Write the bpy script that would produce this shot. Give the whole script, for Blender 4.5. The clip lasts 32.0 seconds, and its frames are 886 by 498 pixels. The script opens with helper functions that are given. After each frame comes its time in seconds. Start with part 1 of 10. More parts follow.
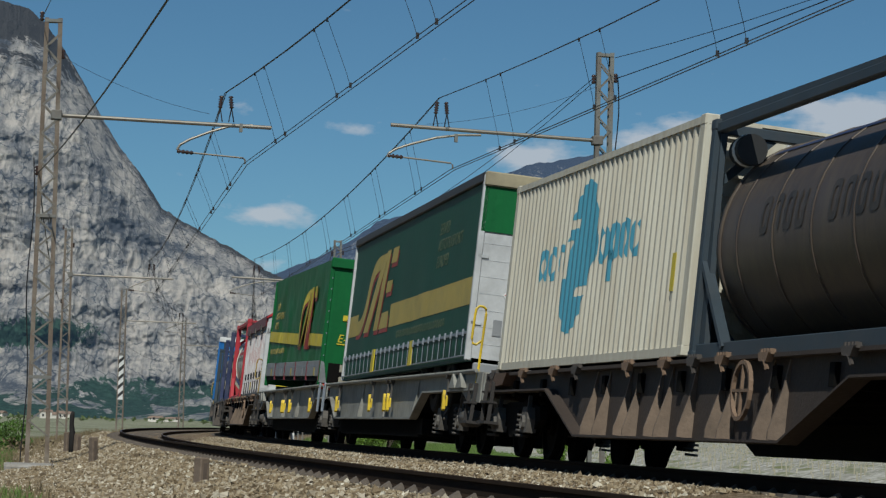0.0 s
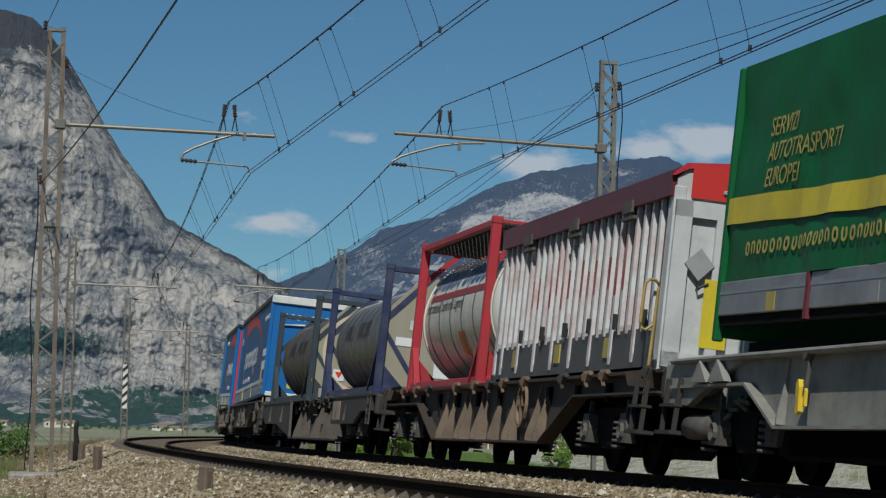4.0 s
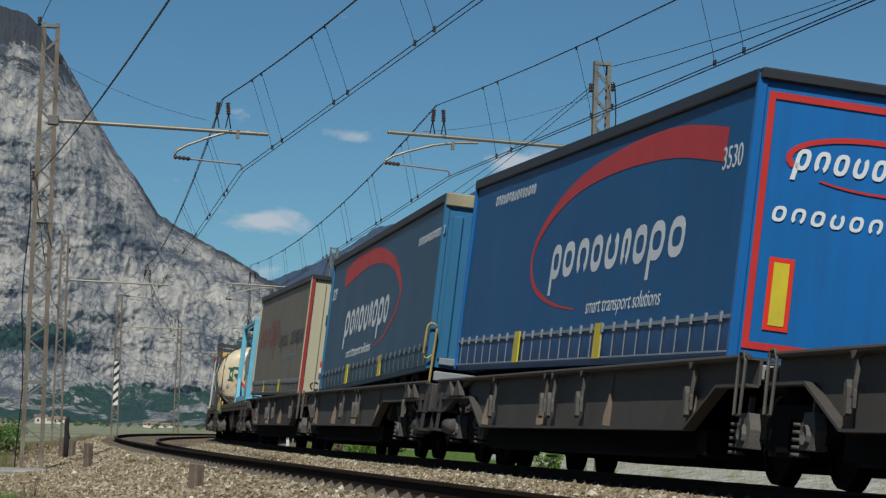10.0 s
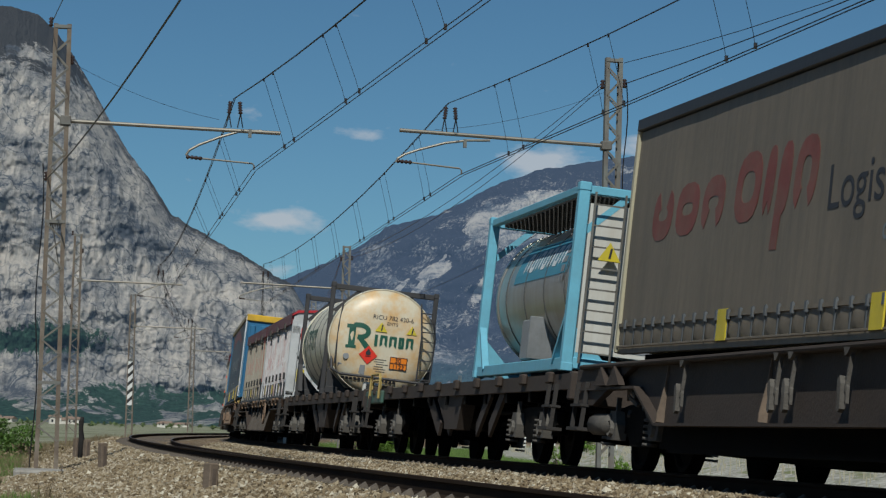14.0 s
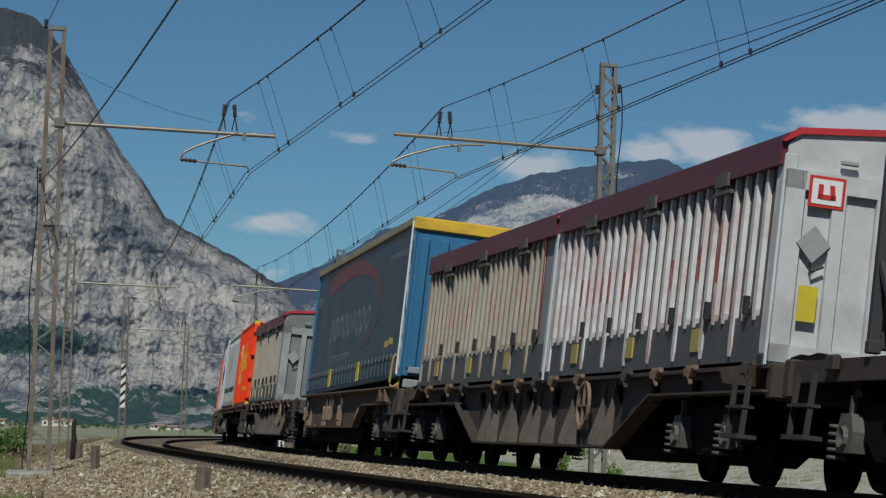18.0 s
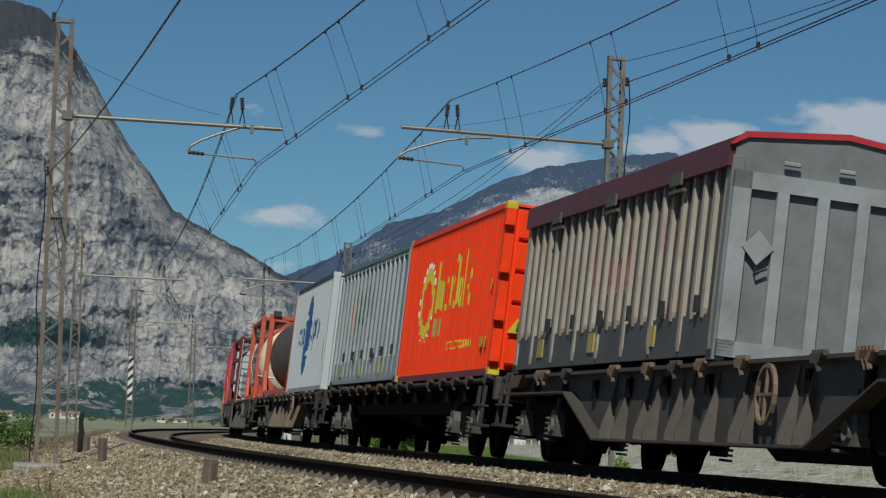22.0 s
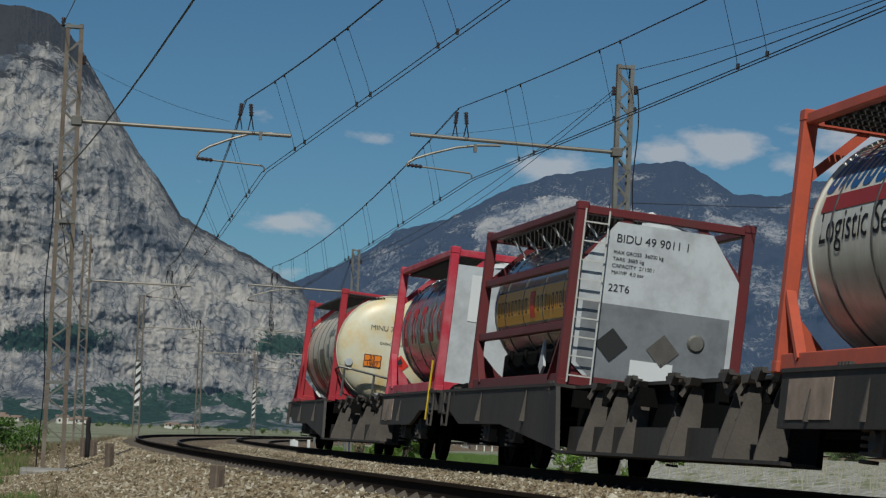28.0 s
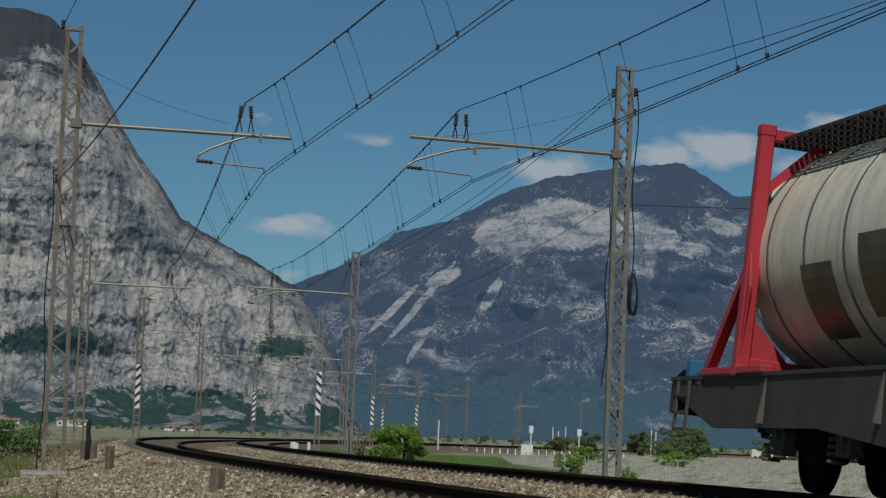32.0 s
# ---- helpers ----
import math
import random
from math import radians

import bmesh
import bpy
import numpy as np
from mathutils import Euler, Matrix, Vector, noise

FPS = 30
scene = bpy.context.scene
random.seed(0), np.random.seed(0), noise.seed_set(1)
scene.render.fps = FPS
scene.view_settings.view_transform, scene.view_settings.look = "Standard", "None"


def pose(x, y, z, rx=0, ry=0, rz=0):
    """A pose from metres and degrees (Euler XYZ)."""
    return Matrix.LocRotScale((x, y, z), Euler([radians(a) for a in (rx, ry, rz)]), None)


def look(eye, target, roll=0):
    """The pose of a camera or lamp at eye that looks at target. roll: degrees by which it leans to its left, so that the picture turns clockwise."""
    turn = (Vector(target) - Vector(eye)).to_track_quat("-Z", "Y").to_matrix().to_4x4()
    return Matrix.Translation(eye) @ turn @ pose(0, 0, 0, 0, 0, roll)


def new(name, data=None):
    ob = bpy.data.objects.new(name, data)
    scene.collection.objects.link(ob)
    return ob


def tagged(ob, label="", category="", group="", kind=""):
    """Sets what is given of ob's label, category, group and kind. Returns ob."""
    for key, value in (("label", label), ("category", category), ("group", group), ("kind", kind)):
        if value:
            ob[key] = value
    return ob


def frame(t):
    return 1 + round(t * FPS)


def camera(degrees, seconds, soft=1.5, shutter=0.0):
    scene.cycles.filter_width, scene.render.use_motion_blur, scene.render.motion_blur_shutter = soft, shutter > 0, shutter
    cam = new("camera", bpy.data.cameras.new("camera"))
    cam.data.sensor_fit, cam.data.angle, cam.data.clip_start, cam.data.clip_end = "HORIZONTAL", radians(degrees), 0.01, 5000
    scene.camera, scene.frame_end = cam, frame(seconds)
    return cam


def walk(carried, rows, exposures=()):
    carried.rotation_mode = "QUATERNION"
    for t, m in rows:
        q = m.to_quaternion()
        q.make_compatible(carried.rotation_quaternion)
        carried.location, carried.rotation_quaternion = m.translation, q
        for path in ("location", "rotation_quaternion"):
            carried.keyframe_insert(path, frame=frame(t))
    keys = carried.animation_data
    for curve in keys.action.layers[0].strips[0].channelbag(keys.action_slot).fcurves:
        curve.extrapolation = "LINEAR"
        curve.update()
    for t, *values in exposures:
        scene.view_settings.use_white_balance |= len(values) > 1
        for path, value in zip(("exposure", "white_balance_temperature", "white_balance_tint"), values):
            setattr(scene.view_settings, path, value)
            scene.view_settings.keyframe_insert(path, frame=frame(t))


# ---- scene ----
# One camera on the outside of a railway curve, nearly still; a freight train passes.
# World: x to the right, y ahead, z = 0 at the level of the rails abreast of station 0.
EYE = (0.0, 0.0, 0.4885)
cam = camera(19.39, 32.0, soft=1.3)
# seconds, tilt up, lean, turn to the left (degrees)
CAM = [
    (0, 3.857, 1.634, -0.411), (0.5, 3.859, 1.499, -0.390), (1, 3.874, 1.415, -0.403), (1.5, 3.904, 1.394, -0.387),
    (2, 3.953, 1.376, -0.343), (2.5, 3.990, 1.377, -0.323), (3, 4.015, 1.447, -0.325), (3.5, 4.046, 1.536, -0.315),
    (5.5, 3.931, 1.283, -0.396), (6, 3.909, 1.307, -0.454), (6.5, 3.891, 1.338, -0.496), (7, 3.884, 1.397, -0.537),
    (7.5, 3.883, 1.617, -0.587), (8, 3.916, 1.772, -0.602), (8.5, 3.984, 1.823, -0.576), (9, 4.030, 1.968, -0.530),
    (9.5, 4.032, 2.035, -0.502), (10, 4.026, 1.980, -0.491), (10.5, 4.016, 1.828, -0.472), (11, 4.014, 1.799, -0.448),
    (11.5, 3.993, 1.770, -0.412), (12, 3.981, 1.668, -0.346), (12.5, 3.981, 1.463, -0.269), (13, 3.966, 1.313, -0.223),
    (13.5, 3.947, 1.347, -0.221), (14, 3.969, 1.598, -0.209), (14.5, 4.026, 1.818, -0.171), (16.5, 4.064, 1.830, -0.161),
    (17, 4.061, 1.894, -0.224), (17.5, 4.066, 1.899, -0.300), (18, 4.062, 1.892, -0.343), (18.5, 4.027, 1.900, -0.328),
    (19, 3.966, 1.895, -0.284), (19.5, 3.906, 2.006, -0.264), (20, 3.889, 2.143, -0.251), (20.5, 3.906, 2.178, -0.212),
    (21, 3.920, 2.114, -0.179), (21.5, 3.922, 2.064, -0.173), (22, 3.904, 1.982, -0.185), (22.5, 3.904, 1.969, -0.206),
    (23, 3.891, 1.808, -0.198), (23.5, 3.892, 1.823, -0.190), (24, 3.912, 1.975, -0.186), (24.5, 3.938, 2.095, -0.161),
    (25, 3.968, 2.127, -0.113), (25.5, 4.011, 2.185, -0.080), (27.5, 4.069, 2.231, -0.006), (28, 4.062, 2.325, -0.002),
    (28.5, 4.074, 2.311, -0.003), (29, 4.085, 2.355, 0.011), (29.5, 4.078, 2.387, 0.036), (30, 4.085, 2.349, 0.047),
    (30.5, 4.104, 2.285, 0.037), (31, 4.119, 2.317, 0.019), (31.5, 4.119, 2.294, 0.003), (32, 4.109, 2.256, 0.000)]


def aim(pitch, roll, yaw):
    p, w = radians(pitch), radians(yaw)
    way = Vector((-math.sin(w) * math.cos(p), math.cos(w) * math.cos(p), math.sin(p)))
    return look(EYE, Vector(EYE) + way, roll)


walk(cam, [(t, aim(p, r, w)) for t, p, r, w in CAM], [(0, -0.03), (2, 0.06), (3.5, -0.08), (6, -0.04), (9, 0.04), (12, 0.05), (14, -0.10), (17, -0.24), (18, -0.14), (20, 0.03), (21, -0.03), (23, -0.16), (25, -0.19), (28, -0.28), (30, -0.31), (32, -0.38)])
scene.view_settings.exposure = 0.0

# ---- light: clear day, high sun behind the camera ----
SUN_EL, SUN_AZ = 49.0, -172.0        # degrees; azimuth from +y towards +x
world = bpy.data.worlds.new("sky")
scene.world = world
world.use_nodes = True
wn, wl = world.node_tree.nodes, world.node_tree.links
background = wn["Background"]
sky = wn.new("ShaderNodeTexSky")
sky.sky_type = "NISHITA"
sky.sun_disc = False
sky.sun_elevation, sky.sun_rotation = radians(SUN_EL), radians(SUN_AZ)
sky.altitude, sky.air_density, sky.dust_density, sky.ozone_density = 600.0, 0.75, 0.15, 4.0
background.inputs["Strength"].default_value = 0.085


def cloud_layer():
    """Small fair-weather clouds low over the valley, as soft noise round a few directions."""
    co = wn.new("ShaderNodeTexCoord")
    sep = wn.new("ShaderNodeSeparateXYZ")
    wl.new(co.outputs["Generated"], sep.inputs[0])

    def m(op, a, b=None, clamp=False):
        n = wn.new("ShaderNodeMath")
        n.operation, n.use_clamp = op, clamp
        for i, v in enumerate((a, b)):
            if v is None:
                continue
            if isinstance(v, (int, float)):
                n.inputs[i].default_value = v
            else:
                wl.new(v, n.inputs[i])
        return n.outputs[0]

    az = m("MULTIPLY", m("ARCTAN2", sep.outputs[0], sep.outputs[1]), 57.2958)
    el = m("MULTIPLY", m("ARCSINE", sep.outputs[2]), 57.2958)
    comb = wn.new("ShaderNodeCombineXYZ")
    wl.new(m("MULTIPLY", az, 0.8), comb.inputs[0])
    wl.new(m("MULTIPLY", el, 1.8), comb.inputs[1])
    noi = wn.new("ShaderNodeTexNoise")
    noi.inputs["Scale"].default_value, noi.inputs["Detail"].default_value = 1.5, 7.0
    noi.inputs["Roughness"].default_value = 0.55
    wl.new(comb.outputs[0], noi.inputs["Vector"])
    total = None
    # azimuth, elevation, half width, half height, density
    for a, e, w, h, k in ((-3.35, 4.50, 1.30, 0.32, 0.95), (-1.55, 6.46, 0.95, 0.24, 0.50), (-4.3, 6.85, 0.55, 0.28, 0.55),
                          (2.3, 5.95, 1.3, 0.45, 1.0), (4.9, 6.35, 1.2, 0.40, 1.1), (6.1, 6.55, 1.2, 0.50, 1.3),
                          (9.6, 6.9, 2.4, 0.65, 1.2), (13.5, 6.0, 3.0, 1.0, 1.2), (-16.0, 7.0, 3.0, 0.8, 1.0),
                          (-3.2, 3.4, 1.6, 0.30, 0.5), (9.3, 6.2, 3.2, 0.35, 1.0), (24.0, 9.0, 5.0, 1.4, 1.2), (-30.0, 9.0, 6.0, 1.5, 1.1)):
        dx = m("DIVIDE", m("SUBTRACT", az, a), w)
        dy = m("DIVIDE", m("SUBTRACT", el, e), h)
        r = m("SQRT", m("ADD", m("MULTIPLY", dx, dx), m("MULTIPLY", dy, dy)))
        g = m("MULTIPLY", m("SUBTRACT", 1.15, r, True), k)
        total = g if total is None else m("MAXIMUM", total, g)
    mask = m("MULTIPLY", m("SUBTRACT", m("ADD", total, m("MULTIPLY", noi.outputs[0], 1.5)), 1.02), 1.9, True)
    front = m("GREATER_THAN", sep.outputs[1], 0.0)
    mask = m("MULTIPLY", m("MULTIPLY", mask, front), 0.74)
    tint = wn.new("ShaderNodeMix")
    tint.data_type, tint.blend_type = "RGBA", "MULTIPLY"
    tint.inputs[0].default_value = 1.0
    wl.new(sky.outputs[0], tint.inputs[6])
    tint.inputs[7].default_value = SKY_TINT
    mix = wn.new("ShaderNodeMix")
    mix.data_type = "RGBA"
    wl.new(mask, mix.inputs[0])
    wl.new(tint.outputs[2], mix.inputs[6])
    mix.inputs[7].default_value = CLOUD
    wl.new(mix.outputs[2], background.inputs[0])


SKY_TINT = (0.45, 0.66, 0.675, 1)
CLOUD = (6.0, 6.35, 6.8, 1)
cloud_layer()
sun = new("sun", bpy.data.lights.new("sun", "SUN"))
sun.data.energy, sun.data.angle, sun.data.color = 4.2, radians(0.53), (0.95, 0.965, 0.90)
_s = Vector((math.sin(radians(SUN_AZ)) * math.cos(radians(SUN_EL)), math.cos(radians(SUN_AZ)) * math.cos(radians(SUN_EL)), math.sin(radians(SUN_EL))))
sun.matrix_world = look(_s * 100, (0, 0, 0))

# ---- materials ----
ALBEDO_SCALE = 0.87        # even scale on every base colour, to balance the stronger sun


def mat(name, color, rough=0.6, metal=0.0, vary=0.25, scale=2.0, fine=30.0, bump=0.0, dirt=None, dirt_amount=0.0,
        streak=False, each=0.0, spec=0.5):
    """A painted, metal or stone surface: base colour varied at two scales, dirt with noise edges or running streaks, fine relief."""
    color = [c * ALBEDO_SCALE for c in color]
    ma = bpy.data.materials.new(name)
    ma.use_nodes = True
    n, l = ma.node_tree.nodes, ma.node_tree.links
    b = n["Principled BSDF"]
    b.inputs["Roughness"].default_value, b.inputs["Metallic"].default_value = rough, metal
    b.inputs["Specular IOR Level"].default_value = spec
    co = n.new("ShaderNodeTexCoord")
    big, small = n.new("ShaderNodeTexNoise"), n.new("ShaderNodeTexNoise")
    for t, s in ((big, scale), (small, fine)):
        t.inputs["Scale"].default_value, t.inputs["Detail"].default_value = s, 5.0
        l.new(co.outputs["Object"], t.inputs["Vector"])
    mix = n.new("ShaderNodeMix")
    mix.data_type = "RGBA"
    mix.inputs[6].default_value = (*[c * (1 - vary) for c in color], 1)
    mix.inputs[7].default_value = (*[min(1, c * (1 + vary)) for c in color], 1)
    add = n.new("ShaderNodeMath")
    add.operation = "MULTIPLY_ADD"
    l.new(small.outputs[0], add.inputs[0])
    add.inputs[1].default_value = 0.5
    sub = n.new("ShaderNodeMath")
    sub.operation = "MULTIPLY_ADD"
    l.new(big.outputs[0], sub.inputs[0])
    sub.inputs[1].default_value, sub.inputs[2].default_value = 1.2, -0.35
    l.new(sub.outputs[0], add.inputs[2])
    last = add.outputs[0]
    if each:
        info = n.new("ShaderNodeObjectInfo")
        e = n.new("ShaderNodeMath")
        e.operation = "MULTIPLY_ADD"
        l.new(info.outputs["Random"], e.inputs[0])
        e.inputs[1].default_value = each
        l.new(last, e.inputs[2])
        last = e.outputs[0]
    l.new(last, mix.inputs[0])
    out = mix.outputs[2]
    if dirt:
        mp = n.new("ShaderNodeMapping")
        mp.inputs["Scale"].default_value = (3.0, 3.0, 0.22) if streak else (1, 1, 1)
        l.new(co.outputs["Object"], mp.inputs[0])
        dn = n.new("ShaderNodeTexNoise")
        dn.inputs["Scale"].default_value, dn.inputs["Detail"].default_value = (2.2, 7.0)
        dn.inputs["Roughness"].default_value = 0.65
        l.new(mp.outputs[0], dn.inputs["Vector"])
        rp = n.new("ShaderNodeValToRGB")
        rp.color_ramp.elements[0].position, rp.color_ramp.elements[1].position = 0.42, 0.72
        rp.color_ramp.elements[1].color = (dirt_amount,) * 3 + (1,)
        rp.color_ramp.elements[0].color = (0, 0, 0, 1)
        l.new(dn.outputs[0], rp.inputs[0])
        dm = n.new("ShaderNodeMix")
        dm.data_type = "RGBA"
        l.new(rp.outputs[0], dm.inputs[0])
        l.new(out, dm.inputs[6])
        dm.inputs[7].default_value = (*dirt, 1)
        out = dm.outputs[2]
    l.new(out, b.inputs["Base Color"])
    if bump:
        bp = n.new("ShaderNodeBump")
        bp.inputs["Strength"].default_value, bp.inputs["Distance"].default_value = bump, 0.02
        l.new(small.outputs[0], bp.inputs["Height"])
        l.new(bp.outputs[0], b.inputs["Normal"])
    return ma


RUSTY = (0.11, 0.055, 0.03)
GRIME = (0.05, 0.042, 0.035)
M = {}
M["rail"] = mat("rail_steel", (0.028, 0.018, 0.012), 0.95, 0.0, 0.3, 3, 40, 0.2, spec=0.1)
M["rail_head"] = mat("rail_head", (0.16, 0.11, 0.08), 0.4, 0.6, 0.3, 2, 30)
M["sleeper"] = mat("sleeper_concrete", (0.115, 0.092, 0.072), 0.9, 0, 0.35, 4, 40, 0.4, GRIME, 0.6, each=0.3)
M["concrete"] = mat("concrete", (0.36, 0.34, 0.31), 0.9, 0, 0.25, 3, 50, 0.5, (0.14, 0.12, 0.09), 0.7)
M["mast"] = mat("mast_steel", (0.20, 0.205, 0.19), 0.65, 0.3, 0.25, 2, 30, 0.2, RUSTY, 0.55)
M["mast_rust"] = mat("mast_rusted", (0.16, 0.12, 0.09), 0.8, 0.1, 0.35, 1.2, 30, 0.3, (0.26, 0.24, 0.2), 0.6)
M["tube"] = mat("galvanised_tube", (0.22, 0.205, 0.175), 0.5, 0.4, 0.2, 2, 30, 0, (0.18, 0.13, 0.09), 0.4)
M["wire"] = mat("wire", (0.035, 0.035, 0.04), 0.5, 0.5, 0.2)
M["insulator"] = mat("insulator", (0.05, 0.03, 0.025), 0.25, 0, 0.2)
M["board_white"] = mat("board_white", (0.75, 0.75, 0.72), 0.6, 0, 0.08)
M["board_black"] = mat("board_black", (0.02, 0.02, 0.02), 0.6, 0, 0.2)
M["post"] = mat("old_rusty_iron", (0.20, 0.15, 0.11), 0.9, 0, 0.35, 6, 60, 0.6, (0.075, 0.05, 0.035), 0.7)
M["wood"] = mat("weathered_wood", (0.12, 0.09, 0.07), 0.9, 0, 0.4, 5, 60, 0.5)
M["charred"] = mat("charred_wood", (0.015, 0.013, 0.012), 0.9, 0, 0.4, 8, 60, 0.5)
M["leaf"] = mat("leaves", (0.145, 0.26, 0.03), 0.6, 0, 0.55, 6, 30, 0)
M["leaf_dark"] = mat("leaves_dark", (0.070, 0.145, 0.018), 0.6, 0, 0.7, 6, 30, 0)
M["leaf_far"] = mat("leaves_far", (0.105, 0.15, 0.05), 0.7, 0, 0.5, 0.5, 5, 0)
M["bark"] = mat("bark", (0.08, 0.06, 0.045), 0.9, 0, 0.3, 5, 40, 0.5)
M["grass"] = mat("grass_blades", (0.11, 0.185, 0.035), 0.7, 0, 0.5, 0.8, 8, 0)
M["dry_grass"] = mat("dry_grass", (0.20, 0.155, 0.085), 0.8, 0, 0.4, 1.0, 8, 0)
M["house"] = mat("house_wall", (0.66, 0.62, 0.55), 0.8, 0, 0.12, 0.3, 3)
M["roof"] = mat("roof_tiles", (0.24, 0.17, 0.13), 0.8, 0, 0.3, 0.5, 3)
M["glass_dark"] = mat("window_glass", (0.03, 0.035, 0.04), 0.1, 0, 0.1)
M["white"] = mat("white_paint", (0.72, 0.72, 0.70), 0.5, 0, 0.08, 1.5, 20, 0, GRIME, 0.25)
# train
M["wagon_brown"] = mat("wagon_rusty_brown", (0.058, 0.041, 0.032), 0.75, 0.1, 0.55, 2.2, 25, 0.25, (0.030, 0.023, 0.019), 0.85)
M["wagon_dark"] = mat("wagon_dark_grey", (0.078, 0.066, 0.058), 0.7, 0.1, 0.35, 1.2, 25, 0.15, GRIME, 0.7)
M["wagon_black"] = mat("wagon_black_grey", (0.043, 0.037, 0.033), 0.65, 0.0, 0.4, 1.2, 25, 0.15, (0.075, 0.062, 0.05), 0.5, True, spec=0.4)
M["wagon_grey"] = mat("wagon_light_grey", (0.27, 0.265, 0.235), 0.6, 0.0, 0.15, 0.8, 20, 0.1, GRIME, 0.55)
M["wagon_rust"] = mat("wagon_rust", (0.105, 0.060, 0.038), 0.85, 0.0, 0.4, 2.5, 25, 0.3, GRIME, 0.7)
# webs lighter than the sills: sun on their faces is put into the colour
M["web"] = mat("web_dusty", (0.108, 0.090, 0.076), 0.8, 0.0, 0.35, 3, 30, 0.2, GRIME, 0.6)
M["web_tan"] = mat("web_tan", (0.20, 0.145, 0.105), 0.85, 0.0, 0.35, 3, 30, 0.2, GRIME, 0.55)
# near-black: the deep shade under the train is put into this colour
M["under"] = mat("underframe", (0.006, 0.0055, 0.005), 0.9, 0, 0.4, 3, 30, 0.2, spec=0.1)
M["axlebox"] = mat("axlebox_dusty", (0.11, 0.10, 0.088), 0.8, 0.1, 0.35, 5, 40, 0.3, GRIME, 0.8)
# wheels carry the shade beneath the wagons in their colour
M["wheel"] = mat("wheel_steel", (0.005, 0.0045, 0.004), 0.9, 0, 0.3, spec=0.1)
M["catch_tan"] = mat("catch_dusty", (0.20, 0.13, 0.085), 0.8, 0, 0.35, 6, 40, 0.2)
M["catch_yellow"] = mat("catch_yellow", (0.75, 0.52, 0.02), 0.5, 0, 0.2, 4, 30, 0, GRIME, 0.4)
M["handrail_yellow"] = mat("handrail_yellow", (0.42, 0.30, 0.09), 0.6, 0, 0.25, 4, 30, 0, GRIME, 0.5)
M["green_panel"] = mat("green_panel", (0.06, 0.13, 0.10), 0.6, 0, 0.3, 2, 30, 0, RUSTY, 0.5)
M["plate"] = mat("data_plate", (0.40, 0.30, 0.23), 0.8, 0, 0.3, 5, 30, 0, GRIME, 0.5)
M["cream_box"] = mat("container_cream", (0.60, 0.57, 0.47), 0.55, 0, 0.12, 0.7, 20, 0.05, (0.30, 0.22, 0.13), 0.45, True)
M["white_box"] = mat("container_white", (0.56, 0.60, 0.61), 0.5, 0, 0.08, 0.7, 20, 0.05, (0.35, 0.33, 0.30), 0.3, True)
M["red_box"] = mat("container_red", (1.05, 0.060, 0.008), 0.5, 0, 0.10, 0.7, 20, 0.05, (0.40, 0.03, 0.01), 0.35, True, spec=0.2)
M["grey_box"] = mat("container_grey", (0.36, 0.40, 0.41), 0.5, 0.05, 0.15, 0.7, 20, 0.05, (0.13, 0.13, 0.12), 0.5, True)
M["bulk_white"] = mat("ribs_white", (0.66, 0.66, 0.66), 0.55, 0, 0.12, 1.0, 20, 0.05, (0.30, 0.07, 0.06), 0.55)
M["bulk_cream"] = mat("ribs_cream", (0.40, 0.37, 0.30), 0.55, 0, 0.2, 1.0, 20, 0.05, (0.22, 0.11, 0.08), 0.5)
# grey panels darkened further to take in the shade between the ribs
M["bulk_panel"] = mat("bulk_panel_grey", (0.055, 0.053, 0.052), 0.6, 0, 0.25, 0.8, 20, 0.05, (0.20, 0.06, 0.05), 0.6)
M["bulk_base"] = mat("bulk_base_grey", (0.09, 0.092, 0.095), 0.6, 0, 0.2, 1.0, 20, 0.05, GRIME, 0.55)
M["tarp_red"] = mat("tarpaulin_dark_red", (0.13, 0.020, 0.026), 0.45, 0, 0.2, 1.5, 12, 0.3, (0.06, 0.015, 0.018), 0.6)
M["tarp_bright"] = mat("tarpaulin_red_edge", (0.50, 0.035, 0.045), 0.4, 0, 0.2, 2, 12, 0.3)
M["silver"] = mat("silver_door", (0.58, 0.60, 0.61), 0.4, 0.0, 0.12, 1.5, 20, 0.05, GRIME, 0.35)
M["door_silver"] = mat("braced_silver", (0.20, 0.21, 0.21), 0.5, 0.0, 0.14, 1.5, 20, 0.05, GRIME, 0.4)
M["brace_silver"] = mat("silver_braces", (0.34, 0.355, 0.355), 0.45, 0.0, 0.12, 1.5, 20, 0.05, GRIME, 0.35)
# darker than its ribs: grey paint with the ribs' shade painted in
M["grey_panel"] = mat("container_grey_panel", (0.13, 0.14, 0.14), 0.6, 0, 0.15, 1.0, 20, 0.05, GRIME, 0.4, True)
M["step_dark"] = mat("step_dark", (0.030, 0.026, 0.024), 0.8, 0, 0.3, 3, 30, 0.2)
M["door_white"] = mat("door_white", (0.56, 0.57, 0.575), 0.5, 0, 0.1, 1, 20, 0.05, GRIME, 0.3)
M["sae_dark"] = mat("curtain_dark_green", (0.008, 0.072, 0.046), 0.55, 0, 0.18, 0.8, 9, 0.15, (0.015, 0.05, 0.036), 0.5, True, spec=0.2)
M["sae_green"] = mat("curtain_green", (0.006, 0.120, 0.034), 0.5, 0, 0.18, 0.8, 9, 0.25, (0.006, 0.07, 0.025), 0.4, True, spec=0.2)
M["yellow"] = mat("yellow_print", (0.66, 0.52, 0.03), 0.5, 0, 0.15, 1.5, 15, 0, (0.30, 0.25, 0.06), 0.4)
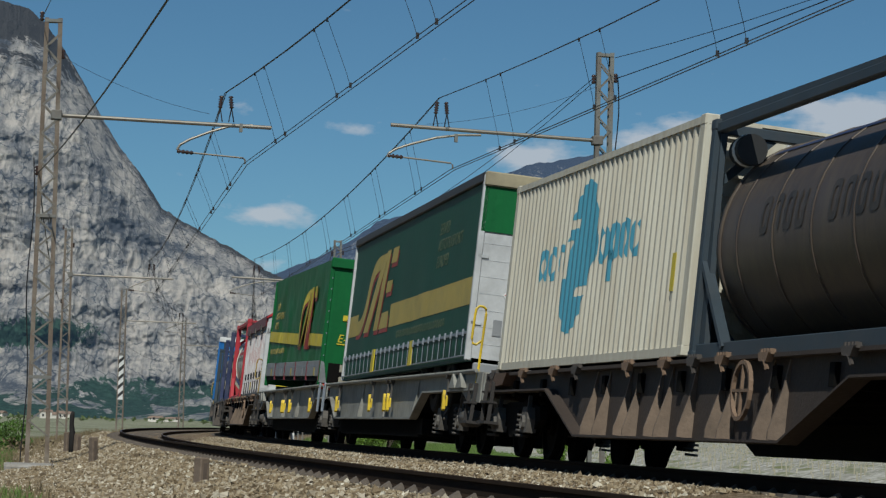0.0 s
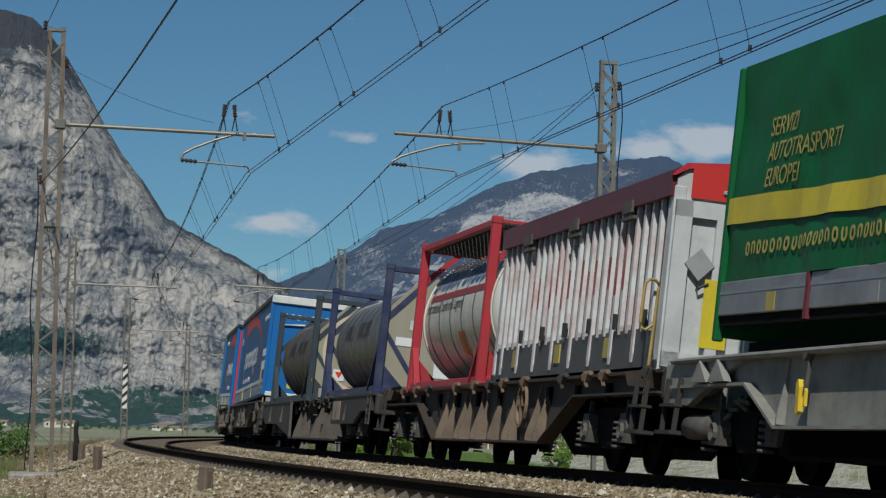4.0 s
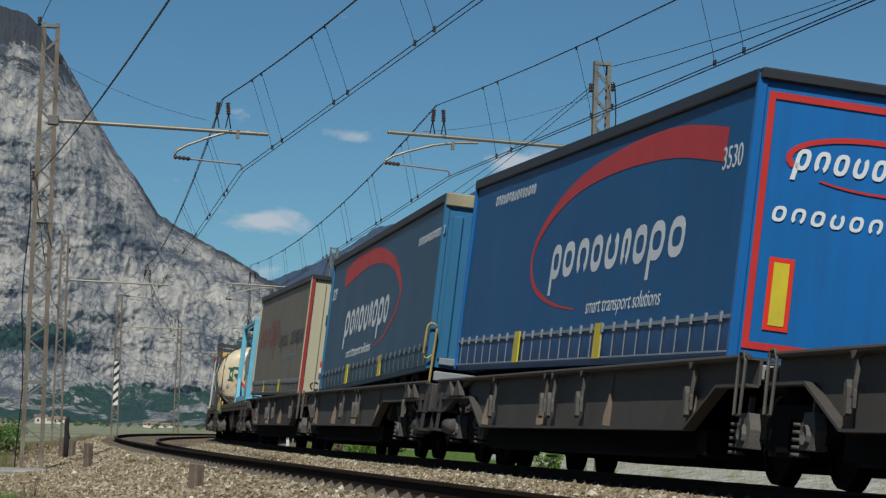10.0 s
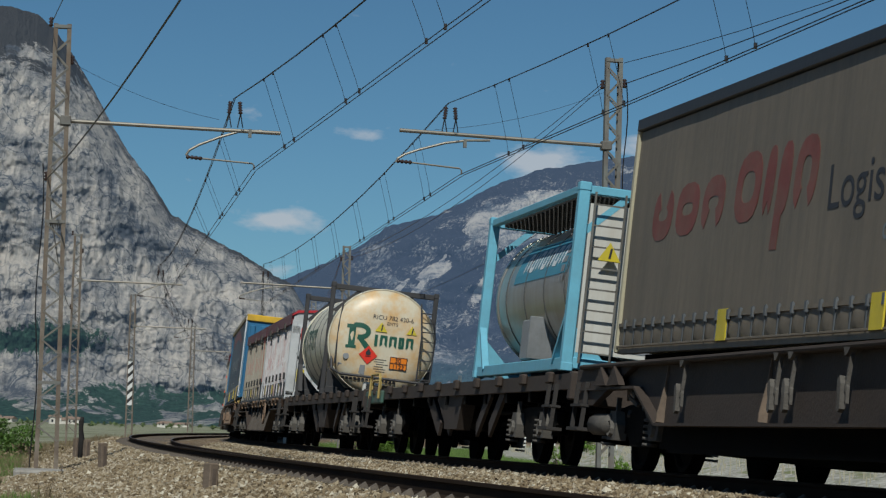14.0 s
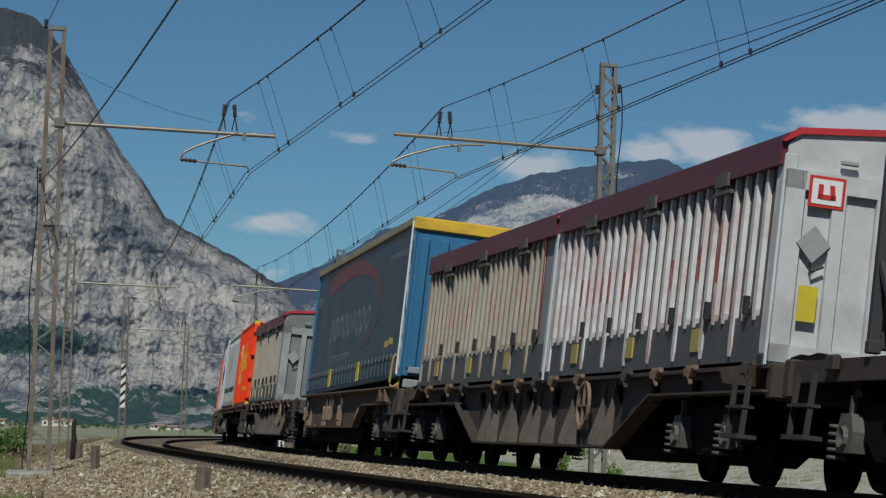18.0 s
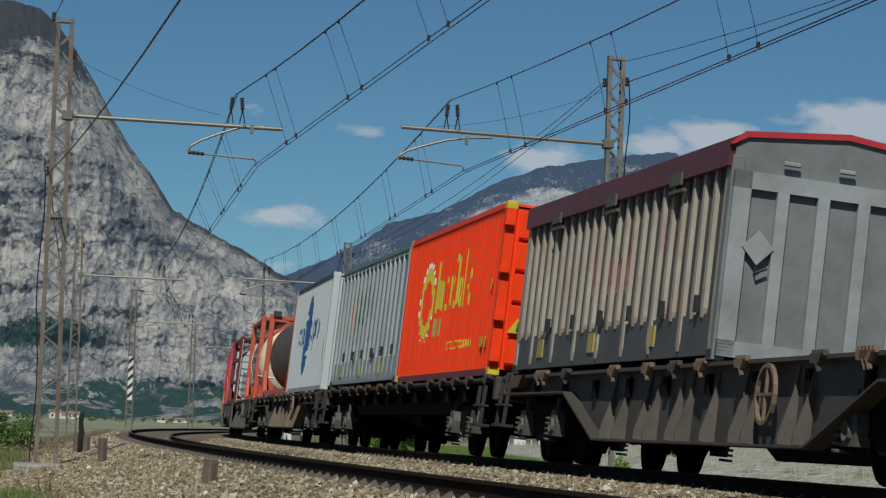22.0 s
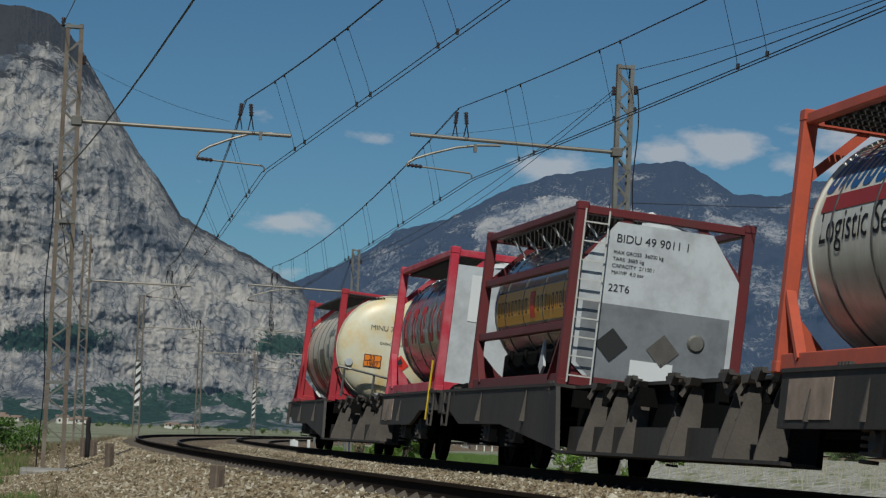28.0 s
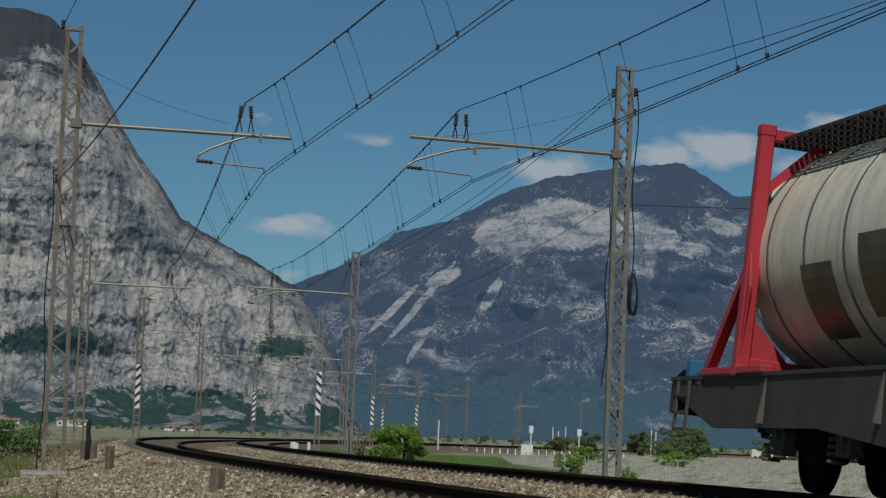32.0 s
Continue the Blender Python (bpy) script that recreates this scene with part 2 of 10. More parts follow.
M["sand_yellow"] = mat("faded_yellow_print", (0.46, 0.35, 0.08), 0.55, 0, 0.15, 1.5, 15, 0, (0.22, 0.2, 0.08), 0.5)
M["faded_sand"] = mat("very_faded_print", (0.10, 0.13, 0.06), 0.55, 0, 0.2, 3, 15, 0, (0.02, 0.07, 0.05), 0.6)
M["red_print"] = mat("red_print", (0.55, 0.03, 0.025), 0.5, 0, 0.12)
M["stanchion"] = mat("stanchion_dark_red", (0.17, 0.025, 0.035), 0.6, 0, 0.2)
M["dark_red_print"] = mat("dark_red_print", (0.30, 0.025, 0.02), 0.5, 0, 0.15)
M["faded_loop"] = mat("faded_red_loop", (0.17, 0.022, 0.030), 0.42, 0, 0.2, spec=0.5)
M["faded_brown_red"] = mat("faded_brown_red_print", (0.21, 0.055, 0.045), 0.6, 0, 0.3, 3, 20, 0, (0.16, 0.11, 0.08), 0.6)
M["white_print"] = mat("white_print", (0.72, 0.74, 0.76), 0.5, 0, 0.08)
M["faded_print"] = mat("faded_grey_print", (0.16, 0.19, 0.21), 0.42, 0, 0.1, spec=0.5)
M["black_print"] = mat("black_print", (0.025, 0.025, 0.03), 0.55, 0, 0.15)
M["tank_letter"] = mat("tank_letter", (0.030, 0.027, 0.026), 0.6, 0, 0.3, 4, 25, 0, (0.08, 0.065, 0.05), 0.5)
M["green_print"] = mat("green_print", (0.010, 0.090, 0.058), 0.5, 0, 0.15)
M["blue_print"] = mat("blue_print", (0.010, 0.085, 0.23), 0.5, 0, 0.15)
M["teal_print"] = mat("teal_print", (0.06, 0.26, 0.36), 0.5, 0, 0.15)
M["band_gold"] = mat("name_band_gold", (0.95, 0.46, 0.03), 0.4, 0, 0.15, 1.5, 15, 0, (0.60, 0.27, 0.03), 0.15, True)
M["orange_print"] = mat("orange_print", (0.80, 0.22, 0.02), 0.5, 0, 0.12)
M["hazard_orange"] = mat("hazard_orange", (0.90, 0.24, 0.015), 0.5, 0, 0.08)
M["hazard_red"] = mat("hazard_red", (0.75, 0.035, 0.015), 0.5, 0, 0.08)
M["navy"] = mat("curtain_navy", (0.008, 0.098, 0.25), 0.50, 0, 0.15, 0.7, 9, 0.12, (0.010, 0.065, 0.19), 0.5, True, spec=0.3)
M["navy_grey"] = mat("curtain_slate", (0.014, 0.050, 0.085), 0.42, 0, 0.15, 0.7, 9, 0.12, (0.012, 0.045, 0.08), 0.5, True, spec=0.48)
M["navy_teal"] = mat("curtain_teal_blue", (0.011, 0.074, 0.150), 0.45, 0, 0.15, 0.7, 9, 0.12, (0.03, 0.06, 0.09), 0.5, True)
M["blue_door"] = mat("door_blue", (0.008, 0.14, 0.42), 0.4, 0, 0.12, 0.8, 15, 0.05, (0.02, 0.07, 0.2), 0.35, True)
M["teal_door"] = mat("door_teal", (0.022, 0.145, 0.29), 0.5, 0, 0.15, 0.8, 15, 0.05, (0.03, 0.10, 0.16), 0.4, True)
M["cream_door"] = mat("door_cream", (0.47, 0.425, 0.30), 0.5, 0, 0.1, 0.8, 15, 0.05, (0.36, 0.32, 0.22), 0.4, True)
M["curtain_grey"] = mat("curtain_brown_grey", (0.19, 0.155, 0.115), 0.55, 0, 0.18, 0.7, 9, 0.15, (0.10, 0.085, 0.065), 0.7, True)
M["pelmet"] = mat("pelmet_black", (0.025, 0.026, 0.03), 0.5, 0, 0.2, 1, 15, 0.1)
M["strap"] = mat("strap", (0.10, 0.11, 0.12), 0.6, 0, 0.3)
M["strap_pale"] = mat("strap_pale", (0.26, 0.29, 0.33), 0.5, 0.2, 0.2)
M["hem_blue"] = mat("hem_blue", (0.008, 0.066, 0.19), 0.5, 0, 0.2, 2, 12, 0.2)
M["hem_teal"] = mat("hem_teal", (0.016, 0.075, 0.125), 0.5, 0, 0.3, 2, 12, 0.3)
M["hem_dark"] = mat("hem_dark", (0.035, 0.045, 0.045), 0.6, 0, 0.25, 2, 12, 0.2)
M["roof_white"] = mat("roof_white", (0.70, 0.70, 0.68), 0.5, 0, 0.1, 1, 12, 0.1, GRIME, 0.3)
M["roof_yellow"] = mat("roof_yellow", (0.70, 0.42, 0.03), 0.5, 0, 0.2, 1, 12, 0.1, GRIME, 0.35)
M["roof_tan"] = mat("roof_tan", (0.36, 0.31, 0.20), 0.6, 0, 0.2, 1, 12, 0.1, GRIME, 0.4)
M["alu"] = mat("aluminium_boards", (0.30, 0.31, 0.32), 0.45, 0.4, 0.15, 1.5, 20, 0.05, GRIME, 0.4)
M["tyre"] = mat("tyre", (0.010, 0.010, 0.010), 0.85, 0, 0.2)
M["tank_dark"] = mat("tank_dark_brown", (0.072, 0.056, 0.047), 0.42, 0.0, 0.25, 0.9, 14, 0.05, (0.11, 0.085, 0.055), 0.6, True, spec=0.22)
M["tank_grey"] = mat("tank_dark_grey", (0.078, 0.074, 0.070), 0.34, 0.12, 0.25, 0.9, 14, 0.05, (0.12, 0.10, 0.065), 0.6, True, spec=0.3)
M["tank_steel"] = mat("tank_stainless", (0.50, 0.48, 0.44), 0.30, 0.75, 0.12, 0.8, 14, 0.03, (0.30, 0.24, 0.17), 0.55, True)
M["tank_cream"] = mat("tank_cream", (0.76, 0.71, 0.56), 0.30, 0.0, 0.14, 0.8, 14, 0.03, (0.20, 0.13, 0.06), 0.5, True)
M["tank_brown_panel"] = mat("oily_brown_panel", (0.045, 0.034, 0.020), 0.35, 0.0, 0.5, 3, 14, 0.03, (0.24, 0.15, 0.06), 0.5)
M["tank_white"] = mat("tank_white", (0.70, 0.67, 0.58), 0.25, 0, 0.08, 0.8, 14, 0.02, (0.36, 0.30, 0.22), 0.5, True)
M["tank_silver"] = mat("tank_dull_silver", (0.30, 0.31, 0.33), 0.20, 0.75, 0.12, 0.8, 14, 0.02, (0.20, 0.19, 0.18), 0.4, True)
M["dome_cream"] = mat("dome_cream_yellow", (0.64, 0.57, 0.43), 0.4, 0, 0.14, 0.7, 14, 0.03, (0.55, 0.29, 0.07), 0.9)
M["dome_pale"] = mat("dome_pale_yellow", (0.73, 0.69, 0.52), 0.4, 0, 0.12, 0.6, 14, 0.03, (0.66, 0.43, 0.13), 0.8)
M["dome_white"] = mat("dome_white", (0.60, 0.59, 0.55), 0.4, 0, 0.1, 0.8, 14, 0.03, (0.38, 0.33, 0.26), 0.4, True)
M["dome_beige"] = mat("dome_beige", (0.34, 0.315, 0.25), 0.45, 0, 0.15, 0.8, 14, 0.03, (0.30, 0.24, 0.14), 0.5, True)
M["band"] = mat("tank_band", (0.16, 0.155, 0.145), 0.45, 0.5, 0.2)
M["frame_red"] = mat("frame_red", (0.44, 0.026, 0.040), 0.5, 0, 0.2, 2, 20, 0.05, (0.20, 0.05, 0.04), 0.45)
M["frame_maroon"] = mat("frame_maroon", (0.15, 0.018, 0.020), 0.5, 0, 0.2, 2, 20, 0.05, GRIME, 0.4)
M["frame_crimson"] = mat("frame_crimson", (0.52, 0.03, 0.055), 0.5, 0, 0.2, 2, 20, 0.05, (0.6, 0.5, 0.5), 0.25)
M["frame_orange"] = mat("frame_orange_red", (0.56, 0.10, 0.05), 0.5, 0, 0.2, 2, 20, 0.05, (0.25, 0.06, 0.04), 0.45)
M["frame_blue"] = mat("frame_dark_blue", (0.020, 0.030, 0.085), 0.5, 0, 0.25, 2, 20, 0.05, (0.10, 0.10, 0.12), 0.45)
M["frame_slate"] = mat("frame_slate", (0.030, 0.046, 0.060), 0.55, 0, 0.25, 2, 20, 0.05, GRIME, 0.4)
M["frame_sky"] = mat("frame_light_blue", (0.16, 0.47, 0.62), 0.5, 0, 0.15, 2, 20, 0.05, (0.12, 0.25, 0.32), 0.4)
M["frame_black"] = mat("frame_black", (0.045, 0.043, 0.045), 0.6, 0.1, 0.25, 2, 20, 0.1)
M["red_faded"] = mat("faded_red_print", (0.36, 0.06, 0.05), 0.55, 0, 0.4, 4, 25, 0, (0.55, 0.45, 0.42), 0.7)
M["walkway"] = mat("walkway_dark", (0.045, 0.042, 0.040), 0.7, 0.1, 0.3, 6, 40, 0.2)
M["grating"] = mat("walkway_grating", (0.20, 0.19, 0.17), 0.6, 0.5, 0.3, 6, 40, 0.2, GRIME, 0.6)
M["ladder"] = mat("ladder_steel", (0.42, 0.38, 0.28), 0.5, 0.3, 0.2, 4, 30)
M["grey_patch"] = mat("grey_patch", (0.26, 0.27, 0.28), 0.6, 0, 0.15)
M["paper"] = mat("placard_white", (0.74, 0.75, 0.74), 0.5, 0, 0.06)

# ---- building helpers ----
class Geo:
    """Vertices and faces collected for one mesh."""

    def __init__(self):
        self.v, self.f = [], []

    def add(self, verts, faces):
        o = len(self.v)
        self.v.extend([tuple(p) for p in verts])
        self.f.extend([tuple(i + o for i in face) for face in faces])
        return self

    def box(self, x0, x1, y0, y1, z0, z1, c=0.0):
        """A box, with chamfered edges when c > 0."""
        if c <= 0:
            vs = [(x, y, z) for x in (x0, x1) for y in (y0, y1) for z in (z0, z1)]
            return self.add(vs, [(0, 1, 3, 2), (4, 6, 7, 5), (0, 4, 5, 1), (2, 3, 7, 6), (0, 2, 6, 4), (1, 5, 7, 3)])
        bm = bmesh.new()
        r = bmesh.ops.create_cube(bm, size=1)
        for w in r["verts"]:
            w.co = Vector(((x0 + x1) / 2 + w.co.x * (x1 - x0), (y0 + y1) / 2 + w.co.y * (y1 - y0), (z0 + z1) / 2 + w.co.z * (z1 - z0)))
        bmesh.ops.bevel(bm, geom=bm.edges[:], offset=c, segments=1, affect="EDGES")
        bm.verts.ensure_lookup_table()
        self.add([w.co for w in bm.verts], [[w.index for w in fc.verts] for fc in bm.faces])
        bm.free()
        return self

    def prism(self, poly, a0, a1, axis="y"):
        """A flat outline pushed out along one axis. poly: (x, z) for y, (y, z) for x, (x, y) for z."""
        n = len(poly)
        put = {"y": lambda p, a: (p[0], a, p[1]), "x": lambda p, a: (a, p[0], p[1]), "z": lambda p, a: (p[0], p[1], a)}[axis]
        vs = [put(p, a0) for p in poly] + [put(p, a1) for p in poly]
        fs = [tuple(range(n)), tuple(range(2 * n - 1, n - 1, -1))] + [(i, i + n, (i + 1) % n + n, (i + 1) % n) for i in range(n)]
        return self.add(vs, fs)

    def beam(self, p, q, w, h=None):
        """A square bar from p to q."""
        p, q, h = Vector(p), Vector(q), h or w
        d = (q - p).normalized()
        up = Vector((0, 0, 1)) if abs(d.z) < 0.9 else Vector((0, 1, 0))
        a = d.cross(up).normalized() * w / 2
        b = d.cross(a).normalized() * h / 2
        vs = [e + s * a + t * b for e in (p, q) for s, t in ((-1, -1), (1, -1), (1, 1), (-1, 1))]
        return self.add(vs, [(0, 1, 2, 3), (7, 6, 5, 4)] + [(i, i + 4, (i + 1) % 4 + 4, (i + 1) % 4) for i in range(4)])

    def tube(self, pts, r, n=6, cap=True):
        """A round bar along points."""
        pts = [Vector(p) for p in pts]
        rings = []
        for i, p in enumerate(pts):
            d = (pts[min(i + 1, len(pts) - 1)] - pts[max(i - 1, 0)]).normalized()
            up = Vector((0, 0, 1)) if abs(d.z) < 0.9 else Vector((0, 1, 0))
            a = d.cross(up).normalized()
            b = d.cross(a).normalized()
            rr = r[i] if isinstance(r, (list, tuple)) else r
            rings.append([p + rr * (math.cos(6.28319 * k / n) * a + math.sin(6.28319 * k / n) * b) for k in range(n)])
        vs = [w for g in rings for w in g]
        fs = [(i * n + k, i * n + (k + 1) % n, (i + 1) * n + (k + 1) % n, (i + 1) * n + k) for i in range(len(pts) - 1) for k in range(n)]
        if cap:
            fs += [tuple(range(n - 1, -1, -1)), tuple(range((len(pts) - 1) * n, len(pts) * n))]
        return self.add(vs, fs)

    def lathe(self, prof, axis="x", centre=(0, 0, 0), n=32, a0=0.0, a1=6.283185):
        """A profile of (along, radius) turned round an axis."""
        full = abs(a1 - a0) > 6.28
        m = n if full else n + 1
        put = {"x": lambda t, c, s: (t, c, s), "y": lambda t, c, s: (c, t, s), "z": lambda t, c, s: (c, s, t)}[axis]
        vs = []
        for t, r in prof:
            for k in range(m):
                g = a0 + (a1 - a0) * k / n
                p = put(t, r * math.cos(g), r * math.sin(g))
                vs.append((p[0] + centre[0], p[1] + centre[1], p[2] + centre[2]))
        fs = []
        for i in range(len(prof) - 1):
            for k in range(n):
                k2 = (k + 1) % m
                fs.append((i * m + k, i * m + k2, (i + 1) * m + k2, (i + 1) * m + k))
        return self.add(vs, fs)


def mesh_of(name, g, material, smooth=False):
    me = bpy.data.meshes.new(name)
    me.from_pydata([tuple(p) for p in g.v], [], g.f)
    me.validate()
    bm = bmesh.new()
    bm.from_mesh(me)
    bmesh.ops.recalc_face_normals(bm, faces=bm.faces[:])
    bm.to_mesh(me)
    bm.free()
    if material:
        me.materials.append(material)
    if smooth:
        me.polygons.foreach_set("use_smooth", [True] * len(me.polygons))
    return me


def part(name, g, material, parent, label="", smooth=False):
    """One mesh under a thing or under a part; its points are in the parent's space."""
    ob = new(name, mesh_of(name, g, material, smooth))
    ob.parent = parent
    if label:
        ob["label"] = label
    return ob


def thing(name, label, category, group="", kind=""):
    ob = new(name)
    ob.empty_display_size = 0.2
    return tagged(ob, label, category, group, kind)


def solid(name, g, material, label, category="", group="", kind="", smooth=False):
    return tagged(new(name, mesh_of(name, g, material, smooth)), label, category, group, kind)


def lettering(name, words, material, parent, place, size, slant=0.0, turn="side", label="", squeeze=1.0):
    """Words in the built-in font, lying flat on a side (facing +y) or an end (facing -x), as a part."""
    cu = bpy.data.curves.new(name, "FONT")
    cu.body, cu.size, cu.shear, cu.align_x, cu.extrude = words, size, slant, "LEFT", 0.001
    tmp = bpy.data.objects.new(name, cu)
    scene.collection.objects.link(tmp)
    bpy.context.view_layer.update()
    me = bpy.data.meshes.new_from_object(tmp.evaluated_get(bpy.context.evaluated_depsgraph_get()))
    bpy.data.objects.remove(tmp)
    ob = new(name, me)
    me.materials.clear()
    me.materials.append(material)
    # a side reads from far (x max) to near (x min) seen from +y; an end reads from +y to -y seen from -x
    turnm = Matrix(((-1, 0, 0, 0), (0, 0, 1, 0), (0, 1, 0, 0), (0, 0, 0, 1))) if turn == "side" else Matrix(((0, 0, -1, 0), (-1, 0, 0, 0), (0, 1, 0, 0), (0, 0, 0, 1)))
    me.transform(Matrix.Translation(place) @ turnm @ Matrix.Diagonal((squeeze, 1, 1, 1)))
    ob.parent = parent
    if label:
        ob["label"] = label
    return ob


def flat(polys, place, turn="side", thick=0.004):
    """Plain shapes on a side or an end: outlines in metres, read to the right and up from place."""
    g = Geo()
    for poly in polys:
        if poly[0] == "strip":
            pr = poly[1]
            m = len(pr)
            vs = []
            for t in (0, thick):
                for pair in pr:
                    for x, z in pair:
                        vs.append((place[0] - x, place[1] + t, place[2] + z) if turn == "side" else (place[0] - t, place[1] - x, place[2] + z))
            o = 2 * m
            fs = []
            for i in range(m - 1):
                a, b, c, d = 2 * i, 2 * i + 1, 2 * i + 3, 2 * i + 2
                fs += [(a, b, c, d), (a + o, d + o, c + o, b + o), (a, d, d + o, a + o), (b, b + o, c + o, c)]
            fs += [(0, o, o + 1, 1), (2 * m - 2, 2 * m - 1, o + 2 * m - 1, o + 2 * m - 2)]
            g.add(vs, fs)
            continue
        n = len(poly)
        if turn == "side":
            vs = [(place[0] - x, place[1] + t, place[2] + z) for t in (0, thick) for x, z in poly]
        else:
            vs = [(place[0] - t, place[1] - x, place[2] + z) for t in (0, thick) for x, z in poly]
        g.add(vs, [tuple(range(n)), tuple(range(2 * n - 1, n - 1, -1))] + [(i, i + n, (i + 1) % n + n, (i + 1) % n) for i in range(n)])
    return g


def rect(x, z, w, h, slant=0.0):
    return [(x, z), (x + w, z), (x + w + slant * h, z + h), (x + slant * h, z + h)]


def bars(widths, h, gap=0.25, slant=0.0, rise=0.0, tails=()):
    """A row of plain bars, one for each unreadable or branded letter."""
    out, x = [], 0.0
    for i, w in enumerate(widths):
        lo = -0.35 * h if i in tails else 0.0
        hi = 1.35 * h if -i - 1 in tails else h
        out.append([(x + slant * lo, lo), (x + w + slant * lo, lo), (x + w + slant * hi, hi), (x + slant * hi, hi)])
        x += w + gap * h
    return out


def moved(polys, dx, dz):
    """The same shapes shifted."""
    out = []
    for p in polys:
        if p[0] == "strip":
            out.append(("strip", [tuple((x + dx, z + dz) for x, z in pair) for pair in p[1]]))
        else:
            out.append([(x + dx, z + dz) for x, z in p])
    return out


def loops(widths, h, stroke=0.11, gap=0.16, slant=0.2, tails=(), square=2.6, n=14, kinds="onou"):
    """A row of hollow rounded shapes, one for each branded letter; those in tails have a bar running down."""
    out, x = [], 0.0
    for i, w in enumerate(widths):
        pr = []
        kind = "o" if i in tails else kinds[i % len(kinds)]
        a0, a1 = {"o": (0.0, 360.0), "n": (-62.0, 242.0), "u": (118.0, 422.0)}[kind]
        for k in range(n + 1):
            a = radians(a0 + (a1 - a0) * k / n)
            c, s = math.cos(a), math.sin(a)
            c, s = math.copysign(abs(c) ** (2 / square), c), math.copysign(abs(s) ** (2 / square), s)
            q = []
            for e in (0.0, stroke):
                px, pz = x + w / 2 + c * (w / 2 - e), h / 2 + s * (h / 2 - e)
                q.append((px + slant * pz, pz))
            pr.append(tuple(q))
        out.append(("strip", pr))
        if i in tails:
            out.append([(x + slant * 0.3 * h, 0.3 * h), (x - slant * 0.45 * h, -0.45 * h), (x + stroke * 1.1 - slant * 0.45 * h, -0.45 * h), (x + stroke * 1.1 + slant * 0.3 * h, 0.3 * h)])
        x += w + gap
    return out


def sweep(points, n=44):
    """A tapering band through points (x, z, width), smoothed."""
    pts = np.array(points, float)
    m = len(pts)
    f = np.linspace(0, m - 1, n)
    out = []
    for t in f:
        i = min(int(t), m - 2)
        p0, p1, p2, p3 = pts[max(i - 1, 0)], pts[i], pts[i + 1], pts[min(i + 2, m - 1)]
        u = t - i
        out.append(0.5 * (2 * p1 + (p2 - p0) * u + (2 * p0 - 5 * p1 + 4 * p2 - p3) * u * u + (3 * p1 - p0 - 3 * p2 + p3) * u ** 3))
    out = np.array(out)
    d = np.gradient(out[:, :2], axis=0)
    d /= np.linalg.norm(d, axis=1)[:, None]
    pr = []
    for (x, z, w), (dx, dz) in zip(out, d):
        w = max(w, 0.015)
        pr.append(((float(x - dz * w / 2), float(z + dx * w / 2)), (float(x + dz * w / 2), float(z - dx * w / 2))))
    return [("strip", pr)]


def ring(cx, cz, rx, rz, w0, w1, a0, a1, n=28):
    """A band along part of an ellipse as one piece."""
    pr = []
    for k in range(n + 1):
        a, w = radians(a0 + (a1 - a0) * k / n), w0 + (w1 - w0) * k / n
        pr.append(((cx + (rx - w / 2) * math.cos(a), cz + (rz - w / 2) * math.sin(a)), (cx + (rx + w / 2) * math.cos(a), cz + (rz + w / 2) * math.sin(a))))
    return [("strip", pr)]


def ring_pieces(cx, cz, rx, rz, w0, w1, a0, a1, n=28):
    """A band along part of an ellipse, w0 wide at its start and w1 at its end (angles in degrees)."""
    out = []
    for i in range(n):
        q = []
        for k in (i, i + 1):
            a = radians(a0 + (a1 - a0) * k / n)
            w = w0 + (w1 - w0) * k / n
            q.append(((cx + (rx - w / 2) * math.cos(a), cz + (rz - w / 2) * math.sin(a)), (cx + (rx + w / 2) * math.cos(a), cz + (rz + w / 2) * math.sin(a))))
        out.append([q[0][0], q[0][1], q[1][1], q[1][0]])
    return out


# ---- the line: track B carries the train, track A lies between it and the camera ----
K0, K1 = -0.0010254, -3.3665e-6
CANT, GRADE, SPACING, GAUGE = 0.08707, -0.0021, 3.9595, 1.435
ST = np.arange(-380.0, 760.0, 1.0)
_k = np.where(ST < 0, K0, np.where(ST < 115, K0 + K1 * ST, -0.00105))
_a = np.concatenate([[0.0], np.cumsum((_k[1:] + _k[:-1]) / 2)])
_a = _a - _a[380] + 0.180832
_hx, _hy = -np.sin(_a), np.cos(_a)
TX = np.concatenate([[0.0], np.cumsum((_hx[1:] + _hx[:-1]) / 2)])
TY = np.concatenate([[0.0], np.cumsum((_hy[1:] + _hy[:-1]) / 2)])
TX, TY = TX - TX[380] + 3.34594, TY - TY[380] + 30.0


def along(s, off=0.0, z=0.0):
    """A point beside track B: s metres along it, off metres to its left, z above the rails."""
    a = float(np.interp(s, ST, _a))
    return Vector((float(np.interp(s, ST, TX)) - math.cos(a) * off, float(np.interp(s, ST, TY)) - math.sin(a) * off, z + GRADE * s))


def heading(s):
    return math.degrees(float(np.interp(s, ST, _a)))


def stand(s, off=0.0, z=0.0):
    """An upright pose beside the line, x along the track away from the camera, y to its left."""
    p = along(s, off, z)
    return pose(p.x, p.y, p.z, 0, 0, heading(s) + 90)


def ride(s, half):
    """The pose of a vehicle on track B with pivots half metres before and behind s; it leans with the track."""
    p, q = along(s - half), along(s + half)
    d = (q - p).normalized()
    n = Vector((-d.y, d.x, 0)).normalized()
    u = d.cross(n)
    m = Matrix((d, n, u)).transposed().to_4x4()
    return Matrix.Translation((p + q) / 2) @ m @ pose(0, 0, 0, math.degrees(CANT), 0, 0)


def gone(t):
    """Metres that the train has run since the start."""
    return 10.98236 * t - 0.0016635 * t * t - 0.00044241 * t ** 3

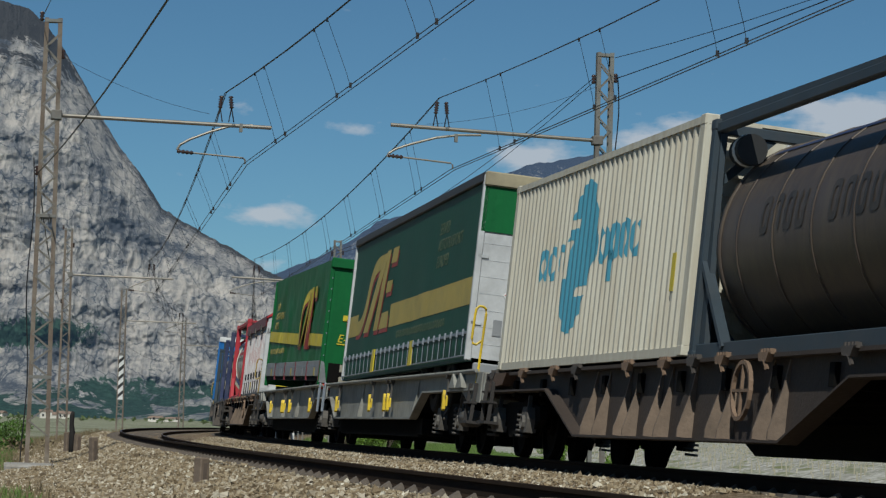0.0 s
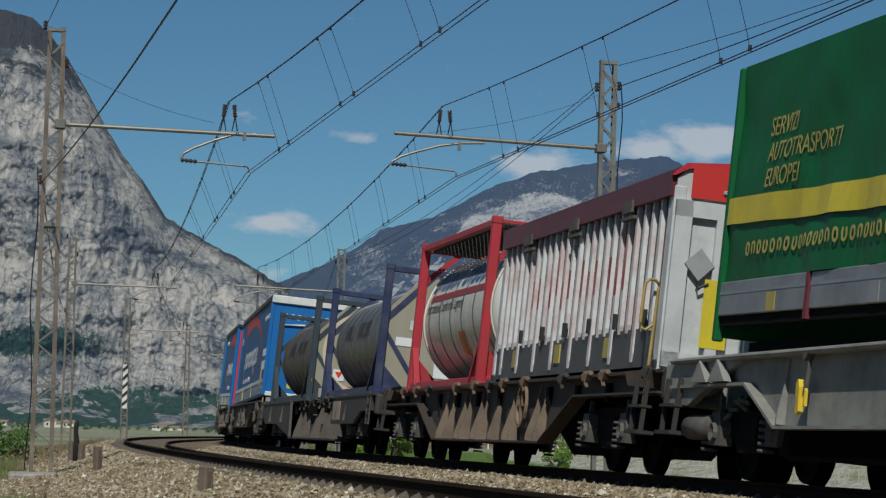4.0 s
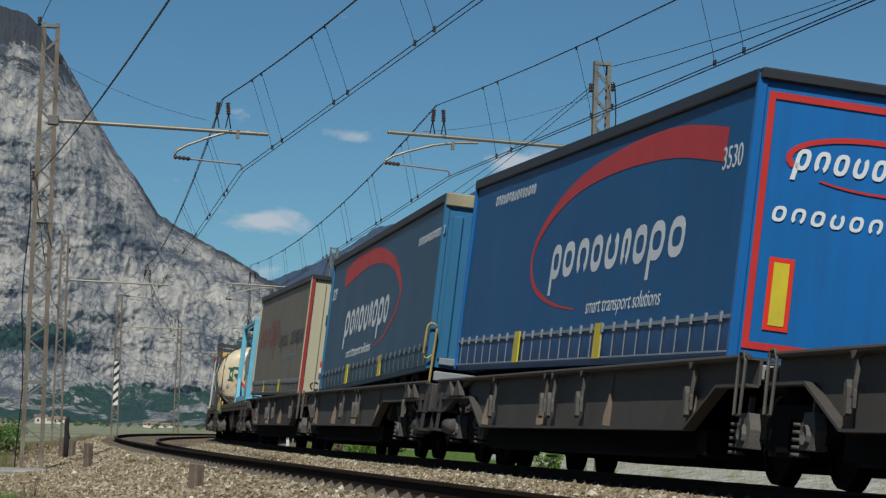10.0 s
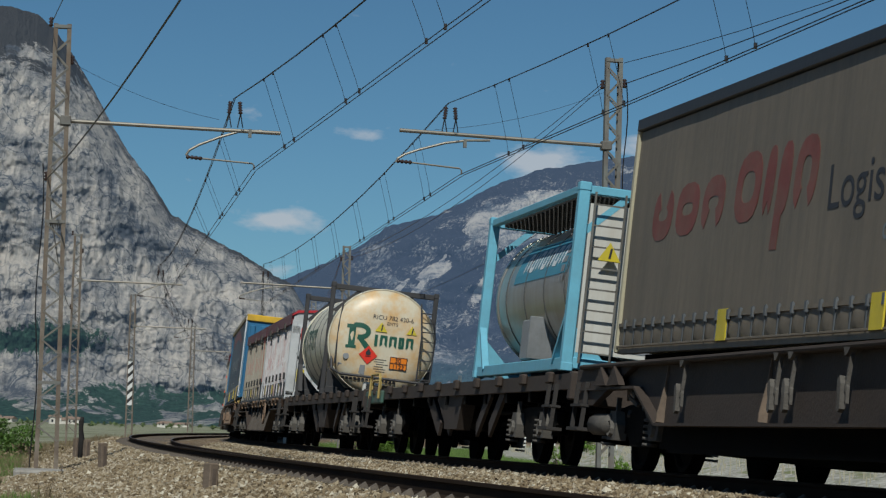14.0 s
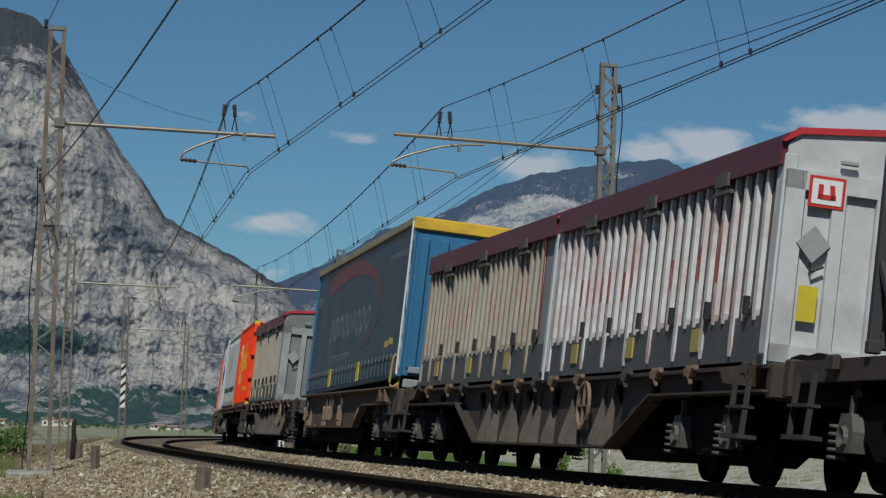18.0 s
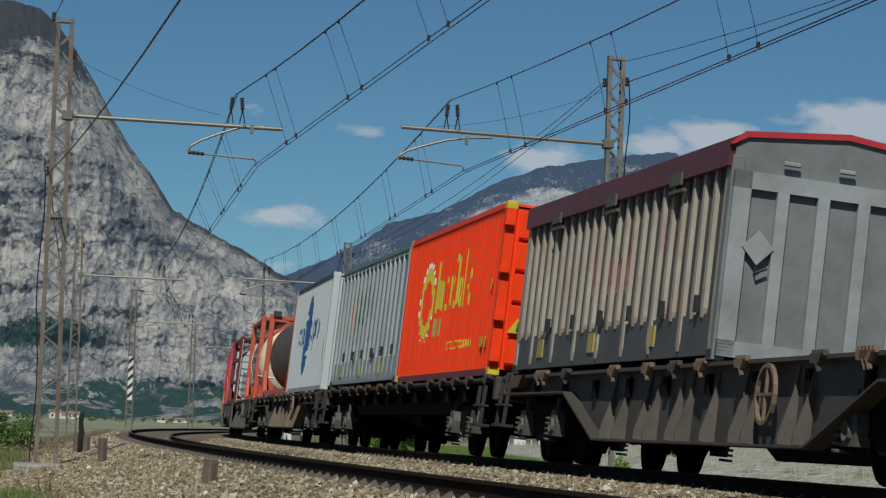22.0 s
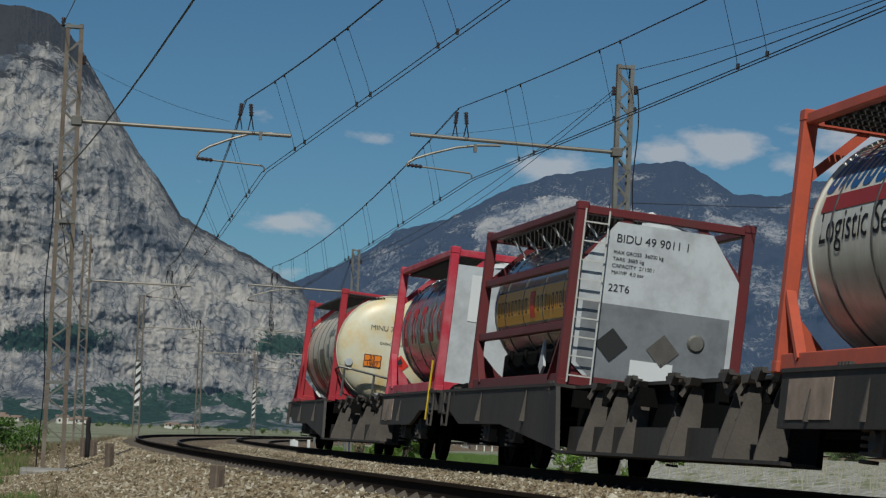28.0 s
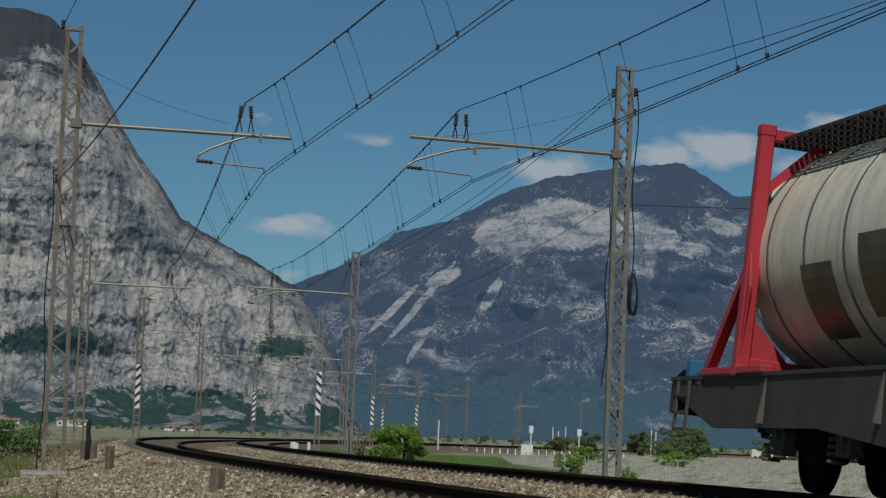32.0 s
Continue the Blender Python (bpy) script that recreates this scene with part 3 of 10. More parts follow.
# ---- ground ----
def ground_material():
    ma = bpy.data.materials.new("plain_ground")
    ma.use_nodes = True
    n, l = ma.node_tree.nodes, ma.node_tree.links
    b = n["Principled BSDF"]
    b.inputs["Roughness"].default_value = 0.9
    b.inputs["Specular IOR Level"].default_value = 0.15
    ge = n.new("ShaderNodeNewGeometry")
    big, mid, fine, pick = [n.new("ShaderNodeTexNoise") for _ in range(4)]
    for t, s, d in ((big, 0.012, 3), (mid, 0.15, 5), (fine, 5.0, 6), (pick, 0.004, 2)):
        t.inputs["Scale"].default_value, t.inputs["Detail"].default_value = s, d
        l.new(ge.outputs["Position"], t.inputs["Vector"])
    rp = n.new("ShaderNodeValToRGB")
    rp.color_ramp.elements[0].position, rp.color_ramp.elements[0].color = 0.30, (0.085, 0.12, 0.045, 1)
    rp.color_ramp.elements[1].position, rp.color_ramp.elements[1].color = 0.74, (0.34, 0.33, 0.28, 1)
    for p, c in ((0.46, (0.15, 0.158, 0.095, 1)), (0.56, (0.24, 0.24, 0.18, 1)), (0.62, (0.17, 0.19, 0.10, 1))):
        e = rp.color_ramp.elements.new(p)
        e.color = c
    sm = n.new("ShaderNodeMath")
    sm.operation = "MULTIPLY_ADD"
    l.new(big.outputs[0], sm.inputs[0])
    sm.inputs[1].default_value = 0.7
    s2 = n.new("ShaderNodeMath")
    s2.operation = "MULTIPLY"
    l.new(mid.outputs[0], s2.inputs[0])
    s2.inputs[1].default_value = 0.35
    l.new(s2.outputs[0], sm.inputs[2])
    l.new(sm.outputs[0], rp.inputs[0])
    mx = n.new("ShaderNodeMix")
    mx.data_type, mx.blend_type = "RGBA", "OVERLAY"
    mx.inputs[0].default_value = 0.7
    l.new(rp.outputs[0], mx.inputs[6])
    l.new(fine.outputs[0], mx.inputs[7])
    l.new(mx.outputs[2], b.inputs["Base Color"])
    bp = n.new("ShaderNodeBump")
    bp.inputs["Strength"].default_value, bp.inputs["Distance"].default_value = 0.6, 0.1
    l.new(fine.outputs[0], bp.inputs["Height"])
    l.new(bp.outputs[0], b.inputs["Normal"])
    return ma


def stony(name, c0, c1, c2, scale, dirt=None, weeds=None):
    """Broken stone: cells of different grey and brown, with shadow-deep joints in the relief."""
    ma = bpy.data.materials.new(name)
    ma.use_nodes = True
    n, l = ma.node_tree.nodes, ma.node_tree.links
    b = n["Principled BSDF"]
    b.inputs["Roughness"].default_value = 0.9
    b.inputs["Specular IOR Level"].default_value = 0.2
    ge = n.new("ShaderNodeNewGeometry")
    vo = n.new("ShaderNodeTexVoronoi")
    vo.inputs["Scale"].default_value = scale
    l.new(ge.outputs["Position"], vo.inputs["Vector"])
    sep = n.new("ShaderNodeSeparateColor")
    l.new(vo.outputs["Color"], sep.inputs[0])
    rp = n.new("ShaderNodeValToRGB")
    rp.color_ramp.elements[0].color, rp.color_ramp.elements[1].color = (*c0, 1), (*c2, 1)
    e = rp.color_ramp.elements.new(0.55)
    e.color = (*c1, 1)
    l.new(sep.outputs[0], rp.inputs[0])
    out = rp.outputs[0]
    if weeds:
        no = n.new("ShaderNodeTexNoise")
        no.inputs["Scale"].default_value, no.inputs["Detail"].default_value = 0.35, 6
        l.new(ge.outputs["Position"], no.inputs["Vector"])
        r2 = n.new("ShaderNodeValToRGB")
        r2.color_ramp.elements[0].position, r2.color_ramp.elements[1].position = 0.5, 0.66
        l.new(no.outputs[0], r2.inputs[0])
        mx = n.new("ShaderNodeMix")
        mx.data_type = "RGBA"
        l.new(r2.outputs[0], mx.inputs[0])
        l.new(out, mx.inputs[6])
        mx.inputs[7].default_value = (*weeds, 1)
        out = mx.outputs[2]
    l.new(out, b.inputs["Base Color"])
    bp = n.new("ShaderNodeBump")
    bp.inputs["Strength"].default_value, bp.inputs["Distance"].default_value = 1.0, 0.05
    bp.invert = True
    l.new(vo.outputs["Distance"], bp.inputs["Height"])
    l.new(bp.outputs[0], b.inputs["Normal"])
    return ma


def island_stone():
    ma = mat("ballast_stone", (0.26, 0.20, 0.15), 0.9, 0, 0.3, 8, 60, 0.5)
    n, l = ma.node_tree.nodes, ma.node_tree.links
    ge = n.new("ShaderNodeNewGeometry")
    rp = n.new("ShaderNodeValToRGB")
    cr = rp.color_ramp.elements
    cr[0].color, cr[1].color = (0.105, 0.076, 0.045, 1), (0.58, 0.53, 0.42, 1)
    for p, c in ((0.3, (0.20, 0.146, 0.084, 1)), (0.6, (0.27, 0.212, 0.132, 1)), (0.85, (0.34, 0.285, 0.205, 1)), (0.95, (0.44, 0.385, 0.295, 1))):
        e = cr.new(p)
        e.color = c
    l.new(ge.outputs["Random Per Island"], rp.inputs[0])
    l.new(rp.outputs[0], n["Principled BSDF"].inputs["Base Color"])
    return ma


M["ground"] = ground_material()
M["ballast"] = stony("ballast_bed", (0.10, 0.068, 0.042), (0.20, 0.142, 0.09), (0.34, 0.27, 0.20), 22.0, weeds=(0.16, 0.115, 0.06))
M["stone"] = island_stone()
M["field"] = stony("stony_field", (0.20, 0.19, 0.16), (0.30, 0.29, 0.25), (0.44, 0.42, 0.38), 3.0, weeds=(0.15, 0.16, 0.07))


def plain_z(x, y):
    """Height of the plain: it falls gently away from the line and with distance."""
    d = math.hypot(x, y)
    return -1.05 - 0.0016 * min(d, 900) + 0.10 * noise.noise((x * 0.03, y * 0.03, 0.0))


def build_ground():
    g = Geo()
    rad = [0, 4, 8, 12, 16, 20, 26, 33, 42, 54, 70, 90, 120, 160, 220, 300, 420, 600, 900, 1400, 2200, 3400, 4900]
    n = 144
    for r in rad:
        for k in range(n):
            a = 6.283185 * k / n
            x, y = r * math.sin(a), r * math.cos(a)
            g.v.append((x, y, plain_z(x, y)))
    for i in range(len(rad) - 1):
        for k in range(n):
            g.f.append((i * n + k, i * n + (k + 1) % n, (i + 1) * n + (k + 1) % n, (i + 1) * n + k))
    solid("ground", g, M["ground"], "flat valley floor of grass, fields and dry weeds", "ground", kind="structure", smooth=True)


def bed_z(o, s):
    """Cross-section of the ballast bed: two canted beds, a rounded shoulder and a stony slope to the left."""
    w = 0.035 * noise.noise((o * 0.9, s * 0.5, 3.0)) + 0.02 * noise.noise((o * 3.0, s * 2.0, 7.0))
    pts = [(-9.0, -1.6), (-7.0, -1.25), (-5.2, -0.95), (-3.6, -0.62), (-2.3, -0.36), (-1.5, -0.31), (1.5, -0.08), (1.98, -0.12), (2.45, -0.29), (5.45, -0.07),
           (6.0, -0.24), (6.7, -0.42), (7.6, -0.55), (9.0, -0.66), (11.0, -0.82), (14.0, -1.05), (20.0, -1.9)]
    return float(np.interp(o, [p[0] for p in pts], [p[1] for p in pts])) + w * (1.6 if o > 5.8 else 0.5)


def build_bed():
    offs = [-9, -7, -5.2, -4.2, -3.2, -2.3, -1.5, -0.7, 0, 0.7, 1.5, 1.75, 1.98, 2.2, 2.45, 3.2, 3.96, 4.7, 5.3, 5.55, 5.8, 6.1, 6.5, 7, 7.5, 8.2, 9, 10, 11, 12.5, 14, 17, 20]
    ss = list(np.arange(-330, -20, 10.0)) + list(np.arange(-20, 70, 0.5)) + list(np.arange(70, 200, 4.0)) + list(np.arange(200, 700, 12.0))
    g, n = Geo(), len(offs)
    for s in ss:
        for o in offs:
            g.v.append(tuple(along(s, o, bed_z(o, s))))
    for i in range(len(ss) - 1):
        for k in range(n - 1):
            g.f.append((i * n + k, i * n + k + 1, (i + 1) * n + k + 1, (i + 1) * n + k))
    return solid("ballast_bed", g, M["ballast"], "railway bed of brownish broken stone ballast", "ballast", kind="structure")


def build_stones():
    """Loose ballast stones lying on the bed where the camera sees it closest."""
    rng = np.random.default_rng(5)
    base = np.array([(1, 0, 0), (-1, 0, 0), (0, 1, 0), (0, -1, 0), (0, 0, 1), (0, 0, -1)], float)
    tri = np.array([(0, 2, 4), (2, 1, 4), (1, 3, 4), (3, 0, 4), (2, 0, 5), (1, 2, 5), (3, 1, 5), (0, 3, 5)])
    V, F, o = [], [], 0
    for s0, s1, o0, o1, dens, r0, r1 in ((-13, 32, 5.2, 8.6, 330, 0.014, 0.034), (-6, 60, 1.15, 2.75, 250, 0.017, 0.034), (32, 75, 5.2, 8.2, 60, 0.024, 0.05),
                                         (-14, 30, 8.6, 11.5, 30, 0.02, 0.06), (-6, 60, 3.4, 4.7, 40, 0.026, 0.05), (-6, 45, -2.6, -1.1, 60, 0.026, 0.05)):
        m = int((s1 - s0) * (o1 - o0) * dens)
        for s, f in zip(rng.uniform(s0, s1, m), rng.uniform(o0, o1, m)):
            r = rng.uniform(r0, r1) * (1.6 if rng.random() < 0.02 else 1)
            p = along(s, f, bed_z(f, s) + r * 0.25)
            sh = base * (r * rng.uniform(0.7, 1.4, 3)) + rng.normal(0, r * 0.22, (6, 3))
            q = rng.normal(size=4)
            q /= np.linalg.norm(q)
            w, x, y, z = q
            R = np.array([[1 - 2 * (y * y + z * z), 2 * (x * y - z * w), 2 * (x * z + y * w)], [2 * (x * y + z * w), 1 - 2 * (x * x + z * z), 2 * (y * z - x * w)], [2 * (x * z - y * w), 2 * (y * z + x * w), 1 - 2 * (x * x + y * y)]])
            V.append(sh @ R.T + np.array(p))
            F.append(tri + o)
            o += 6
    me = bpy.data.meshes.new("ballast_stones")
    me.from_pydata(np.concatenate(V).tolist(), [], np.concatenate(F).tolist())
    me.materials.append(M["stone"])
    tagged(new("ballast_stones", me), "loose brown and grey crushed ballast stones", "ballast", kind="stuff")


RAIL_PROFILE = [(-0.075, -0.172), (0.075, -0.172), (0.075, -0.160), (0.012, -0.135), (0.010, -0.045), (0.036, -0.032), (0.036, -0.006), (0.028, 0.0),
                (-0.028, 0.0), (-0.036, -0.006), (-0.036, -0.032), (-0.010, -0.045), (-0.012, -0.135), (-0.075, -0.160)]


def build_rails():
    ss = list(np.arange(-330, -20, 10.0)) + list(np.arange(-20, 160, 2.0)) + list(np.arange(160, 700, 8.0))
    ca, sa = math.cos(CANT), math.sin(CANT)
    for t, centre in (("near", SPACING), ("train", 0.0)):
        tr = thing("railway_track", "steel running rails on the " + ("empty track beside the train" if t == "near" else "track that carries the train"), "track", "tracks", "structure")
        for side in (1, -1):
            g, n = Geo(), len(RAIL_PROFILE)
            head = Geo()
            for s in ss:
                for y, z in RAIL_PROFILE:
                    lat = side * (GAUGE / 2 + 0.036) + y
                    g.v.append(tuple(along(s, centre + lat * ca - z * sa, lat * sa + z * ca)))
                for y in (-0.024, 0.024):
                    lat = side * (GAUGE / 2 + 0.036) + y
                    head.v.append(tuple(along(s, centre + lat * ca - 0.003 * sa, lat * sa + 0.003 * ca)))
            for i in range(len(ss) - 1):
                for k in range(n):
                    g.f.append((i * n + k, i * n + (k + 1) % n, (i + 1) * n + (k + 1) % n, (i + 1) * n + k))
                head.f.append((2 * i, 2 * i + 1, 2 * i + 3, 2 * i + 2))
            rl = part("rail", g, M["rail"], tr, "dark rusty steel rail")
            part("rail_head", head, M["rail_head"], rl, "worn brown running surface")


def build_sleepers():
    """Concrete sleepers with their rail clips; those nearest the camera are pieces of their own."""
    def shape(g, at):
        o = len(g.v)
        for p in ((-0.12, -1.2, -0.30), (0.12, -1.2, -0.30), (0.12, 1.2, -0.30), (-0.12, 1.2, -0.30), (-0.10, -1.19, -0.172), (0.10, -1.19, -0.172), (0.10, 1.19, -0.172), (-0.10, 1.19, -0.172)):
            g.v.append(tuple(at @ Vector(p)))
        g.f += [(o, o + 3, o + 2, o + 1), (o + 4, o + 5, o + 6, o + 7), (o, o + 1, o + 5, o + 4), (o + 1, o + 2, o + 6, o + 5), (o + 2, o + 3, o + 7, o + 6), (o + 3, o, o + 4, o + 7)]
        for sd in (1, -1):
            for e in (1, -1):
                y = sd * 0.754 + e * 0.115
                for p, q, zz in ((y - 0.05, y + 0.05, -0.115),):
                    c = len(g.v)
                    for x in (-0.06, 0.06):
                        g.v += [tuple(at @ Vector((x, p, -0.173))), tuple(at @ Vector((x, q, -0.173))), tuple(at @ Vector((x * 0.6, (p + q) / 2 - e * 0.02, zz)))]
                    g.f += [(c, c + 1, c + 2), (c + 3, c + 5, c + 4), (c, c + 3, c + 4, c + 1), (c + 1, c + 4, c + 5, c + 2), (c + 2, c + 5, c + 3, c)]
    one = Geo()
    shape(one, Matrix())
    me = mesh_of("sleeper", one, M["sleeper"])
    tilt = pose(0, 0, 0, math.degrees(CANT), 0, 0)
    for label, centre in (("near", SPACING), ("train", 0.0)):
        holder = thing("sleepers", "row of grey concrete sleepers with rail clips", "sleepers", "sleeper rows", "structure")
        rest = Geo()
        s, k = -320.0, 0
        while s < 560:
            at = stand(s, centre, 0) @ tilt
            if -9 < s < 76:
                ob = new("sleeper", me)
                ob.parent = holder
                ob.matrix_local = at
            else:
                shape(rest, at)
            s += 0.6
        tagged(part("sleeper_row", rest, M["sleeper"], holder), kind="stuff")


# ---- distant mountains ----
def rock(name, forest, rock_a, rock_b, low, high, slab=None, haze_glow=0.0, groves=(), base=0.0, gentle_at=0.5, rim=0.0, patchy=3.4, upper=(0.05, 0.05, 0.05), finer=0.4, chutes=0.0, bedding=0.36, contrast=2.4, split=(0.06, 2.6)):
    """Cliffs with strata, fissures, bushes on ledges and woods at foot and top; slab: pale bare patches (x, z, half sizes)."""
    ma = bpy.data.materials.new(name)
    ma.use_nodes = True
    n, l = ma.node_tree.nodes, ma.node_tree.links
    b = n["Principled BSDF"]
    b.inputs["Roughness"].default_value = 0.95
    b.inputs["Specular IOR Level"].default_value = 0.05
    ge = n.new("ShaderNodeNewGeometry")
    sep = n.new("ShaderNodeSeparateXYZ")
    l.new(ge.outputs["Position"], sep.inputs[0])

    def m(op, a, b2=None, c=None, clamp=False):
        k = n.new("ShaderNodeMath")
        k.operation, k.use_clamp = op, clamp
        for i, v in enumerate((a, b2, c)):
            if v is None:
                continue
            if isinstance(v, (int, float)):
                k.inputs[i].default_value = v
            else:
                l.new(v, k.inputs[i])
        return k.outputs[0]

    def noi(sx, sy, sz, detail=6, rough=0.6, warp=0.0):
        mp = n.new("ShaderNodeMapping")
        mp.inputs["Scale"].default_value = (sx, sy, sz)
        l.new(ge.outputs["Position"], mp.inputs[0])
        t = n.new("ShaderNodeTexNoise")
        t.inputs["Scale"].default_value, t.inputs["Detail"].default_value, t.inputs["Roughness"].default_value = 1.0, detail, rough
        t.inputs["Distortion"].default_value = warp
        l.new(mp.outputs[0], t.inputs["Vector"])
        return t.outputs[0]

    strata = noi(0.010, 0.006, 0.045, 7, 0.72, 1.2)
    fissure = noi(0.06, 0.02, 0.018, 7, 0.75, 0.9)
    blot = noi(0.013, 0.013, 0.013, 8, 0.7, 0.6)
    fine = noi(0.20, 0.20, 0.16, 6, 0.75)
    broad = noi(0.0045, 0.004, 0.017, 4, 0.6, 1.5)
    # cracks between blocks of rock; they take the ramp's shaded end
    mp = n.new("ShaderNodeMapping")
    mp.inputs["Scale"].default_value = (0.055, 0.03, 0.035)
    wv = n.new("ShaderNodeVectorMath")
    wv.operation = "MULTIPLY_ADD"
    wc = n.new("ShaderNodeTexNoise")
    wc.inputs["Scale"].default_value, wc.inputs["Detail"].default_value = 0.03, 6
    l.new(ge.outputs["Position"], wc.inputs["Vector"])
    l.new(wc.outputs["Color"], wv.inputs[0])
    wv.inputs[1].default_value = (60, 60, 60)
    l.new(ge.outputs["Position"], wv.inputs[2])
    l.new(wv.outputs[0], mp.inputs[0])
    vo = n.new("ShaderNodeTexVoronoi")
    vo.feature = "DISTANCE_TO_EDGE"
    vo.inputs["Scale"].default_value = 1.0
    l.new(mp.outputs[0], vo.inputs["Vector"])
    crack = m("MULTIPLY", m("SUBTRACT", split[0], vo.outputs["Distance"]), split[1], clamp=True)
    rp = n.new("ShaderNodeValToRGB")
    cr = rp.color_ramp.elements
    # darks tinted blue-grey: shade in the fissures is put into the colour
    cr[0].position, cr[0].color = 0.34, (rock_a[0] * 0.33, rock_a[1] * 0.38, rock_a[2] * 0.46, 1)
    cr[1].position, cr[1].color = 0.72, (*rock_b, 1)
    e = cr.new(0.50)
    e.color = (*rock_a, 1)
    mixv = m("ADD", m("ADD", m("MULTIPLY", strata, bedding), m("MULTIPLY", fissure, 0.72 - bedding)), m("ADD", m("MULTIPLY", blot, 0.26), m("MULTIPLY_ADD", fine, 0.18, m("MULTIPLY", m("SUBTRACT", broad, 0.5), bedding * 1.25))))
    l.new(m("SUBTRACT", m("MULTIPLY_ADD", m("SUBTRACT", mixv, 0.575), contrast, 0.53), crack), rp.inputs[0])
    # woods where the ground is gentle, at the foot and on the top
    nz = n.new("ShaderNodeSeparateXYZ")
    l.new(ge.outputs["Normal"], nz.inputs[0])
    z = sep.outputs[2]
    foot = m("MULTIPLY", m("SUBTRACT", m("MULTIPLY_ADD", m("SUBTRACT", m("ADD", m("MULTIPLY", blot, 0.7), m("MULTIPLY", fissure, 0.3)), 0.5), low * 4.0, low), z), 1.0 / (low * 0.4), clamp=True)
    top = m("MULTIPLY", m("SUBTRACT", m("MULTIPLY_ADD", m("SUBTRACT", blot, 0.5), 160.0, z), high), 1.0 / 30.0, clamp=True)
    # stony chutes run down through the woods at the foot
    chute = noi(0.024, 0.008, 0.008, 5, 0.65, 1.2)
    foot = m("SUBTRACT", foot, m("MULTIPLY", m("SUBTRACT", chute, 0.47), chutes, clamp=True))
    gentle = m("MULTIPLY", m("SUBTRACT", nz.outputs[2], gentle_at), 3.0, clamp=True)
    at = n.new("ShaderNodeAttribute")
    at.attribute_name = "rim"
    wood = m("ADD", m("MAXIMUM", m("MAXIMUM", m("MULTIPLY", foot, 1.1), m("MAXIMUM", m("MULTIPLY", top, 1.0), m("MULTIPLY_ADD", at.outputs["Fac"], rim, base))), m("MULTIPLY", gentle, 0.75)), m("MULTIPLY", m("SUBTRACT", m("ADD", m("MULTIPLY", blot, 1 - finer), m("MULTIPLY", fine, finer)), 0.5), patchy))
    for x, zz, w, h, k in groves:
        dx = m("DIVIDE", m("SUBTRACT", m("SUBTRACT", sep.outputs[0], m("MULTIPLY", m("SUBTRACT", z, zz), k)), x), w)
        dz = m("DIVIDE", m("SUBTRACT", z, zz), h)
        r = m("SQRT", m("ADD", m("MULTIPLY", dx, dx), m("MULTIPLY", dz, dz)))
        wood = m("ADD", wood, m("MULTIPLY", m("SUBTRACT", m("ADD", 1.1, m("MULTIPLY", m("SUBTRACT", fine, 0.5), 2.0)), r), 1.6, clamp=True))
    if slab:
        for x, zz, w, h, k, uneven in slab:
            dx = m("DIVIDE", m("SUBTRACT", m("SUBTRACT", sep.outputs[0], m("MULTIPLY", m("SUBTRACT", z, zz), k)), x), w)
            dz = m("DIVIDE", m("SUBTRACT", z, zz), h)
            r = m("SQRT", m("ADD", m("MULTIPLY", dx, dx), m("MULTIPLY", dz, dz)))
            bare = m("MULTIPLY", m("SUBTRACT", m("ADD", 1.10, m("MULTIPLY", m("SUBTRACT", m("ADD", m("MULTIPLY", blot, 0.5), m("MULTIPLY", fine, 0.5)), 0.5), uneven)), r), 5.0, clamp=True)
            wood = m("SUBTRACT", wood, m("MULTIPLY", bare, 3.5))
    wmask = m("MULTIPLY", m("SUBTRACT", wood, 0.42), 4.0, clamp=True)
    fr = n.new("ShaderNodeValToRGB")
    fr.color_ramp.elements[0].position, fr.color_ramp.elements[0].color = 0.35, (*[v * 0.55 for v in forest], 1)
    fr.color_ramp.elements[1].position, fr.color_ramp.elements[1].color = 0.65, (*[v * 1.5 for v in forest], 1)
    l.new(fine, fr.inputs[0])
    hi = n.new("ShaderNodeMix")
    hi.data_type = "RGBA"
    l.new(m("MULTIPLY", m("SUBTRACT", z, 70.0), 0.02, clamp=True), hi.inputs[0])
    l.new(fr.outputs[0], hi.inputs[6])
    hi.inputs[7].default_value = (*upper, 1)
    mx = n.new("ShaderNodeMix")
    mx.data_type = "RGBA"
    l.new(wmask, mx.inputs[0])
    l.new(rp.outputs[0], mx.inputs[6])
    l.new(hi.outputs[2], mx.inputs[7])
    l.new(mx.outputs[2], b.inputs["Base Color"])
    bp = n.new("ShaderNodeBump")
    bp.inputs["Strength"].default_value, bp.inputs["Distance"].default_value = 1.0, 12.0
    l.new(m("ADD", m("ADD", m("MULTIPLY", fissure, 0.6), m("MULTIPLY", strata, bedding * 1.4)), m("MULTIPLY", fine, 0.4)), bp.inputs["Height"])
    l.new(bp.outputs[0], b.inputs["Normal"])
    # blue emission stands in for the haze of distance; the rock gives no light
    if haze_glow:
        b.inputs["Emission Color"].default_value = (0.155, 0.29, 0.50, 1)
        b.inputs["Emission Strength"].default_value = haze_glow
    return ma


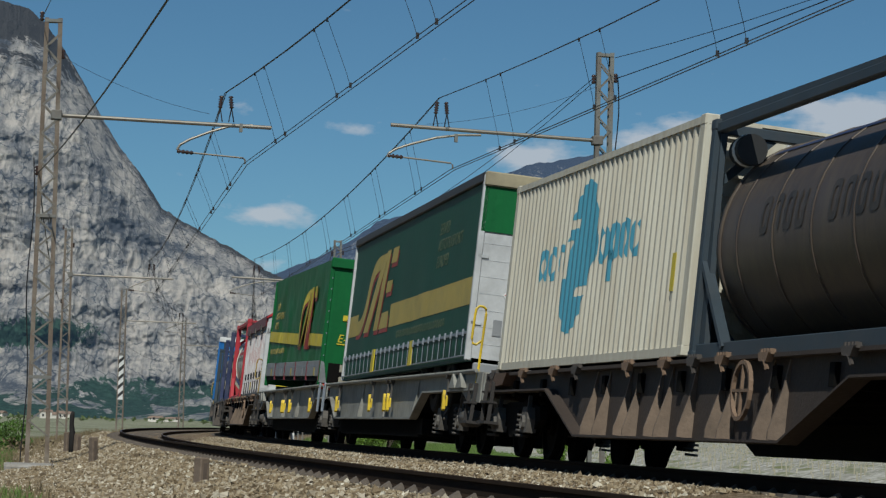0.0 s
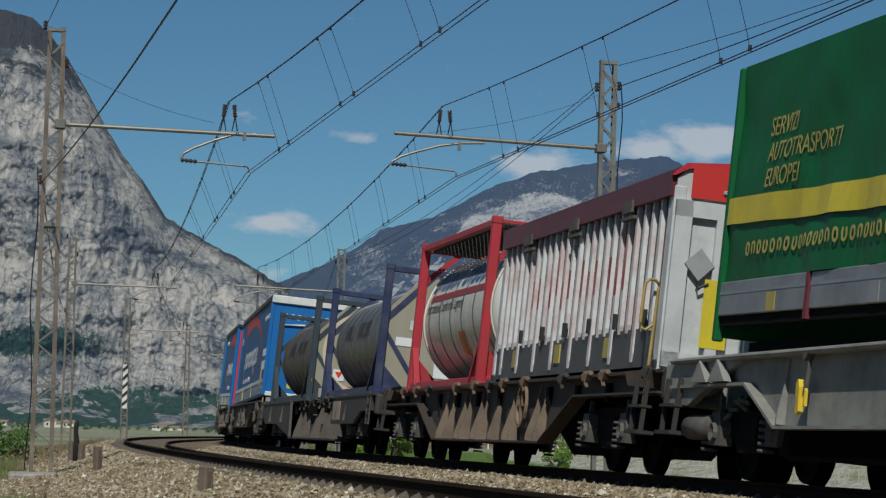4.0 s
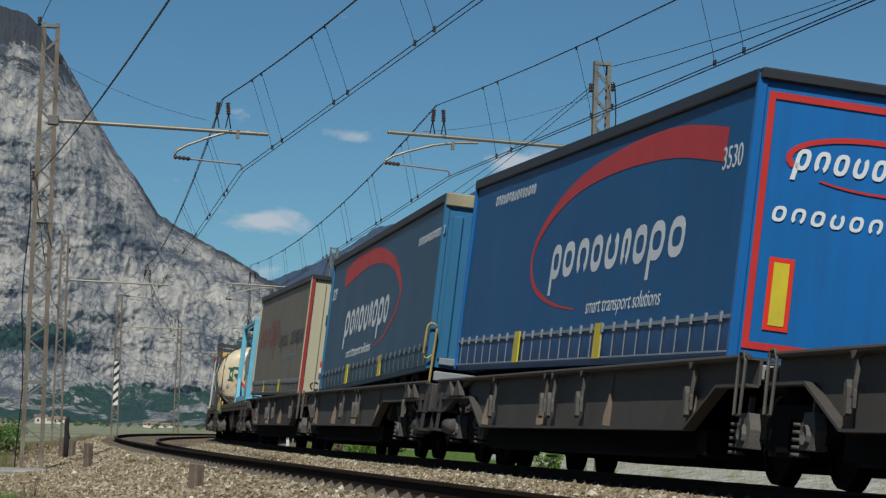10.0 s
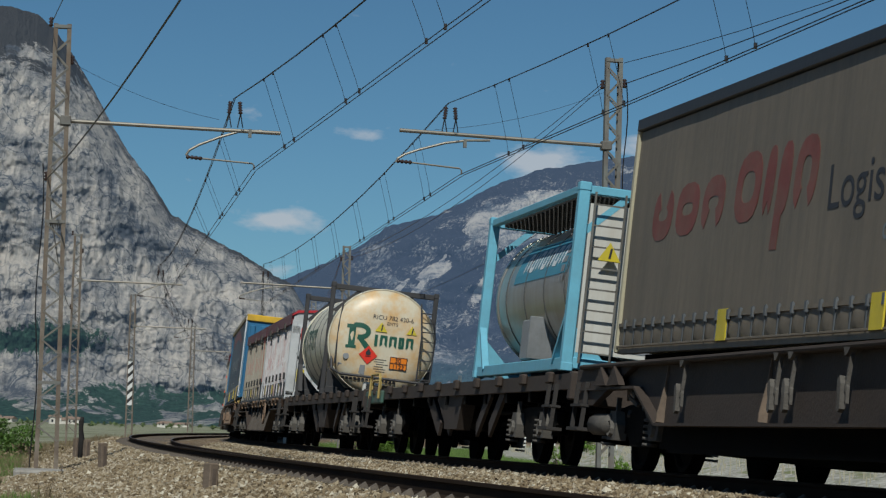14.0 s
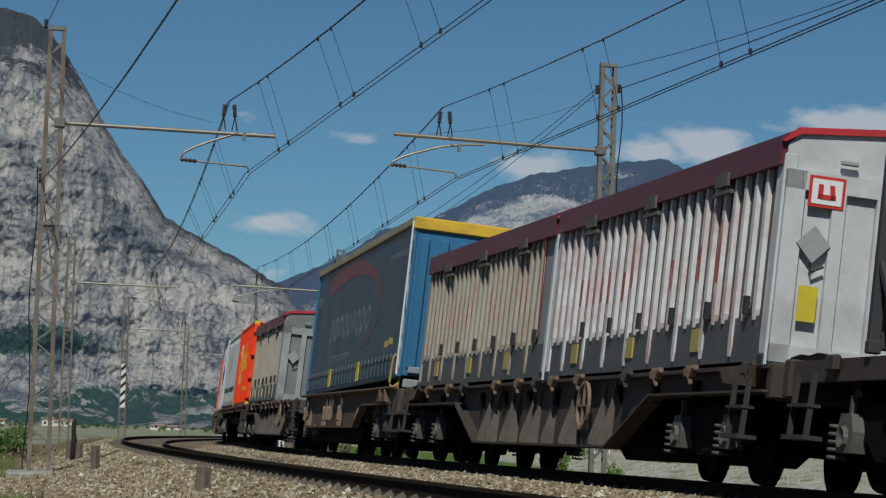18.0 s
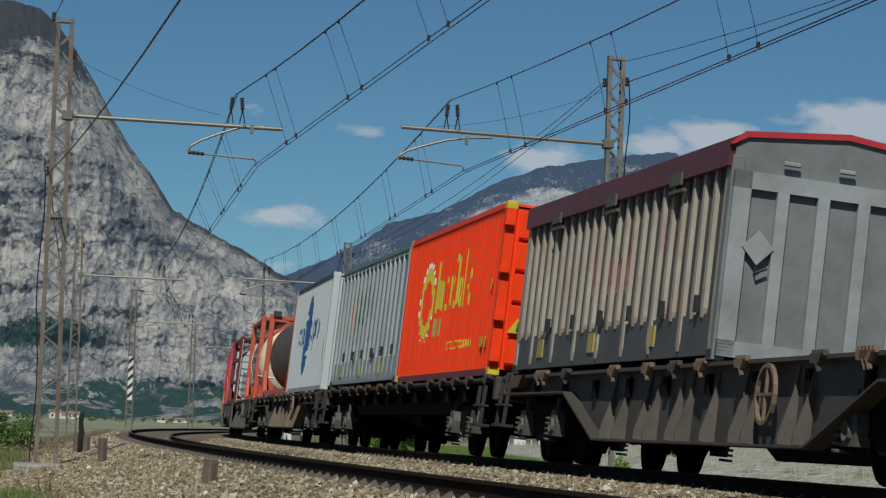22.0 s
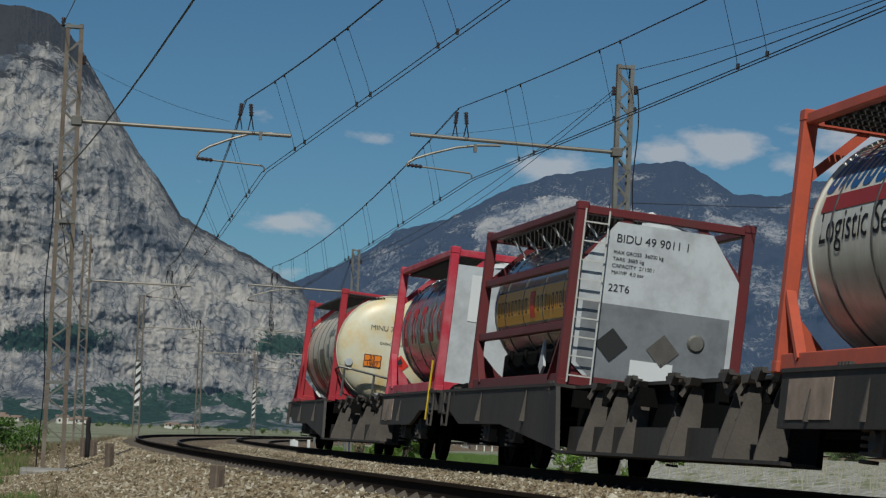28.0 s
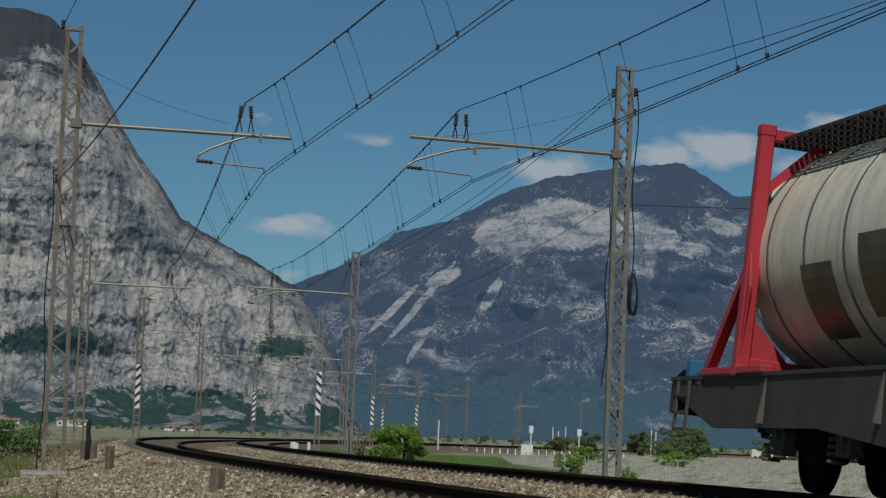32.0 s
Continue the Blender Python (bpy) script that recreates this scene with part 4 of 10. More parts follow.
def build_mountain(name, ridge, dist, depth, cliff, material, label, a_from, a_to, cols, rowsn, rough, seed):
    """A range seen from the valley: ridge gives (azimuth, elevation) of its skyline in degrees."""
    az = [r[0] for r in ridge]
    el = [r[1] for r in ridge]
    g = Geo()
    # fine columns where the range is seen, coarse ones round the rest of the valley
    lo, hi = max(a_from, -11.5), min(a_to, 11.5)
    cs = sorted(set([round(a_from + (lo - a_from) * i / 24, 4) for i in range(25)] + [round(lo + (hi - lo) * i / cols, 4) for i in range(cols + 1)] + [round(hi + (a_to - hi) * i / 24, 4) for i in range(25)])) if lo < hi else [a_from + (a_to - a_from) * i / cols for i in range(cols + 1)]
    cover = []
    for i, a in enumerate(cs):
        jag = 0.05 * noise.noise((a * 2.3, seed, 0)) + 0.03 * noise.noise((a * 7.0, seed, 1)) + 0.015 * noise.noise((a * 22.0, seed, 2))
        e = float(np.interp(a, az, el)) + jag
        far = dist + depth
        top = max(5.0, math.tan(radians(e)) * far + 3.5)
        for j in range(rowsn + 1):
            v = j / rowsn
            if v <= 0.86:
                w = v / 0.86
                # talus, steep face, rounded top
                hfrac = np.interp(w, [0, 0.18, 0.30, 0.80, 0.92, 1.0], [0, 0.07, 0.16, 0.82, 0.94, 1.0]) if cliff else w ** 1.15
                dfrac = np.interp(w, [0, 0.18, 0.30, 0.80, 0.92, 1.0], [0, 0.30, 0.42, 0.72, 0.88, 1.0]) if cliff else w
                fade = max(0.0, math.sin(w * 3.1416)) ** 0.6
                x0, z0 = math.sin(radians(a)) * dist, hfrac * top
                p = Vector((x0 * 0.006, seed * 7.0, z0 * 0.008))
                bulge = 0.8 * noise.fractal(p, 1.0, 2.1, 5) + 0.5 * abs(noise.noise((x0 * 0.022, z0 * 0.005, seed))) + 0.22 * noise.noise((x0 * 0.012, z0 * 0.06, seed + 2)) + 0.10 * noise.noise((x0 * 0.09, z0 * 0.10, seed + 3))
                if cliff:
                    # upright buttresses and gullies, and broken ledges
                    bulge += 0.42 * abs(noise.noise((x0 * 0.045 + 0.3 * noise.noise((x0 * 0.02, z0 * 0.03, 8.0)), z0 * 0.010, seed + 6))) + 0.20 * abs(noise.noise((x0 * 0.13, z0 * 0.03, seed + 7))) + 0.07 * noise.noise((x0 * 0.3, z0 * 0.25, seed + 8))
                d = dist + depth * dfrac + rough * fade * bulge
                z = hfrac * top + rough * 0.10 * fade * noise.noise((x0 * 0.03, z0 * 0.03, seed + 5))
            else:
                w = (v - 0.86) / 0.14
                d, z = far + depth * 0.8 * w, top * (1 - w) - 4 * w
            cover.append(1.0 - (top - z) / 26.0 if v <= 0.86 else 1.0)
            # keep the point on its line of sight height as the distance changes
            g.v.append((math.sin(radians(a)) * d, math.cos(radians(a)) * d, -3.0 + z * (d / far if v <= 0.86 else 1.0) ** 0.5))
    n = rowsn + 1
    for i in range(len(cs) - 1):
        for j in range(rowsn):
            g.f.append((i * n + j, i * n + j + 1, (i + 1) * n + j + 1, (i + 1) * n + j))
    ob = solid(name, g, material, label, "mountain", kind="structure", smooth=not cliff)
    at = ob.data.attributes.new("rim", "FLOAT", "POINT")
    at.data.foreach_set("value", [max(0.0, c) for c in cover])


LEFT_RIDGE = [(-60, 5.0), (-30, 7.5), (-16, 8.8), (-9.98, 8.93), (-9.49, 8.92), (-8.87, 8.78), (-8.54, 8.49), (-8.09, 7.97), (-7.61, 7.19), (-7.21, 6.53), (-6.88, 5.99), (-6.22, 5.16),
              (-5.82, 4.56), (-5.43, 4.33), (-4.79, 3.98), (-4.29, 3.75), (-3.9, 3.52), (-3.52, 3.29), (-3.14, 3.12), (-2.73, 2.45), (-2.19, 1.41), (-1.85, 0.3), (-1.6, 0.0)]
RIGHT_RIDGE = [(-9.0, 2.2), (-4.25, 2.95), (-3.27, 3.24), (-2.28, 3.65), (-1.55, 4.06), (-1.07, 4.45), (0.05, 4.75), (0.79, 5.15), (1.4, 5.49), (2.14, 5.76), (3.26, 5.99), (4.26, 6.15),
               (5.25, 6.23), (5.76, 5.94), (6.39, 5.53), (7.38, 5.52), (8.11, 5.86), (8.85, 5.92), (9.68, 5.8), (14, 7.0), (30, 6.0), (60, 5.0)]
M["cliff"] = rock("limestone_cliff", (0.033, 0.070, 0.048), (0.285, 0.277, 0.268), (0.56, 0.51, 0.455), 30.0, 285.0, haze_glow=0.065, upper=(0.062, 0.060, 0.058), bedding=0.24, contrast=2.3, split=(0.045, 5.0), chutes=9.0, gentle_at=0.80, rim=0.9, base=-0.25, patchy=2.6,
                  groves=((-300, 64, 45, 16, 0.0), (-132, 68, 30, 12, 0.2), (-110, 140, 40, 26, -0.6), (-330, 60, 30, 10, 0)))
# bluish wood colours hold part of the haze as well
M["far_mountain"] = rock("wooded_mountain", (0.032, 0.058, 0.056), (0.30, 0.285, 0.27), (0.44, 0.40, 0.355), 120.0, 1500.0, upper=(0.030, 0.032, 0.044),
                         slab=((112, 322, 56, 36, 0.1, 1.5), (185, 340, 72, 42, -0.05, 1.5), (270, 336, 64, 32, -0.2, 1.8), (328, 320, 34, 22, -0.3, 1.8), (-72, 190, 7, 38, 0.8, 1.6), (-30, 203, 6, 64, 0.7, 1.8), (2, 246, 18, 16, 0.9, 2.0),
                               (-31, 131, 5, 26, 0.5, 1.8), (-56, 83, 3, 10, 0.5, 1.6), (440, 345, 26, 14, -0.5, 3.0), (75, 215, 8, 24, 0.5, 4.0), (380, 300, 26, 12, -0.4, 3.4)), haze_glow=0.21, base=0.72, gentle_at=0.9, rim=0.3, patchy=3.9, finer=0.42)
build_ground()
build_bed()
build_rails()
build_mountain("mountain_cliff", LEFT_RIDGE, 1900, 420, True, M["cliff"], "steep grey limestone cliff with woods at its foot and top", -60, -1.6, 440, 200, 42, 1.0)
build_mountain("mountain_far", RIGHT_RIDGE, 3500, 700, False, M["far_mountain"], "wooded haze-tinted mountain with a pale bare rock slab and screes", -9.0, 60, 300, 110, 90, 4.0)
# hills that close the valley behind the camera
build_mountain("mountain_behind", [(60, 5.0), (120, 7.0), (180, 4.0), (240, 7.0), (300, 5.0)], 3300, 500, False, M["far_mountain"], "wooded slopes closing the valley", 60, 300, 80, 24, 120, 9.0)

# ---- overhead line ----
SUPPORTS = [-35.0, 20.0, 74.0, 119.5, 163.5, 204.0, 251.0, 298.0, 345.0, 396.0]
MAST_L, MAST_R = SPACING + 3.20, -3.51
WIRE_A, WIRE_B = SPACING - 0.46, -0.52       # contact wires beside the track centres
Z_CONTACT, Z_ARM, Z_MESS = 5.36, 6.12, 6.78


def lattice_mast(left, s, stripes, height=7.95):
    """A mast of two channel legs joined by zigzag bars on both faces; y points towards its track."""
    label = ("rust-brown" if left else "weathered grey") + " lattice steel mast" + (" with black and white striped board" if stripes else " on a concrete footing")
    ob = thing("catenary_mast", label, "mast", "catenary masts")
    body = M["mast_rust"] if left else M["mast"]
    height = 7.95 if left else 7.85

    def wid(z):
        return (0.185 - 0.06 * max(0.0, z) / height) if left else 0.128

    for sd in (1, -1):
        # a channel leg, open towards the other leg
        sec = ((-0.075, 0.04), (-0.075, -0.04), (-0.063, -0.04), (-0.063, 0.028), (0.063, 0.028), (0.063, -0.04), (0.075, -0.04), (0.075, 0.04))
        vs = [(x, sd * (wid(z) + y), z) for z in (-0.6, height) for x, y in sec]
        part("leg", Geo().add(vs, [(k, (k + 1) % 8, (k + 1) % 8 + 8, k + 8) for k in range(8)] + [(8, 9, 10, 11), (8, 11, 12, 15), (12, 13, 14, 15)]), body, ob)
    zz = Geo()
    for f in (1, -1):
        z, sd = 0.1, 1
        while z < height - 0.35:
            if s < 60:
                zz = Geo()
            zz.beam((f * 0.078, sd * wid(z), z), (f * 0.078, -sd * wid(z + 0.27), z + 0.27), 0.012, 0.03)
            z, sd = z + 0.27, -sd
            if s < 60:
                part("lacing_bar", zz, M["tube"], ob)
    if s >= 60:
        tagged(part("lacing", zz, M["tube"], ob, "grey zigzag lacing bars"), kind="stuff")
    for z in (height - 0.04, 4.22, 1.2):
        part("cross_plate", Geo().box(-0.085, 0.085, -wid(z) - 0.03, wid(z) + 0.03, z - 0.04, z + 0.02), M["mast"], ob)
    y0 = wid(4.2) + 0.04
    teeth = [(y0, 4.22), (-y0, 4.22)] + [(-y0 + k * y0 / 9, 4.19 if k % 2 == 0 else 4.07) for k in range(19)]
    part("climbing_guard", Geo().prism(teeth, -0.095, -0.085, "x"), M["tube"], ob, "toothed climbing guard")
    g = Geo().box(-0.45, 0.45, -0.5, 0.5, -1.1, -0.42, 0.04)
    part("footing", g, M["concrete"], ob, "square concrete footing")
    if stripes:
        bx = 0.11 if left else -0.11
        g = Geo().box(bx - 0.005, bx + 0.005, -0.14, 0.14, 1.6, 4.1)
        board = part("striped_board", g, M["board_white"], ob, "white board with black diagonal stripes")
        g = Geo()
        for k in range(5):
            z = 1.68 + k * 0.49
            g.prism([(-0.14, z), (0.14, z + 0.26), (0.14, z + 0.48), (-0.14, z + 0.22)], bx * 1.05, bx * 1.12, "x")
        part("stripes", g, M["board_black"], board, "black diagonal stripes")
    ob.matrix_world = stand(s, MAST_L if left else -3.16 if s == 119.5 else MAST_R, 0) @ (pose(0, 0, 0, 0, 0, 180) if left else Matrix())
    return ob


# contact and messenger wires at each support: metres to the left of track B's centre, height over the rails
CONTACT_AT = {"near": {-35.0: (3.00, 5.437), 20.0: (3.462, 5.343), 74.0: (3.75, 5.39)}, "train": {-35.0: (-0.817, 5.211), 20.0: (-0.548, 5.425), 74.0: (-0.27, 5.39)}}
MESSENGER_AT = {"near": {-35.0: (3.213, 7.611), 20.0: (3.873, 6.701), 74.0: (3.986, 6.801)}, "train": {-35.0: (-0.695, 7.363), 20.0: (-0.253, 6.805), 74.0: (-0.212, 7.002)}}
SAG_AT = {"near": {-35.0: 0.815, 20.0: 0.682}, "train": {-35.0: 0.748, 20.0: 0.531}}
DROPPERS_NEAR = (4.1, 5.25, 10.6, 11.8, 16.8, 18.0, 23.0, 24.2, 29.5, 30.7, 36.0, 37.2, 43.0, 44.2)


def insulator(g, p, q, n=5, r=0.065):
    p, q = Vector(p), Vector(q)
    pts, rad = [], []
    for i in range(n * 2 + 1):
        pts.append(p.lerp(q, i / (n * 2)))
        rad.append(r if i % 2 else r * 0.45)
    g.tube(pts, rad, 8)


def cantilever(left, s):
    """A tube arm from the mast with two upright insulators for the messenger and a hooked steady arm for the contact wire."""
    reach = (MAST_L - SPACING if left else -MAST_R)
    ob = thing("cantilever_arm", "grey tube cantilever with two insulators and a hooked steady arm", "cantilever", "cantilever arms")
    # y runs from the mast (y = 0) towards and past the track centre; on the left mast it points right
    m = reach
    sgn = 1 if left else -1          # the hook always opens to the right of the line
    part("arm_tube", Geo().tube([(0, 0.15, Z_ARM), (0, m + (0.98 if left else 0.68), Z_ARM + (-0.05 if left else 0.12))], 0.038, 8), M["tube"], ob)
    part("clamp", Geo().box(-0.11, 0.11, 0.02, 0.22, Z_ARM - 0.09, Z_ARM + 0.09, 0.015), M["mast"], ob)
    c = m + (0.10 if left else -0.30)
    up = 0.0 if left else 0.09          # the arm over the train's track slants up to its tip
    for d in (-0.11, 0.11):
        g = Geo()
        insulator(g, (0, c + d, Z_ARM + 0.28 + up), (0, c + d * 0.8, Z_ARM + 0.52 + up), 5, 0.05)
        ins = part("insulator", g, M["insulator"], ob, "dark ribbed insulator", smooth=True)
        g = Geo()
        for e in (-0.05, 0.05):
            g.tube([(0, c + d + e, Z_ARM + 0.02 + up), (0, c + d, Z_ARM + 0.30 + up)], 0.012, 5)
        part("insulator_stem", g, M["wire"], ins)
    # steady arm: down from the arm, round a bend, out to the wire
    wo, wz = CONTACT_AT["near" if left else "train"].get(s, ((WIRE_A if left else WIRE_B) + 0.2, Z_CONTACT))
    hook = (MAST_L - wo) if left else (wo - MAST_R)
    run = ((3.82, -0.02), (3.40, -0.05), (3.02, -0.18), (2.64, -0.34), (2.46, -0.45), (2.40, -0.55)) if left else ((2.42, 0.0), (2.86, -0.02), (3.30, -0.09), (3.80, -0.24), (4.07, -0.34), (4.21, -0.43), (4.24, -0.50))
    part("steady_tube", Geo().tube([(0, y, Z_ARM + z) for y, z in run], 0.024, 8), M["tube"], ob)
    y0, z0 = run[-1][0], wz + (0.20 if left else 0.22)
    g = Geo()
    insulator(g, (0, y0, z0), (0, y0 + (hook - y0) * 0.24, z0 - 0.022), 4, 0.045)
    part("insulator", g, M["insulator"], ob, "dark ribbed insulator", smooth=True)
    part("steady_arm", Geo().tube([(0, y0 + (hook - y0) * 0.22, z0 - 0.02), (0, hook - 0.04 * (1 if hook > y0 else -1), wz + 0.125), (0, hook, wz + 0.09), (0, hook, wz + 0.01)], 0.018, 6), M["tube"], ob)
    part("arm_fitting", Geo().box(-0.04, 0.04, c + 0.30 * sgn - 0.03, c + 0.30 * sgn + 0.03, Z_ARM - 0.16, Z_ARM), M["mast"], ob)
    ob.matrix_world = stand(s, MAST_L if left else MAST_R, 0) @ (pose(0, 0, 0, 0, 0, 180) if left else Matrix())
    return ob


def wires():
    for nm, off, moff in (("near", WIRE_A + 0.2, SPACING - 0.02), ("train", WIRE_B + 0.2, -0.16)):
        ob = thing("catenary_wire", "messenger cable and twin contact wires with droppers over the " + ("empty track" if nm == "near" else "train's track"), "overhead wire", "overhead wires")
        mess, con, drops = [[], []], [[], []], []
        spans = [(a, b) for a, b in zip(SUPPORTS, SUPPORTS[1:]) if a < 300]
        for i, (a, b) in enumerate(spans):
            ca_, cb = [along(q, *CONTACT_AT[nm].get(q, (off, Z_CONTACT))) for q in (a, b)]
            pa, pb = [along(q, *MESSENGER_AT[nm].get(q, (moff, Z_MESS))) for q in (a, b)]
            n, sag = 14, SAG_AT[nm].get(a, 0.6)

            def hang(f):
                return pa.lerp(pb, f) - Vector((0, 0, 4 * sag * f * (1 - f)))

            for k, dx in enumerate((-0.016, 0.016)):
                mess[k] += [hang(j / n) + Vector((dx, 0, 0.4 * dx)) for j in range(n + (i == len(spans) - 1))]
            for k, e in enumerate((-0.045, 0.045)):
                con[k] += [ca_ + Vector((e, 0, 0)), ca_.lerp(cb, 0.5) + Vector((e, 0, -0.02))] + ([cb + Vector((e, 0, 0))] if i == len(spans) - 1 else [])
            ln = (pb - pa).length
            at = [1 - d / 55.0 for d in DROPPERS_NEAR] if a < 0 else [(k + d) / ln for k in np.arange(4.5, ln - 3, 6.4) for d in (0.0, 1.0)]
            drops += [(hang(f), ca_.lerp(cb, f), a < 60) for f in at]
        for p in mess:
            part("messenger_cable", Geo().tube(p, 0.009, 4), M["wire"], ob)
        for p in con:
            part("contact_wire", Geo().tube(p, 0.0085, 4), M["wire"], ob)
        rest = Geo()
        for t, u, own in drops:
            g = Geo() if own else rest
            g.tube([t, t.lerp(u, 0.8) + Vector((0.012, 0, 0)), u], 0.005, 3)
            g.box(u.x - 0.02, u.x + 0.02, u.y - 0.035, u.y + 0.035, u.z - 0.012, u.z + 0.06)
            g.box(t.x - 0.014, t.x + 0.014, t.y - 0.022, t.y + 0.022, t.z - 0.045, t.z + 0.015)
            if own:
                part("dropper", g, M["wire"], ob)
        tagged(part("far_droppers", rest, M["wire"], ob, "thin paired droppers with clamps"), kind="stuff")
    # feeders and earth wires along the masts
    for off, z, sag, r, s0, s1 in ((MAST_L + 0.18, 5.02, 0.6, 0.013, 10, 260), 
                                   (MAST_R + 0.22, 7.34, 0.45, 0.009, 10, 260), (MAST_R + 0.22, 7.26, 0.6, 0.009, 10, 260), (MAST_R + 0.2, 5.15, 0.5, 0.007, 10, 60)):
        g, pts = Geo(), []
        for a, b in zip(SUPPORTS, SUPPORTS[1:]):
            if s0 < a < s1:
                pa, pb = along(a, off, z), along(b, off, z)
                pts += [pa.lerp(pb, i / 10) - Vector((0, 0, 4 * sag * (i / 10) * (1 - i / 10))) for i in range(10)] + ([pb] if not (b < s1 and b < SUPPORTS[-1]) else [])
        g.tube(pts, r, 4)
        solid("feeder_cable", g, M["wire"], "black cable strung from mast to mast", "cable", "feeder cables")
    for s_off, s_z, e_off, e_z, sag, r in ((6.753, 5.39, 7.337, 5.023, 0.642, 0.013), (-3.906, 7.294, -3.743, 7.356, 0.481, 0.010), (-3.702, 7.929, -3.714, 7.765, 1.057, 0.007), (6.923, 7.898, 7.386, 7.917, 0.593, 0.008)):
        pa, pb = along(-35, s_off, s_z), along(20, e_off, e_z)
        g = Geo().tube([pa.lerp(pb, i / 14) - Vector((0, 0, 4 * sag * (i / 14) * (1 - i / 14))) for i in range(15)], r, 4)
        solid("feeder_cable", g, M["wire"], "black cable strung from mast to mast", "cable", "feeder cables")
    g, pa, pb = Geo(), along(20, MAST_R - 0.2, 5.15), Vector((15.0, 49.0, 5.35))
    g.tube([pa.lerp(pb, i / 10) - Vector((0, 0, 0.35 * (i / 10) * (1 - i / 10))) for i in range(11)], 0.007, 4)
    solid("feeder_cable", g, M["wire"], "thin black cable leading away from the mast", "cable", "feeder cables")
    g = Geo()
    pa, pb = along(20, MAST_L - 0.15, 7.25), along(20, SPACING + 0.2, 6.28)
    g.tube([pa.lerp(pb, i / 8) - Vector((0, 0, 0.5 * (i / 8) * (1 - i / 8))) for i in range(9)], 0.004, 3)
    pa, pb = along(20, MAST_R + 0.1, 7.2), along(20, 0.0, 6.28)
    g.tube([pa.lerp(pb, i / 8) - Vector((0, 0, 0.6 * (i / 8) * (1 - i / 8))) for i in range(9)], 0.004, 3)
    solid("stay_wire", g, M["wire"], "thin stay wires from mast to cantilever", "wire", kind="stuff")


for i, s in enumerate(SUPPORTS):
    if s > 0:
        lattice_mast(True, s, i in (3, 5, 7))
        lattice_mast(False, s, i in (3, 5, 6))
    if s < 300:
        cantilever(True, s)
        cantilever(False, s)
wires()


def mast_fittings():
    for k, (off, z) in enumerate(((MAST_R - 0.22, 7.36), (MAST_R + 0.22, 7.32), (MAST_L + 0.2, 5.06), (MAST_L + 0.22, 7.98), (MAST_L - 0.2, 7.28))):
        for s in SUPPORTS[1:3]:
            g = Geo()
            p = along(s, off, z)
            insulator(g, (p.x, p.y, p.z - 0.09), (p.x, p.y, p.z + 0.09), 3, 0.05)
            solid("line_insulator", g, M["insulator"], "small black insulator on the mast", "insulator", "line insulators", smooth=True)
    g = Geo()
    for off, z0, z1 in ((MAST_R - 0.26, 7.40, 3.0), (MAST_L + 0.27, 5.3, -0.4), (MAST_R + 0.22, 5.1, 1.6)):
        p0 = [along(20, off - 0.04 * math.sin(i * 0.9), z0 + (z1 - z0) * i / 12) for i in range(13)]
        g.tube(p0, 0.012, 4)
    solid("down_lead", g, M["wire"], "black cable led down the mast", "cable", kind="stuff")
    g = Geo()
    for k in range(5):
        c = along(20, MAST_R - 0.28 - 0.012 * k, 3.42 - 0.03 * k)
        g.tube([c + Vector((0.10 * math.cos(a / 14 * 6.2832) * (1 - 0.08 * k), -0.02 * k, (0.40 - 0.02 * k) * math.sin(a / 14 * 6.2832))) for a in range(15)], 0.010, 4)
    solid("cable_coil", g, M["wire"], "coil of spare black cable hung on the mast", "cable coil")


mast_fittings()


# ---- small things beside the line ----
def marker_post(s, off, h, lean=0.0, w=0.075):
    g = Geo().box(-w, w, -w * 0.75, w * 0.75, -0.5, h, 0.012)
    ob = thing("marker_post", "short rusty brown iron post with a dark strip", "post", "marker posts")
    part("shaft", g, M["post"], ob)
    # raised dark strip: the shade of a channel is put into its colour
    part("recess", Geo().box(-w - 0.006, -w + 0.01, -w * 0.28, w * 0.28, -0.3, h - 0.06), M["wood"], ob, "darker strip in place of a recess")
    ob.matrix_world = stand(s, off, bed_z(off, s)) @ pose(0, 0, 0, lean, lean * 0.6, 25)


